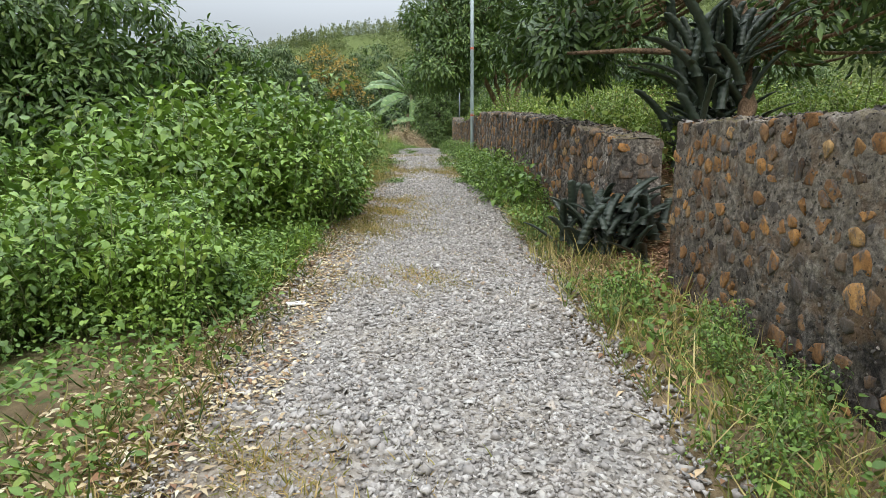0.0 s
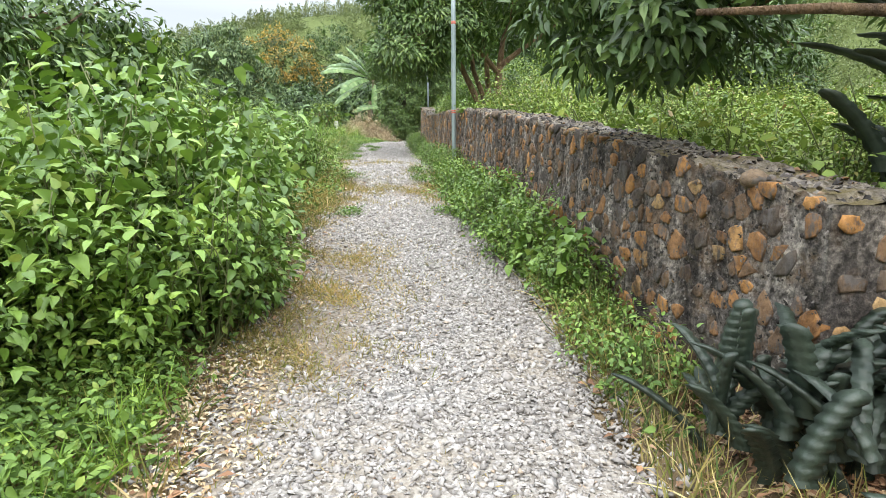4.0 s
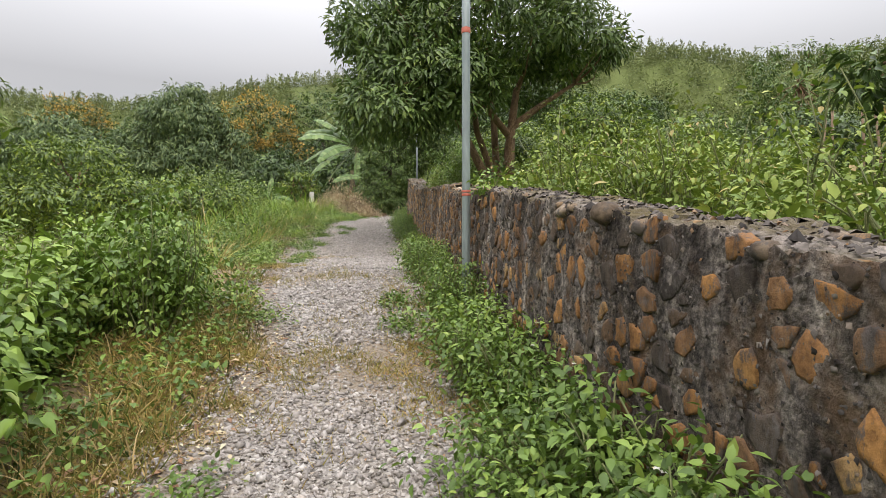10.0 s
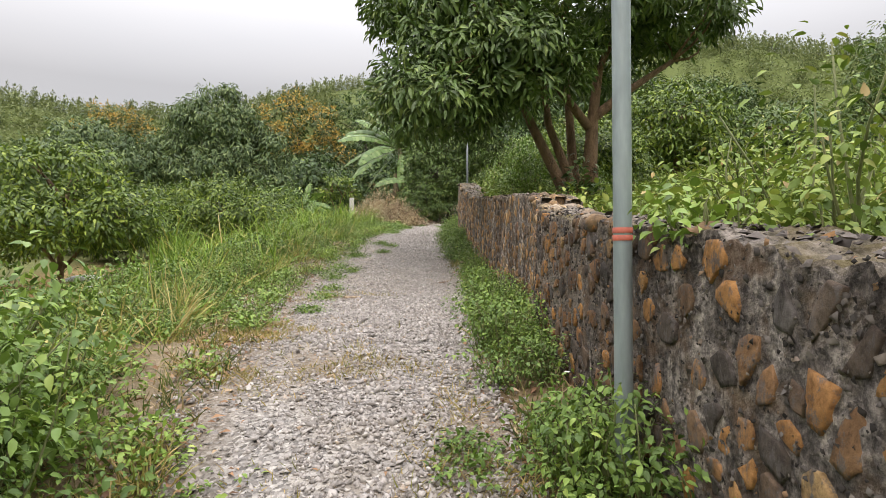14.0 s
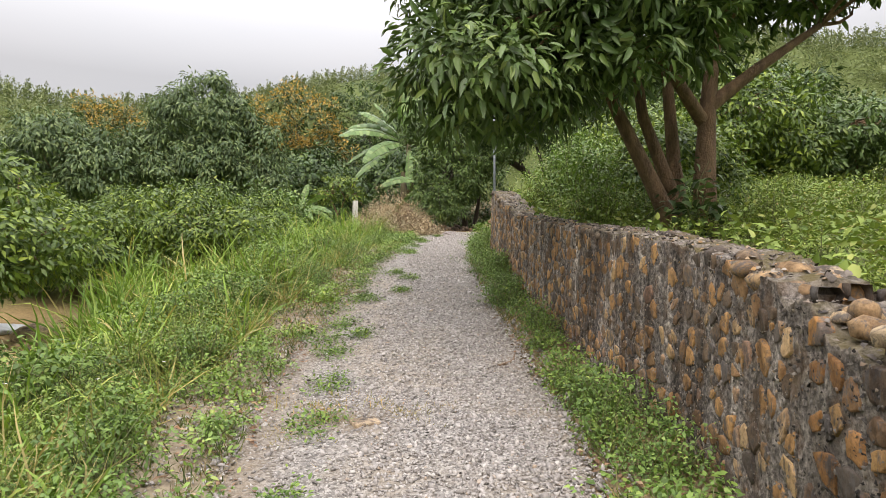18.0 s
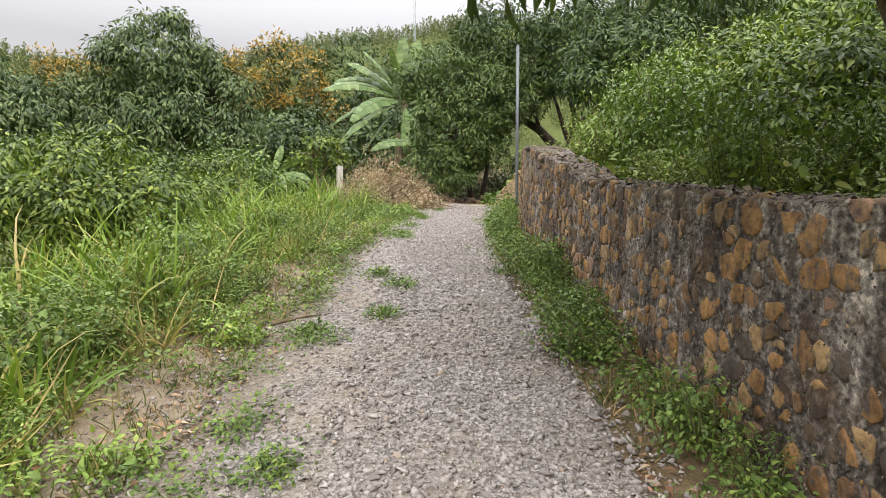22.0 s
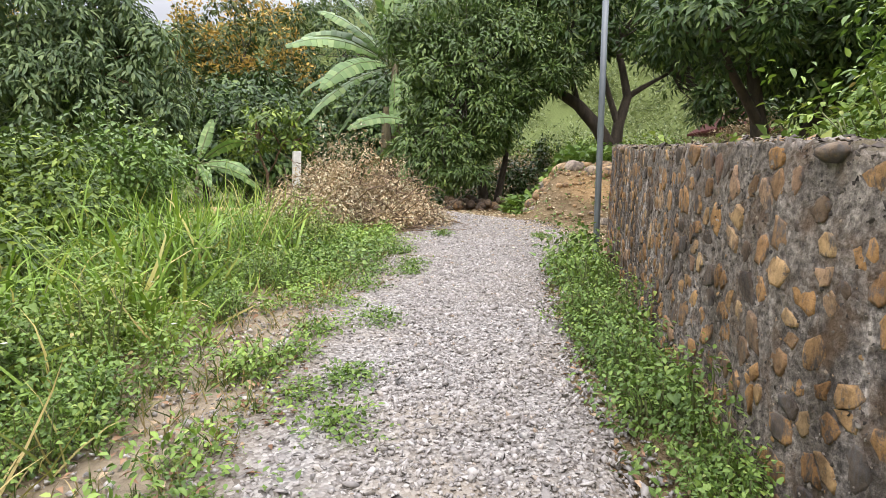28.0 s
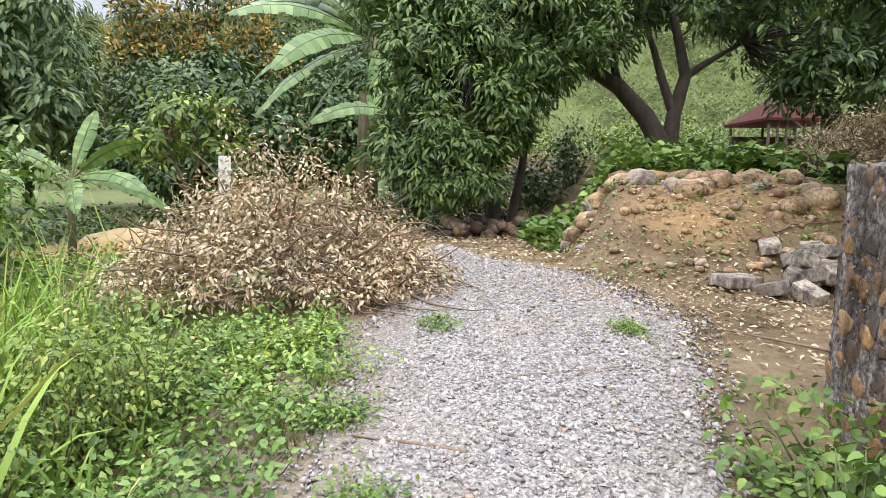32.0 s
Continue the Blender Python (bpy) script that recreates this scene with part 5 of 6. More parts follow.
# dark round shrub and thin young tree by the post
build_shrub("orchard_shrub", "dense dark green shrub", 2.9, 1.3, 4200, 0.16, 0.5, M_MANGO, 91, LEAF, (-5.9, 37.0, float(land(-5.9, 37.0))), stems=30)
build_shrub("orchard_shrub", "dense leafy green shrub", 2.3, 1.15, 3600, 0.14, 0.5, M_SHRUB, 94, LEAF, (-4.75, 35.9, float(land(-4.75, 35.9))), stems=30)
build_shrub("orchard_shrub", "dense dark green shrub", 2.4, 1.1, 1800, 0.16, 0.5, M_DARK, 92, LEAF, (-7.2, 36.6, float(land(-7.2, 36.6))), stems=20)
sx, sy = -3.3, 39.7
sg_ = float(land(sx, sy))
build_tree("young_tree", "thin young tree with bright leaves", (sx, sy, sg_), [([(sx, sy, sg_ - 0.1), (sx, sy, 4.5), (sx - 0.3, sy, 5.2)], (0.045, 0.025)), ([(sx, sy, 4.4), (sx + 0.35, sy, 5.2)], (0.03, 0.02))],
           [((sx, sy, 5.7), (0.95, 0.9, 0.6), 1.0), ((sx - 0.5, sy, 5.2), (0.5, 0.6, 0.4), 0.5), ((sx + 0.7, sy, 5.4), (0.5, 0.5, 0.35), 0.4)], M_LYCHEE, M_BARK, 93, 22, 0.18, 0.17, 0.42, 60)

# ---------------------------------------------------------------- poles, post, mast
def build_pole(label, x, y, base, top, r, material, bands):
    th = thing("pole", label, "pole", "poles by the wall", at=(x, y, base))
    z = np.array([0, 0.02, (top - base) * 0.5, top - base])
    piece("shaft", mesh_np("shaft", *tube(np.stack([z * 0, z * 0, z], -1), np.full(4, r), 20), True), material, th)
    for bz, bh, ma in bands:
        zz = np.array([bz, bz + bh]) - base
        piece("band", mesh_np("band", *tube(np.stack([zz * 0, zz * 0, zz], -1), np.full(2, r + 0.0025), 20), True), ma, th, "red painted band" if ma is M_RED else "pale bracket")
    piece("cap", mesh_np("cap", *tube([(0, 0, top - base), (0, 0, top - base + 0.03)], (r + 0.004, r * 0.6), 20), True), material, th)
    return th


build_pole("grey-green steel pole with red bands, by the wall", 1.27, 13.2, float(land(1.27, 13.2)) - 0.1, 6.4, 0.037, M_POLE, [(2.53, 0.022, M_RED), (2.56, 0.022, M_RED), (3.97, 0.05, M_RED)])
build_pole("slim dark grey steel pole at the end of the wall", 2.33, 31.0, float(land(2.33, 31.0)) - 0.1, 6.9, 0.034, M_POLE_GREY, [])


def box(name, size, material, parent=None, label="", bevel=0.01, at=(0, 0, 0)):
    bm = bmesh.new()
    bmesh.ops.create_cube(bm, size=1)
    bmesh.ops.scale(bm, vec=size, verts=bm.verts)
    bmesh.ops.translate(bm, vec=at, verts=bm.verts)
    bmesh.ops.bevel(bm, geom=bm.edges[:], offset=bevel, segments=2, affect="EDGES", profile=0.6)
    me = bpy.data.meshes.new(name)
    bm.to_mesh(me)
    bm.free()
    return piece(name, me, material, parent, label)


pg = float(land(-2.5, 39.15))
post = box("marker_post", (0.19, 0.19, 5.02 - pg + 0.2), M_WHITE, None, "", 0.015, (0, 0, (5.02 - pg) / 2 - 0.1))
tagged(post, "white concrete marker post, chipped and stained", "post")
post.location, post.rotation_euler = (-2.5, 39.15, pg), (0, radians(1.0), radians(20))
mz = float(land(0.55, 112))
mast = thing("radio_mast", "thin grey lattice mast on the far hill", "mast", at=(0.55, 112, mz))
mast_h = 64 - mz
for a in (0, 120, 240):
    ox, oy = 0.19 * math.cos(radians(a)), 0.19 * math.sin(radians(a))
    piece("leg", mesh_np("leg", *tube([(ox, oy, -0.5), (ox * 0.8, oy * 0.8, mast_h)], (0.06, 0.05), 5)), M_POLE, mast)
for n in range(int(mast_h / 0.9)):
    a0, a1 = radians(120 * n), radians(120 * n + 120)
    piece("brace", mesh_np("brace", *tube([(0.18 * math.cos(a0), 0.18 * math.sin(a0), n * 0.9), (0.18 * math.cos(a1), 0.18 * math.sin(a1), n * 0.9 + 0.8)], (0.03, 0.03), 4)), M_POLE, mast)

# ---------------------------------------------------------------- shed and house beyond the wall
def build_shed(x, y):
    g = float(land(x, y))
    th = thing("shed", "open field shed with a rusty red hipped roof", "shed", at=(x, y, g))
    h = 7.25 - g
    bm = bmesh.new()
    top = bm.verts.new((0, 0, h + 1.1))
    rim = [bm.verts.new((sx_ * 1.6, sy_ * 1.5, h - 0.1)) for sx_, sy_ in ((-1, -1), (1, -1), (1, 1), (-1, 1))]
    low = [bm.verts.new((sx_ * 1.6, sy_ * 1.5, h - 0.2)) for sx_, sy_ in ((-1, -1), (1, -1), (1, 1), (-1, 1))]
    for i in range(4):
        bm.faces.new((rim[i], rim[(i + 1) % 4], top))
        bm.faces.new((low[i], low[(i + 1) % 4], rim[(i + 1) % 4], rim[i]))
    bm.faces.new(low[::-1])
    me = bpy.data.meshes.new("roof")
    bm.to_mesh(me)
    bm.free()
    piece("roof", me, M_ROOF, th, "rusty red sheet roof")
    for i in range(9):
        px = -1.4 + i * 0.35
        piece("post", mesh_np("post", *tube([(px, -1.3, -0.2), (px, -1.3, h)], (0.06, 0.05), 6)), M_BARK_DARK, th)
    for i in range(3):
        piece("post", mesh_np("post", *tube([(-1.4 + i * 1.4, 1.3, -0.2), (-1.4 + i * 1.4, 1.3, h)], (0.06, 0.05), 6)), M_BARK_DARK, th)
    box("back_wall", (2.8, 0.12, h - 0.6), M_BARK_DARK, th, "", 0.01, (0, 1.2, (h - 0.6) / 2))
    piece("finial", mesh_np("finial", *tube([(0, 0, h + 1.1), (0, 0, h + 1.6)], (0.04, 0.03), 6)), M_POLE_GREY, th)


build_shed(15.7, 52.0)

# ---------------------------------------------------------------- walls
build_wall("wall_1", "rubble stone wall in dark mortar, weathered", -3.5, 4.32, 0.42, None, 1, (1.0, 4.35), (M_MORTAR_SHADED, M_STONE_A, M_STONE_A_FAR, M_CHIP), 0.8, 0.8, snug=(0.5, 0.98))
build_wall("wall_2", "long rubble wall with ochre stones and lichened top", 5.5, 16.6, 0.45, (15.75, 16.6, 0.12), 2, (5.6, 13.5), (M_MORTAR, M_STONE_A, M_STONE_A_FAR, M_CHIP), 0.9, 0.85, snug=(0.58, 1.0))
build_wall("wall_3", "rubble wall with ochre and brown stones in grey mortar", 16.6, 32.1, 0.45, (16.6, 16.95, 0.12), 3, (18.5, 31.0), (M_MORTAR_PALE, M_STONE_B, M_STONE_B_FAR, M_CHIP_PALE), 0.95, 0.92, 0.002, snug=(0.55, 1.05))


def rocks(name, label, spots, material, group, seed):
    for n, (x, y, z, s) in enumerate(spots):
        r = random.Random(seed * 50 + n)
        me = boulder((s * r.uniform(0.9, 1.4), s * r.uniform(0.8, 1.2), s * r.uniform(0.6, 0.9)), seed * 50 + n)
        ob = piece(name, me, material)
        ob.matrix_basis = pose(x, y, z, r.uniform(-12, 12), r.uniform(-12, 12), r.uniform(0, 360))
        tagged(ob, label, "rock", group)


M_LOOSE = wallstone_mat("loose_stone", False, [(0.0, (0.30, 0.20, 0.12)), (0.4, (0.45, 0.31, 0.18)), (0.75, (0.52, 0.40, 0.26)), (1.0, (0.34, 0.30, 0.27))])
M_LOOSE_GREY = wallstone_mat("loose_grey_stone", False, [(0.0, (0.22, 0.20, 0.18)), (0.5, (0.36, 0.33, 0.29)), (1.0, (0.46, 0.42, 0.36))])
M_CAP = wallstone_mat("cap_stone", False, [(0.0, (0.10, 0.085, 0.075)), (0.5, (0.2, 0.15, 0.11)), (0.8, (0.33, 0.21, 0.11)), (1.0, (0.3, 0.27, 0.24))])
rr = random.Random(4)
top_spots = []
for n in range(26):
    y = rr.uniform(15.6, 17.3)
    fx, tz = wall_at(y)
    top_spots.append((fx + rr.uniform(0.05, 0.4), y, tz - 0.12 + rr.uniform(0, 0.08), rr.uniform(0.10, 0.2)))
rocks("loose_stone", "broken pale stone lying on the wall top", top_spots, M_LOOSE, "loose stones on the wall", 1)
cap_spots = []
for n in range(130):
    y = rr.choice([rr.uniform(5.6, 15.5), rr.uniform(17.2, 31.8)])
    fx, tz = wall_at(y)
    cap_spots.append((fx + rr.choice([rr.uniform(0.02, 0.1), rr.uniform(0.05, 0.4)]), y, tz + rr.uniform(-0.07, -0.03), rr.uniform(0.06, 0.15)))
rocks("cap_stone", "rough brown stone set in the wall top", cap_spots, M_CAP, "cap stones", 2)
# the rubble bank past the wall
bank_spots = []
for n in range(120):
    u = rr.random()
    x, y = 2.75 + 3.3 * u + rr.gauss(0, 0.12), 38.0 - 1.9 * u + rr.gauss(0, 0.5)
    bank_spots.append((x, y, float(land(x, y)) + rr.uniform(-0.08, 0.06), rr.uniform(0.14, 0.44)))
for n in range(90):
    x, y = rr.uniform(2.7, 5.8), rr.uniform(34.9, 37.2)
    bank_spots.append((x, y, float(land(x, y)) + 0.02, rr.uniform(0.05, 0.15)))
rocks("field_stone", "rough ochre fieldstone on the earth bank", bank_spots, M_LOOSE, "stones on the bank", 3)
grey_spots = []
for n in range(46):
    x, y = rr.uniform(1.3, 3.2), rr.uniform(39.6, 40.6)
    grey_spots.append((x, y, float(land(x, y)) + rr.uniform(0.02, 0.4) * (1 - abs(y - 40.1)), rr.uniform(0.16, 0.36)))
rocks("soil_rock", "ochre rock lying on the orange soil", [(x, y, float(land(x, y)) + 0.05, q) for x, y, q in ((-5.4, 22.7, 0.42), (-5.0, 21.9, 0.34), (-5.7, 21.2, 0.4), (-4.7, 20.9, 0.3))], M_LOOSE, "rocks on the soil", 5)
# tumbled wall takes the darker cap colour in place of the shade there
rocks("grey_stone", "grey stone in a low tumbled wall, colour darkened for shade", grey_spots, M_CAP, "stones of the tumbled wall", 4)
for n in range(24):
    x, y = 4.75 + rr.gauss(0, 0.3), 34.75 + rr.gauss(0, 0.24)
    b = box("concrete_block", (rr.uniform(0.2, 0.34), rr.uniform(0.14, 0.22), rr.uniform(0.12, 0.17)), M_LOOSE_GREY, None, "", 0.018)
    b.matrix_basis = pose(x, y, float(land(x, y)) + 0.07 + max(0, 0.24 - 0.45 * math.hypot(x - 4.75, y - 34.75)) * rr.random() * 1.4, rr.uniform(-25, 25), rr.uniform(-25, 25), rr.uniform(0, 180))
    tagged(b, "broken grey concrete block in a heap", "concrete block", "heap of blocks")
b = box("concrete_slab", (0.5, 0.26, 0.12), M_LOOSE_GREY, None, "", 0.02)
b.matrix_basis = pose(3.95, 34.9, float(land(3.95, 34.9)) + 0.05, 4, 3, 20)
tagged(b, "flat grey concrete slab on the ground", "concrete slab")

# ---------------------------------------------------------------- thicket beside the first stretch
RS = np.random.default_rng(77)
hide = -400.0
MODELS = [build_shrub("shrub", "leafy green shrub with heart-shaped leaves", h, r, n, ln, 0.62, ma, 200 + k, HEART, (0, hide, -60 - 3 * k), "shrubs of the thicket", stems=st)
          for k, (h, r, n, ln, ma, st) in enumerate([(1.5, 0.65, 1150, 0.112, M_SHRUB, 15), (1.3, 0.6, 1100, 0.105, M_SHRUB_LIGHT, 15), (1.7, 0.6, 1200, 0.105, M_SHRUB_LIGHT, 15), (1.1, 0.6, 1050, 0.1, M_SHRUB, 14), (1.4, 0.7, 1300, 0.085, M_SHRUB, 16)])]
WEEDS = [build_shrub("weed", "knee-high weed with fresh green leaves", h, r, n, ln, ra, ma, 230 + k, te, (0, hide, -80 - 3 * k), "weeds by the wall", category="weed", stems=st)
         for k, (h, r, n, ln, ra, ma, te, st) in enumerate([(0.55, 0.36, 720, 0.05, 0.62, M_WEED, HEART, 14), (0.45, 0.34, 740, 0.045, 0.5, M_WEED, LEAF, 14), (0.65, 0.32, 740, 0.05, 0.5, M_WEED, LEAF, 14), (0.35, 0.36, 620, 0.04, 0.62, M_SHRUB, HEART, 12)])]
FIELD = [build_shrub("field_weed", "tall mixed weed with yellow-green leaves", h, r, n, ln, ra, ma, 260 + k, te, (0, hide, -100 - 3 * k), "weeds beyond the wall", category="weed", stems=st)
         for k, (h, r, n, ln, ra, ma, te, st) in enumerate([(0.8, 0.55, 1500, 0.046, 0.6, M_FIELD, LEAF, 19), (0.65, 0.55, 1500, 0.042, 0.5, M_FIELD, LEAF, 19), (0.95, 0.45, 1400, 0.044, 0.5, M_FIELD, LEAF, 18)])]
FINE = [build_shrub("fine_shrub", "bushy shrub with small yellow-green leaves", h, r, n, ln, 0.5, ma, 280 + k, LEAF, (0, hide, -120 - 3 * k), "fine-leaved shrubs", stems=st)
        for k, (h, r, n, ln, ma, st) in enumerate([(1.5, 0.6, 1500, 0.07, M_SHRUB_LIGHT, 18), (1.2, 0.65, 1400, 0.06, M_SHRUB, 18), (0.9, 0.6, 1200, 0.06, M_SHRUB_LIGHT, 16)])]
spots = []
for _ in range(165):
    y = RS.uniform(3.4, 13.9)
    edge = float(np.interp(y, [3.3, 3.5, 4.0, 4.4, 5.8, 6.3, 6.8, 8.0, 9.6, 10.8, 11.8, 12.8, 13.6], [-1.9, -1.15, -1.1, -1.8, -1.9, -1.1, -0.8, -0.8, -0.95, -1.3, -1.55, -1.25, -1.1]))
    d = RS.random() ** 1.3 * 5.0
    front = min(d, (y - 3.4) * 1.2)
    spots.append((edge - 0.3 - d, y, (RS.uniform(0.42, 0.7) if front < 0.5 else RS.uniform(0.65, 1.0) if front < 1.2 else RS.uniform(0.8, 1.3)) * float(np.interp(y, [3, 5, 6.5, 7.5, 10, 12], [0.8, 0.78, 1.0, 1.1, 1.0, 0.85]))))
copies(MODELS[1:3], [(-1.55, 12.9, 0.72), (-1.5, 13.5, 0.7), (-1.9, 13.4, 0.6), (-2.3, 14.0, 0.5)], RS)
spots += [(-0.95, 7.4, 0.7), (-1.05, 6.9, 0.8), (-1.35, 7.6, 1.25), (-1.65, 8.2, 1.35), (-2.2, 7.4, 1.45), (-2.6, 8.4, 1.55), (-1.5, 6.9, 1.05), (-3.0, 7.0, 1.4), (-2.0, 9.2, 1.35), (-1.45, 9.0, 1.1), (-3.2, 9.4, 1.6)]
copies(MODELS[:3], [(-1.45, 10.3, 0.75), (-1.6, 10.9, 0.85), (-1.3, 9.8, 0.7), (-2.0, 11.4, 0.9), (-1.9, 12.2, 0.8)], RS)
spots += [(-1.5, 3.7, 0.6), (-1.9, 3.9, 0.75), (-1.35, 4.0, 0.5), (-2.4, 3.8, 0.8), (-2.9, 4.0, 0.9), (-1.75, 4.3, 0.7), (-2.2, 4.5, 0.9), (-2.7, 5.0, 1.0), (-2.2, 5.3, 0.8), (-2.0, 6.0, 0.8), (-2.5, 5.8, 1.0)]
copies(MODELS, spots, RS)
copies(FINE, [(float(np.interp(y, LY, LX)) - float(np.interp(y, [9.8, 10.9, 12.2, 13.0], [0.4, 1.0, 1.1, 0.5])) - 3.0 * RS.random(), y, RS.uniform(0.6, 1.0)) for y in np.linspace(6.8, 13.8, 34)], RS)
spots = []
for _ in range(170):
    y = RS.uniform(5.8, 31.0)
    f = float(np.interp(y, WY, WX))
    d = RS.random() ** 1.5 * 6.0
    spots.append((f + 1.05 + d, y, RS.uniform(0.5, 0.75) if 15.5 < y < 22.5 or y > 28 else RS.uniform(0.8, 1.3)))
for _ in range(22):
    spots.append((RS.uniform(2.2, 4.2), RS.uniform(10.5, 14.4), RS.uniform(1.0, 1.4)))
copies(FIELD, spots, RS)
spots = [(float(np.interp(y, WY, WX)) + RS.uniform(1.0, 2.9), y, RS.uniform(0.45, 1.2)) for y in np.linspace(22.8, 28.8, 46)]
copies(FINE + MODELS[:2] + FIELD, spots, RS)
copies(FINE, [(RS.uniform(3.0, 4.6), y, RS.uniform(1.1, 1.5)) for y in np.linspace(25.4, 28.4, 14)], RS)
# strip of weeds at the foot of the wall: dense from the fern to the pole, thinner after
spots = []
for y0, y1, n, lo, hi in ((-1.8, 4.2, 16, 0.4, 0.75), (5.7, 8.2, 10, 0.6, 1.0), (8.4, 13.0, 46, 0.8, 1.25), (13.0, 19.0, 26, 0.45, 0.85), (19.0, 26.5, 26, 0.5, 0.95), (26.5, 31.2, 24, 0.5, 0.95)):
    for _ in range(n):
        y = RS.uniform(y0, y1)
        f, e = float(np.interp(y, WY, WX)), float(np.interp(y, RY, RX))
        spots.append((RS.uniform(e + 0.08, f - 0.05), y, RS.uniform(lo, hi)))
copies(WEEDS, spots, RS)
# weeds and shrubs along the far part of the field side
spots = []
for _ in range(150):
    y = RS.uniform(13.5, 33.6)
    e = float(np.interp(y, LY, LX))
    q = RS.random() * (1.9 if y < 22 else 2.6)
    spots.append((e - 0.5 - q, y, RS.uniform(0.5, 0.9) if q < 0.6 else RS.uniform(0.8, 1.4)))
copies(WEEDS, spots, RS)
copies(FIELD, [(float(np.interp(y, LY, LX)) - RS.uniform(1.0, 2.4 if y < 22 else 3.6), y, RS.uniform(0.6, 1.0) * float(np.interp(y, [15, 20, 23], [0.6, 0.7, 1.0]))) for y in np.linspace(14.5, 32.5, 90)], RS)
spots = [(x, y, s) for x, y, s in ((-2.1, 26.2, 0.55), (-2.6, 24.6, 0.6), (-2.0, 27.6, 0.5), (-3.3, 23.4, 0.6), (-3.6, 28.5, 0.65), (-2.9, 30.5, 0.6), (-3.6, 31.5, 0.7))]
copies(MODELS, spots, RS)
copies(FINE, [(float(np.interp(y, LY, LX)) - RS.uniform(1.5, 4.6), y, RS.uniform(0.5, 0.85)) for y in np.linspace(25.5, 33.5, 22)], RS)
copies(FINE + FIELD, [(float(np.interp(y, LY, LX)) - RS.uniform(1.1, 2.3), y, RS.uniform(0.35, 0.6)) for y in np.linspace(16.0, 25.5, 30)], RS)
for m in MODELS + WEEDS + FIELD + FINE:
    for o in (*m.children, m):
        bpy.data.objects.remove(o)

# ---------------------------------------------------------------- grass and low growth
def field_reach(y):
    """How far the rough growth reaches from the way before the bare soil begins."""
    return np.interp(y, [14, 16, 18, 23, 25, 33], [2.0, 2.0, 2.5, 3.4, 4.6, 4.6])


xy = band(RS, 1100, (LY, LY), np.array(LX) - 4.6, np.array(LX) - 0.6, 14.4, 33.0)
xy = xy[np.interp(xy[:, 1], LY, LX) - xy[:, 0] < field_reach(xy[:, 1])]
blades("meadow_grass", "green grass with dry blades between", xy, 0.15 + 0.35 * RS.random(len(xy)), 0.016, M_GRASS, 301, 0.7, tuft=6, form=ARCH)
cl = band(RS, 200, (LY, LY), np.array(LX) - 4.8, np.array(LX) - 0.9, 14.6, 32.6)
far = np.interp(cl[:, 1], LY, LX) - cl[:, 0]
ok = (far < field_reach(cl[:, 1])) & ((cl[:, 1] < 25.5) | (far > 1.2))
cl, far = cl[ok], far[ok]
tall = RS.uniform(0.55, 1.35, len(cl)) * np.interp(far, [0.9, 1.8], [0.6, 1.0]) * np.interp(cl[:, 1], [14, 20, 23.5], [0.5, 0.62, 1.0])
xy = np.repeat(cl, 13, 0) + RS.normal(0, 0.15, (len(cl) * 13, 2))
blades("tall_grass", "clumps of tall arching green grass", xy, np.repeat(tall, 13) * RS.uniform(0.55, 1.15, len(xy)), 0.028, M_GRASS, 317, 0.45, tuft=4, form=ARCH)
xy = band(RS, 700, (LY, LY), np.array(LX) - 2.6, np.array(LX) - 0.6, 13.5, 27.0)
blades("dead_grass", "dry straw-coloured stalks in the grass", xy, 0.3 + 0.4 * RS.random(len(xy)), 0.011, M_DRYGRASS, 331, 0.8, tuft=6)
xy = band(RS, 1900, (LY, LY), np.array(LX) - 0.75, np.array(LX) + 0.05, -2.0, 33.0)
blades("thicket_grass", "bright grass between the shrubs and the track", band(RS, 520, (LY, LY), np.array(LX) - 1.4, np.array(LX) - 0.2, 3.8, 6.6), RS.uniform(0.12, 0.34, 520), 0.009, M_GRASS, 334, 0.6, tuft=6)
blades("verge_grass", "short grass and dry stalks on the verge", xy, RS.uniform(0.06, 0.22, len(xy)), 0.008, M_MIXGRASS, 302, 0.6, tuft=6)
xy = np.stack([RS.uniform(-2.0, -0.6, 900), RS.uniform(9.8, 13.6, 900)], -1)
xy = xy[wave(xy[:, 0] * 3, xy[:, 1] * 3, 1.0) > -0.3]
blades("open_verge_grass", "yellow-green grass on the open verge", xy, RS.uniform(0.08, 0.26, len(xy)), 0.008, M_FADED, 319, 0.75, tuft=7)
xy = band(RS, 1900, (RY, WY), np.array(RX) - 0.02, np.array(WX) - 0.04, -2.0, 31.5)
xy = xy[(xy[:, 1] < 14) | (wave(xy[:, 0] * 1.5, xy[:, 1] * 2.2, 1.0) > 0.05)]
blades("wall_foot_grass", "grass and dry stalks at the foot of the wall", xy, RS.uniform(0.08, 0.28, len(xy)), 0.008, M_MIXGRASS, 303, 0.55, tuft=5)
xy = band(RS, 620, (RY, WY), np.array(RX) - 0.02, np.array(WX) - 0.05, -2.0, 8.0)
blades("dry_verge_grass", "dry straw-coloured grass under the wall", xy, RS.uniform(0.12, 0.36, len(xy)), 0.007, M_DRYGRASS, 304, 0.6, tuft=5)
pts = []
for cx, cy, rx, ry in PATCHES:
    k = int(6000 * rx * ry)
    px_, py_ = RS.normal(cx, rx * 0.8, k), RS.normal(cy, ry * 0.8, k)
    ok = RS.random(k) < np.clip(0.4 + 1.7 * wave(px_ * 4.3 + cy, py_ * 4.3, 1.0), 0.03, 1)
    pts.append(np.stack([px_[ok], py_[ok]], -1))
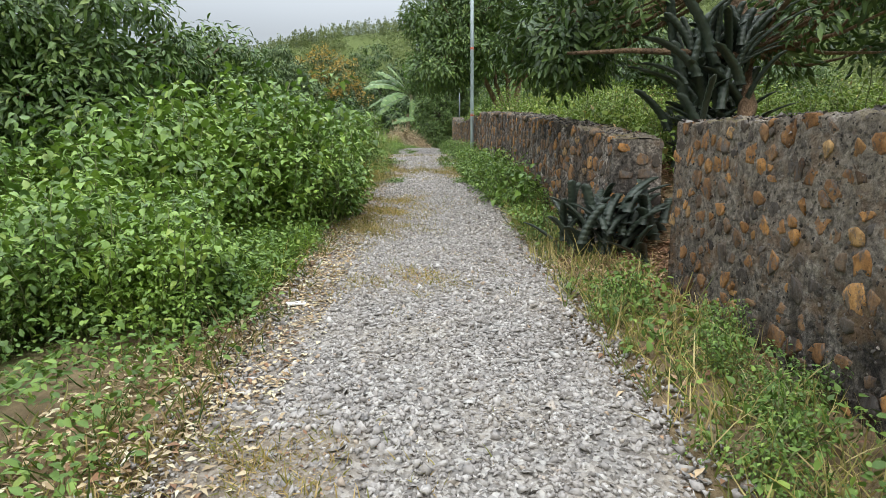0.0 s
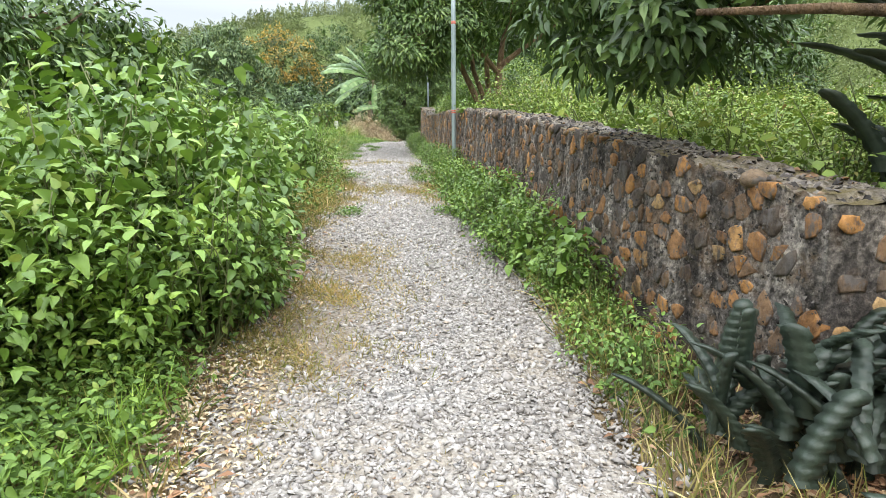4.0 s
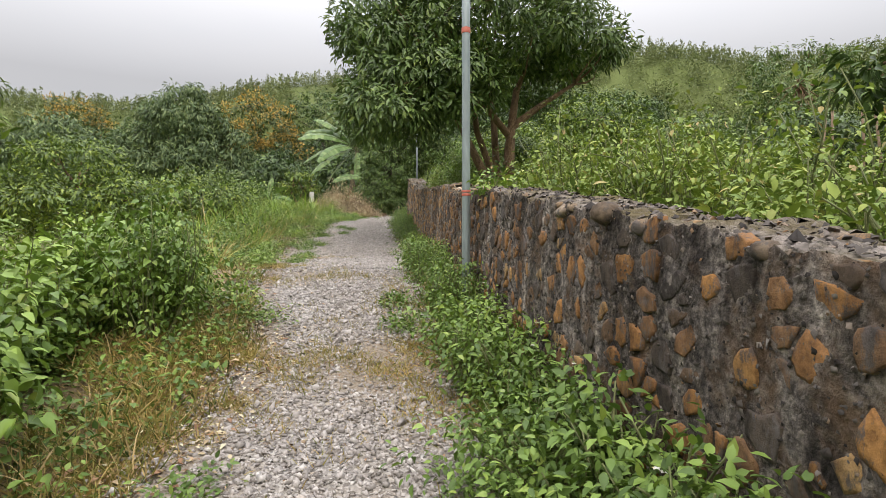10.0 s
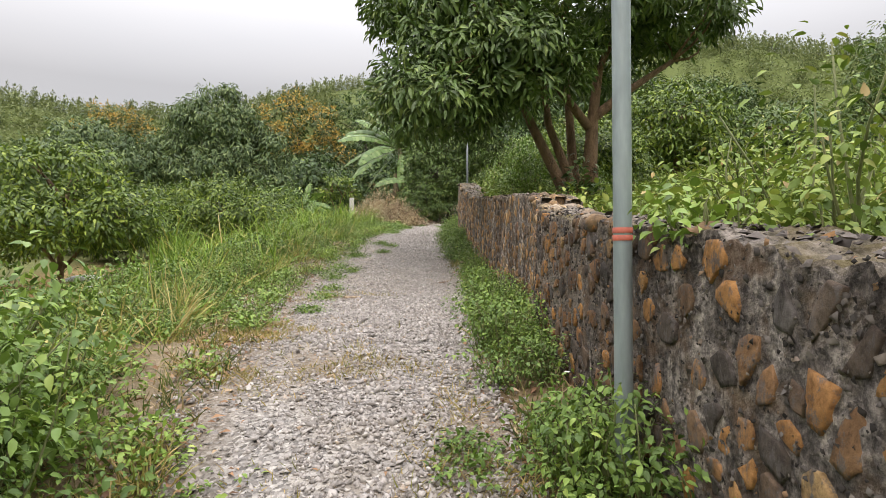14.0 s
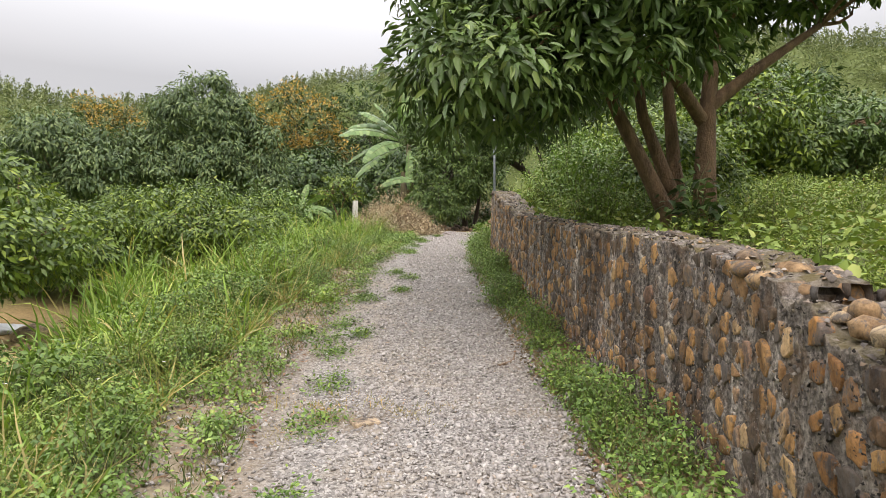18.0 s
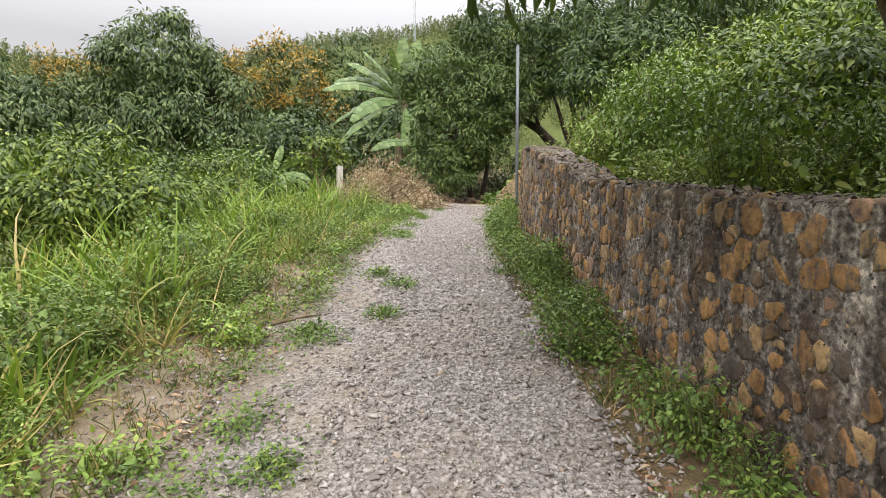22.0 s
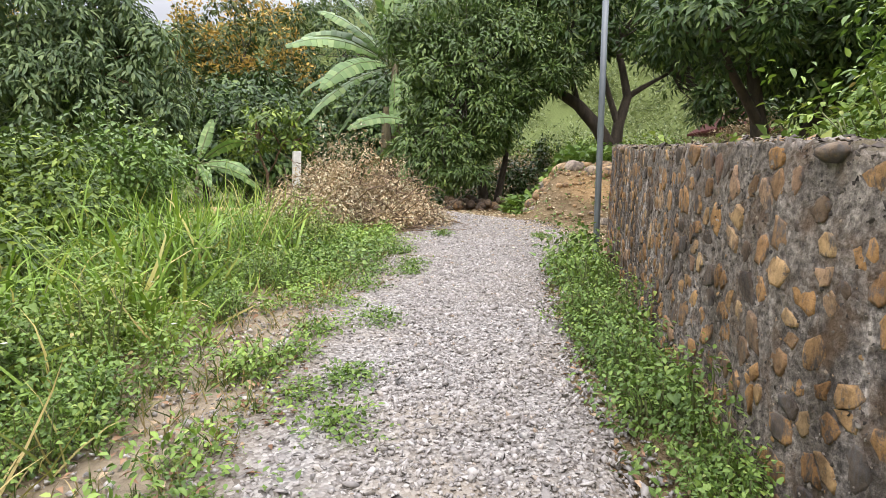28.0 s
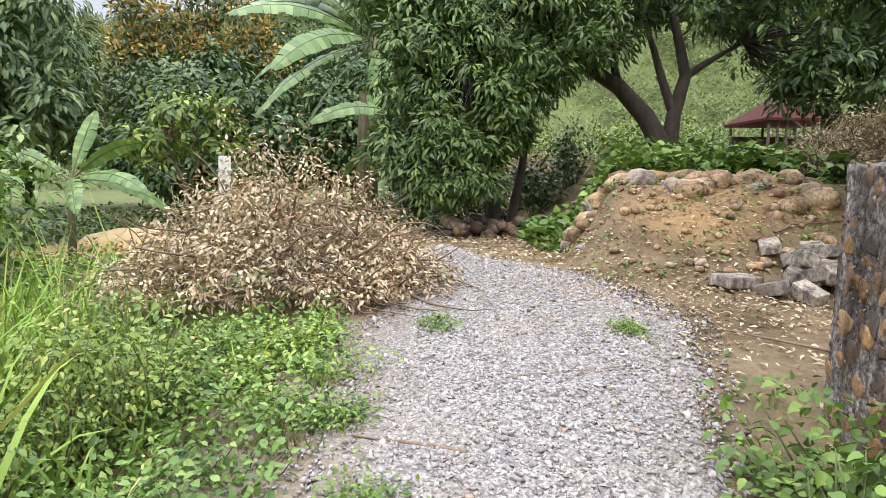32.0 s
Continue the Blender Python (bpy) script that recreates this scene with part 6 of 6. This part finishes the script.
pts = np.concatenate(pts)
blades("dry_grass_patch", "flattened brown and yellow grass patches on the track", pts, RS.uniform(0.05, 0.12, len(pts)), 0.007, M_FADED, 305, 1.25, tuft=9)
litter_spots = np.repeat(pts[::3], 2, 0) + RS.normal(0, 0.12, (len(pts[::3]) * 2, 2))
# low weeds creeping over the track's edge and between the wheel lines
SPOTS = [(-0.39, 10.57, 0.22), (0.86, 10.58, 0.2), (0.67, 13.45, 0.16), (0.67, 12.86, 0.16), (-0.78, 22.85, 0.26), (-0.84, 20.33, 0.2), (-0.72, 19.4, 0.2), (-0.7, 22.9, 0.24), (-0.88, 24.1, 0.25), (-0.21, 23.4, 0.12), (-0.09, 27.35, 0.2), (0.02, 29.0, 0.2), (-0.38, 28.8, 0.2), (-0.48, 28.3, 0.2), (-0.85, 25.2, 0.3), (-0.75, 26.2, 0.3), (-0.3, 24.9, 0.14), (-0.05, 24.4, 0.14), (-0.2, 30.2, 0.22), (-0.5, 30.6, 0.3), (-0.9, 21.5, 0.22), (-0.6, 21.0, 0.14), (0.3, 31.4, 0.16), (0.15, 32.2, 0.2), (-0.1, 27.9, 0.15), (-0.65, 17.2, 0.18), (2.3, 33.6, 0.14), (-0.5, 13.1, 0.25), (-1.0, 20.8, 0.3), (-1.05, 22.2, 0.3), (-1.0, 23.6, 0.35), (-0.8, 24.8, 0.35), (-0.6, 26.8, 0.3), (-0.4, 27.6, 0.3), (-0.35, 29.6, 0.3), (-0.7, 18.4, 0.25), (-0.1, 31.0, 0.3), (0.25, 30.9, 0.15), (0.75, 33.8, 0.15)]
pts = np.concatenate([np.stack([RS.normal(x, r * 0.42, 44), RS.normal(y, r * 0.6, 44)], -1) for x, y, r in SPOTS])
lowgrowth("track_weeds", "small green weeds growing through the gravel", pts, 0.09, 0.036, 0.55, M_WEED, 306, 11)
cl = band(RS, 330, (LY, LY), np.array(LX) - 2.8, np.array(LX) + 0.05, 13.5, 33.6)
xy = np.repeat(cl, 13, 0) + RS.normal(0, 0.085, (len(cl) * 13, 2))
lowgrowth("verge_weeds", "low leafy weeds on the verge", xy, RS.uniform(0.04, 0.3, len(xy)) * np.repeat(RS.uniform(0.5, 1.2, len(cl)), 13), 0.045, 0.5, M_SHRUB_LIGHT, 307, 14)
xy = np.concatenate([band(RS, 1500, (LY, LY), np.array(LX) - 1.3, np.array(LX) - 0.12, -1.5, 13.6), band(RS, 1500, (LY, LY), np.array(LX) - 1.5, np.array(LX) - 0.25, 3.7, 6.6)])
lowgrowth("thicket_foot_weeds", "low weeds at the foot of the shrubs", xy, RS.uniform(0.05, 0.3, len(xy)), 0.055, 0.55, M_WEED, 308, 9)
xy = np.concatenate([band(RS, 260, (RY, WY), np.array(RX) + 0.1, np.array(WX) - 0.05, -2.0, 4.3), band(RS, 1100, (RY, WY), np.array(RX), np.array(WX) - 0.05, 5.6, 32.4)])
xy = xy[(xy[:, 1] < 14) | (wave(xy[:, 0] * 1.5 + 2, xy[:, 1] * 2.2, 1.0) > 0.1)]
lowgrowth("wall_foot_weeds", "low leafy weeds at the foot of the wall", xy, RS.uniform(0.05, 0.22, len(xy)), 0.055, 0.6, M_WEED, 309, 9)
xy = band(RS, 9000, (WY, WY), np.array(WX) + 0.4, np.array(WX) + 9.0, 5.5, 31.8)
lowgrowth("field_cover", "tangled green growth covering the field", xy, RS.uniform(0.15, 0.6, len(xy)), 0.10, 0.55, M_FIELD, 310, 6)
xy = np.stack([RS.uniform(4.6, 11.0, 1500), RS.uniform(-5, 6, 1500)], -1)
lowgrowth("side_cover", "rough green growth behind the first wall", xy, RS.uniform(0.1, 0.5, 1500), 0.10, 0.55, M_FIELD, 333, 6)
xy = np.stack([RS.uniform(-16, -3.0, 7000), RS.uniform(2, 46, 7000)], -1)
keep = np.hypot((xy[:, 0] + 6.5) / 3.6, (xy[:, 1] - 21.5) / 6.0) > 0.95
keep &= np.hypot((xy[:, 0] + 6.0) / 3.0, (xy[:, 1] - 43) / 5.0) > 0.9
lowgrowth("meadow_cover", "green weeds covering the lower field", xy[keep], RS.uniform(0.1, 0.5, keep.sum()), 0.11, 0.5, M_SHRUB, 311, 6)
xy = np.stack([RS.uniform(-7.0, -2.6, 1600), RS.uniform(32.5, 39.5, 1600)], -1)
lowgrowth("clearing_cover", "knee-high weeds on the open ground by the brush", xy, RS.uniform(0.1, 0.5, len(xy)), 0.09, 0.55, M_SHRUB_LIGHT, 315, 8)
xy = np.stack([RS.normal(-2.5, 0.5, 170), RS.normal(32.6, 0.9, 170)], -1)
blades("grass_clump", "clump of tall bright grass in the weeds", xy, RS.uniform(0.6, 1.5, len(xy)), 0.018, M_GRASS, 316, 0.3, tuft=6)
xy = np.stack([RS.uniform(-4.2, 0.0, 1500), RS.uniform(30.8, 34.2, 1500)], -1)
xy = xy[xy[:, 0] < np.interp(xy[:, 1], LY, LX) - 0.1]
lowgrowth("clearing_weeds", "low green weeds in front of the brush", xy, RS.uniform(0.05, 0.25, len(xy)), 0.06, 0.6, M_SHRUB, 313, 9)
xy = np.stack([RS.uniform(2.6, 6.5, 260), RS.uniform(35.2, 38.0, 260)], -1)
lowgrowth("bank_weeds", "small weeds on the earth bank", xy, 0.08, 0.07, 0.5, M_SHRUB, 314, 5)
# dark growth added to stand in for the shade beneath the orchard
xy = np.stack([RS.uniform(-12, 1.5, 1500), RS.uniform(41.0, 52, 1500)], -1)
xy = xy[np.hypot((xy[:, 0] + 5.6) / 2.2, (xy[:, 1] - 43) / 2.0) > 1]
lowgrowth("orchard_undergrowth", "added dark weeds standing in for shade under the orchard trees", xy, RS.uniform(0.2, 0.9, len(xy)), 0.16, 0.5, M_DARK, 318, 8)
# small white flowers over the weeds
fl = np.concatenate([band(RS, 16, (RY, WY), np.array(RX) + 0.1, np.array(WX) - 0.1, 8.5, 14.0), band(RS, 110, (LY, LY), np.array(LX) - 2.5, np.array(LX) - 0.3, 14, 33), band(RS, 260, (WY, WY), np.array(WX) + 0.5, np.array(WX) + 5.0, 7, 31)])
fl = np.repeat(fl, 5, 0)
az = np.tile(np.arange(5) * 1.257, len(fl) // 5)
hz_ = np.repeat(RS.uniform(0.35, 0.6, len(fl) // 5), 5)
fp = np.stack([fl[:, 0], fl[:, 1], land(fl[:, 0], fl[:, 1]) + hz_], -1)
fd = np.stack([np.cos(az), np.sin(az), 0 * az + 0.2], -1)
tagged(piece("white_flowers", mesh_np("white_flowers", *strew(LEAF, fp, fd, np.array([0, 0, 1.0]) + 0 * fp, np.full(len(fp), 0.016), 0.011, RS)), M_PETAL), "small white daisy flowers over the weeds", "flowers", kind="stuff")
build_shrub("pole_weed", "broad-leaved green weed at the foot of the pole", 0.6, 0.42, 520, 0.07, 0.7, M_WEED, 291, HEART, (2.05, 30.75, float(land(2.05, 30.75))), stems=12, category="weed")
build_shrub("pole_weed", "bright weed with pale green leaves by the wall's end", 0.42, 0.3, 300, 0.075, 0.6, M_SHRUB, 292, HEART, (1.95, 30.2, float(land(1.95, 30.2))), stems=12, category="weed")
build_shrub("pole_weed", "broad-leaved green weed at the foot of the pole", 0.5, 0.4, 420, 0.06, 0.7, M_WEED, 293, HEART, (2.3, 31.4, float(land(2.3, 31.4))), stems=12, category="weed")
build_shrub("broadleaf_weed", "thigh-high weed with broad round leaves by the wall", 0.72, 0.3, 260, 0.095, 0.8, M_SHRUB, 294, HEART, (1.36, 7.5, float(land(1.36, 7.5))), stems=9, category="weed")
build_shrub("broadleaf_weed", "knee-high weed with broad round leaves by the wall", 0.45, 0.25, 160, 0.1, 0.8, M_SHRUB, 295, HEART, (1.3, 8.1, float(land(1.3, 8.1))), stems=7, category="weed")
for n_, (x, y, h) in enumerate(((5.6, 51.0, 2.0), (7.2, 53.5, 2.4), (8.6, 50.5, 1.9), (10.2, 54.0, 2.5), (11.6, 51.5, 2.0), (6.6, 57.0, 3.0), (9.6, 58.5, 3.2), (13.0, 56.0, 2.6))):
    build_shrub("field_bush", "round yellow-green bush on the open slope", h, h * 0.6, 1500, 0.17, 0.5, M_LYCHEE, 340 + n_, LEAF, (x, y, float(land(x, y))), "bushes on the slope", stems=18)
# added dark shrubs: they give the shaded hollow under the trees its darkness
for n_, (x, y, h) in enumerate(((1.6, 42.6, 1.8), (2.6, 43.2, 2.0), (3.6, 42.8, 1.7), (4.6, 43.6, 1.5), (0.7, 43.4, 1.8))):
    build_shrub("under_shrub", "added dark shrub standing in for the shaded hollow under the trees", h, 0.8, 900, 0.15, 0.5, M_DARK, 350 + n_, LEAF, (x, y, float(land(x, y))), "shrubs under the trees", stems=14)
build_shrub("wall_vine", "small leafy vine growing over the wall beside the pole", 0.32, 0.2, 240, 0.055, 0.8, M_SHRUB_LIGHT, 296, HEART, (1.52, 13.0, float(np.interp(13.0, TY, TZ)) - 0.12), stems=8, category="vine")
# climbers over the bank past the wall
xy = np.stack([RS.uniform(2.6, 9.0, 1500), RS.uniform(37.6, 40.0, 1500)], -1)
lowgrowth("creeper", "broad-leaved creeper over the bank", xy, RS.uniform(0.1, 0.45, 1500), 0.16, 0.95, M_SHRUB, 312, 5, HEART, "creeper")
# fallen leaves: thick under the tree in the gap, thin elsewhere
def litter(name, label, xy, size, seed, material=M_LITTER, lift=0.02):
    rng = np.random.default_rng(seed)
    n = len(xy)
    pos = np.stack([xy[:, 0], xy[:, 1], land(xy[:, 0], xy[:, 1]) + lift + 0.02 * rng.random(n)], -1)
    th = rng.random(n) * 2 * np.pi
    along = np.stack([np.cos(th), np.sin(th), rng.normal(0, 0.2, n)], -1)
    up = np.stack([rng.normal(0, 0.3, n), rng.normal(0, 0.3, n), np.ones(n)], -1)
    ln = size * rng.uniform(0.6, 1.3, n)
    tagged(piece(name, mesh_np(name, *strew(SCALE, pos, along, up, ln, ln * 0.42, rng)), material), label, "fallen leaves", kind="stuff")


g = np.stack([RS.uniform(1.15, 4.2, 5200), RS.normal(4.6, 0.75, 5200)], -1)
litter("leaf_litter", "red-brown fallen leaves under the tree", g[g[:, 0] > 1.1 + 0.25 * np.abs(g[:, 1] - 4.6)], 0.055, 320)
g2 = np.stack([RS.uniform(1.5, 4.8, 20000), RS.uniform(4.0, 6.6, 20000)], -1)
litter("slope_litter", "red-brown fallen leaves on the slope in the gap", g2, 0.055, 325)
litter("edge_litter", "dry brown leaves strewn at the track's edge", np.concatenate([band(RS, 2400, (LY, LY), np.array(LX) - 0.2, np.array(LX) + 0.4, 0.3, 13.0), band(RS, 5200, (LY, LY), np.array(LX) - 0.7, np.array(LX) + 0.3, 0.0, 6.8)]), 0.045, 326, M_DEAD)
litter("patch_litter", "brown leaf crumbs on the worn patches", litter_spots, 0.03, 327)
litter("verge_litter", "scattered dry brown leaves along the verge", band(RS, 2600, (LY, LY), np.array(LX) - 0.5, np.array(LX) + 0.25, -2.0, 30.0), 0.06, 321)
litter("wall_foot_litter", "scattered dry leaves by the wall", band(RS, 1900, (RY, WY), np.array(RX) - 0.1, np.array(WX) - 0.05, -2.0, 31.0), 0.06, 322)
litter("bank_litter", "withered leaves below the bank", np.stack([RS.normal(3.6, 1.1, 3400), RS.normal(34.9, 1.2, 3400)], -1), 0.065, 323, M_DEAD)
litter("far_litter", "withered leaves at the end of the track", np.stack([RS.uniform(-0.5, 3.0, 1500), RS.uniform(36.4, 41.0, 1500)], -1), 0.09, 324, M_DEAD)

# ---------------------------------------------------------------- brush pile
def build_brush(cx, cy, rx, ry, h, seed, label):
    rng = np.random.default_rng(seed)
    g0 = float(land(cx, cy))
    th = thing("brush_pile", label, "brush pile", at=(cx, cy, g0))
    tw, lumps = [], []
    for _ in range(300):
        a, q = rng.random() * 2 * np.pi, rng.random() ** 0.5
        p0 = np.array([rx * q * np.cos(a), ry * q * np.sin(a), h * (1 - q * q) * rng.uniform(0.1, 0.9)])
        d = unit(np.array([np.cos(a + rng.normal(0, 1)), np.sin(a + rng.normal(0, 1)), rng.normal(0.15, 0.45)]))
        p1 = p0 + d * rng.uniform(0.4, 1.2) * 0.85
        p1[2] = max(p1[2], 0.03)
        tw.append(tube(bent(p0, p1, rng, 5, 0.1), np.linspace(rng.uniform(0.006, 0.016), 0.003, 5), 5))
    tagged(piece("twig_tangle", mesh_np("twig_tangle", *joined(tw), True), M_TWIG, th), kind="stuff")
    a, q = rng.random(880) * 2 * np.pi, rng.random(880) ** 0.5
    lumps = np.stack([rx * q * np.cos(a), ry * q * np.sin(a), h * (1 - q ** 1.6) * rng.uniform(0.35, 1.0, 880) * (1 + 0.28 * np.sin(3 * a + 1.0) + 0.2 * np.sin(7 * a)) + 0.06], -1)
    lumps[:, :2] += rng.normal(0, 0.14, (880, 2))
    tagged(piece("withered_foliage", mesh_np("withered_foliage", *foliage(rng, lumps, 30, 0.17, 0.068, 0.42, LEAF, 0.5)), M_DEAD, th, "curled pale brown leaves"), kind="stuff")


build_brush(-0.8, 35.4, 1.7, 1.3, 1.28, 401, "heap of cut branches with withered brown leaves")
build_brush(8.4, 38.5, 1.8, 0.9, 1.0, 402, "heap of dry brush on the bank")
build_brush(4.6, 45.5, 2.6, 1.2, 1.0, 403, "heap of dry brush under the trees")

# ---------------------------------------------------------------- cactus, fern, small things
def build_cactus(label, at, pads, seed, lean_=(0.3, 1.1), long_=(0.35, 0.75), wide=0.055, rise=0.0, spread=0.14):
    rng = np.random.default_rng(seed)
    th = thing("cactus", label, "cactus", at=at)
    for n in range(pads):
        az, lean, ln = rng.random() * 2 * np.pi, rng.uniform(*lean_), rng.uniform(*long_)
        k = 25
        t = np.linspace(0, 1, k)
        d = np.array([np.cos(az), np.sin(az), 0])
        up_ = rise * rng.random()
        p = np.array([rng.normal(0, spread), rng.normal(0, spread), up_]) + d * (lean * ln * t ** 1.4)[:, None] * 0.8 + np.array([0, 0, 1.0]) * (ln * (t - 0.25 * lean * t ** 2))[:, None]
        side = np.array([-np.sin(az + 0.8), np.cos(az + 0.8), 0])
        thick = np.cross(side, (0, 0, 1.0))
        v, f = [], []
        for i in range(k):
            w = wide * (1.0, 0.92, 0.8)[i % 3] * (1 if i < k - 1 else 0.3)
            v += [p[i] - side * w, p[i] + thick * 0.016, p[i] + side * w, p[i] - thick * w * 0.8]
        for i in range(k - 1):
            for j in range(4):
                q = (j + 1) % 4
                f.append((4 * i + j, 4 * i + q, 4 * i + 4 + q, 4 * i + 4 + j))
        f.append((4 * k - 4, 4 * k - 3, 4 * k - 2, 4 * k - 1))
        piece("arm", mesh_np("arm", v, f), M_CACTUS_SHADED, th)


build_cactus("dark spiny cactus with flat toothed arms", (1.75, 5.4, float(land(1.75, 5.4)) - 0.05), 70, 501, (0.2, 1.7), (0.26, 0.46), 0.055, 0.5, 0.2)
build_cactus("tall dark cactus beside the tree", (2.98, 5.85, float(land(2.98, 5.85)) - 0.05), 150, 502, (0.25, 1.4), (0.32, 0.6), 0.055, 1.35, 0.2)
bpy.context.view_layer.update()


def build_fern(label, at, seed, size=0.5):
    rng = np.random.default_rng(seed)
    th = thing("fern", label, "fern", "ferns", at=at)
    for n in range(8):
        az = n * 0.785 + rng.normal(0, 0.2)
        t = np.linspace(0, 1, 16)
        d = np.array([np.cos(az), np.sin(az), 0])
        p = d * (size * t)[:, None] + np.array([0, 0, 1.0]) * (size * (1.1 * t - 0.95 * t * t))[:, None]
        side = np.array([-np.sin(az), np.cos(az), 0])
        k = np.arange(2, 16)
        w = size * 0.26 * (1 - t[k]) ** 0.7 + 0.01
        pos = np.concatenate([p[k], p[k]])
        al = np.concatenate([np.tile(side + 0.35 * d, (14, 1)), np.tile(-side + 0.35 * d, (14, 1))])
        piece("frond", mesh_np("frond", *strew(LEAF, pos, al, np.array([0, 0, 1.0]) + 0 * pos, np.concatenate([w, w]), 0.035, rng)), M_FERN, th)


build_fern("bright green fern at the foot of the wall", (1.3, 8.85, float(land(1.3, 8.85)) + 0.1), 1, 0.42)
build_fern("bright green fern at the foot of the wall", (1.28, 9.0, float(land(1.28, 9.0)) + 0.02), 2, 0.3)
flat = box("paper_scrap", (0.13, 0.08, 0.012), M_PAPER, None, "", 0.004)
flat.matrix_basis = pose(-0.82, 4.0, float(land(-0.82, 4.0)) + 0.03, 3, 2, 25)
tagged(flat, "scrap of white paper lying on the gravel", "paper scrap")
slab = box("flat_stone", (0.2, 0.14, 0.05), M_LOOSE, None, "", 0.015)
slab.matrix_basis = pose(-0.35, 18.45, float(land(-0.35, 18.45)) + 0.03, 3, 2, 25)
tagged(slab, "flat pale stone on the gravel", "stone")
for n, (x, y, a, ln) in enumerate(((1.6, 32.8, 10, 0.9), (0.5, 31.9, 160, 0.6), (3.4, 33.4, 140, 0.8), (0.0, 30.3, 70, 0.5), (5.3, 35.6, 15, 1.3), (0.95, 20.1, 60, 0.5), (-0.9, 23.3, 35, 0.5))):
    rng = np.random.default_rng(600 + n)
    c, s = math.cos(radians(a)), math.sin(radians(a))
    p = bent((-ln / 2 * c, -ln / 2 * s, 0.02), (ln / 2 * c, ln / 2 * s, 0.03), rng, 7, 0.08)
    p[:, 2] = land(x + p[:, 0], y + p[:, 1]) - float(land(x, y)) + 0.03
    ob = piece("twig", mesh_np("twig", *tube(p, np.linspace(0.014, 0.006, 7), 6), True), M_TWIG)
    ob.location = (x, y, float(land(x, y)))
    tagged(ob, "fallen dry twig on the gravel", "twig", "twigs")
for n, (x, y, h) in enumerate(((7.9, 17.0, 1.1), (8.35, 17.3, 1.3), (8.6, 16.9, 1.5), (9.1, 17.1, 1.3))):
    g0 = float(land(x, y))
    ob = piece("stake", mesh_np("stake", *tube([(0, 0, -0.1), (0.05, 0, h * 0.6), (0.12 - 0.06 * n, 0, h + 0.3)], (0.028, 0.02), 7), True), M_TWIG)
    ob.location = (x, y, g0)
    tagged(ob, "pale bare stake standing in the weeds", "stake", "stakes in the field")
# plastic sheet on the orange soil, sand heap by the young tree
def heap(name, label, category, at, size, material, seed):
    bm = bmesh.new()
    bmesh.ops.create_uvsphere(bm, u_segments=28, v_segments=14, radius=0.5)
    for vert in bm.verts:
        vert.co += vert.co.normalized() * 0.08 * noise.noise(vert.co * 5 + Vector((seed, 0, 0)))
        vert.co = Vector((vert.co.x * size[0], vert.co.y * size[1], max(vert.co.z, -0.1) * size[2]))
    me = bpy.data.meshes.new(name)
    bm.to_mesh(me)
    bm.free()
    for q in me.polygons:
        q.use_smooth = True
    ob = piece(name, me, material)
    ob.location = at
    tagged(ob, label, category)


heap("sand_mound", "low mound of yellow sand", "sand mound", (-5.4, 43.0, float(land(-5.4, 43.0))), (3.2, 1.8, 0.9), M_SAND, 3)
heap("plastic_sheet", "crumpled pale plastic sheet on the soil", "plastic sheet", (-6.1, 23.1, float(land(-6.1, 23.1))), (0.95, 0.5, 0.22), M_PLASTIC, 7)
heap("earth_heap", "small heap of orange earth", "earth heap", (-5.2, 21.5, float(land(-5.2, 21.5))), (1.0, 0.8, 0.45), M_SAND, 9)

# ---------------------------------------------------------------- woods on the hills
def build_woods():
    rng = np.random.default_rng(900)
    n = 9000
    a = rng.uniform(-1.35, 1.35, n)
    r = 62 + 95 * rng.random(n) ** 0.75
    x, y = r * np.sin(a), 30 + r * np.cos(a)
    c = np.stack([x, y, land(x, y) + 0.9], -1)
    size = rng.uniform(1.2, 2.4, n)
    per = 60
    d = unit(rng.normal(0, 1, (n * per, 3)) * np.array([1, 1, 1.1]))
    s = np.repeat(size, per)
    pos = np.repeat(c, per, 0) + d * (s * rng.random(n * per) ** 0.5)[:, None] * np.array([0.8, 0.8, 1.25])
    ln = s * rng.uniform(0.16, 0.3, n * per)
    v, f = strew(CHIP, pos, d + np.array([0, 0, -0.1]), np.array([0, 0, 0.3]) + d, ln, ln * 0.6, rng)
    tagged(piece("hill_woods", mesh_np("hill_woods", v, f), M_HILL_HAZED), "young green woods covering the hills, leaf colour paled for haze", "woods", kind="stuff")
    # slim tall trees along the ridge
    m = 1000
    a = rng.uniform(-1.3, 1.3, m)
    r = rng.uniform(132, 150, m)
    x, y = r * np.sin(a), 30 + r * np.cos(a)
    h = rng.uniform(0.8, 3.2, m)
    per = 100
    t = rng.random((m, per))
    base = np.stack([x, y, land(x, y)], -1)
    pos = base[:, None] + np.stack([rng.normal(0, 0.55, (m, per)) * (1.15 - t), rng.normal(0, 0.55, (m, per)) * (1.15 - t), t * (h[:, None] + 1.5)], -1)
    pos = pos.reshape(-1, 3)
    d = unit(rng.normal(0, 1, pos.shape) + np.array([0, 0, 0.3]))
    ln = rng.uniform(0.3, 0.6, len(pos))
    tagged(piece("ridge_trees", mesh_np("ridge_trees", *strew(CHIP, pos, d, np.array([0, 0, 1.0]) + 0.5 * d, ln, ln * 0.5, rng)), M_HILL_HAZED), "slim trees standing along the ridge", "woods", kind="stuff")


build_woods()
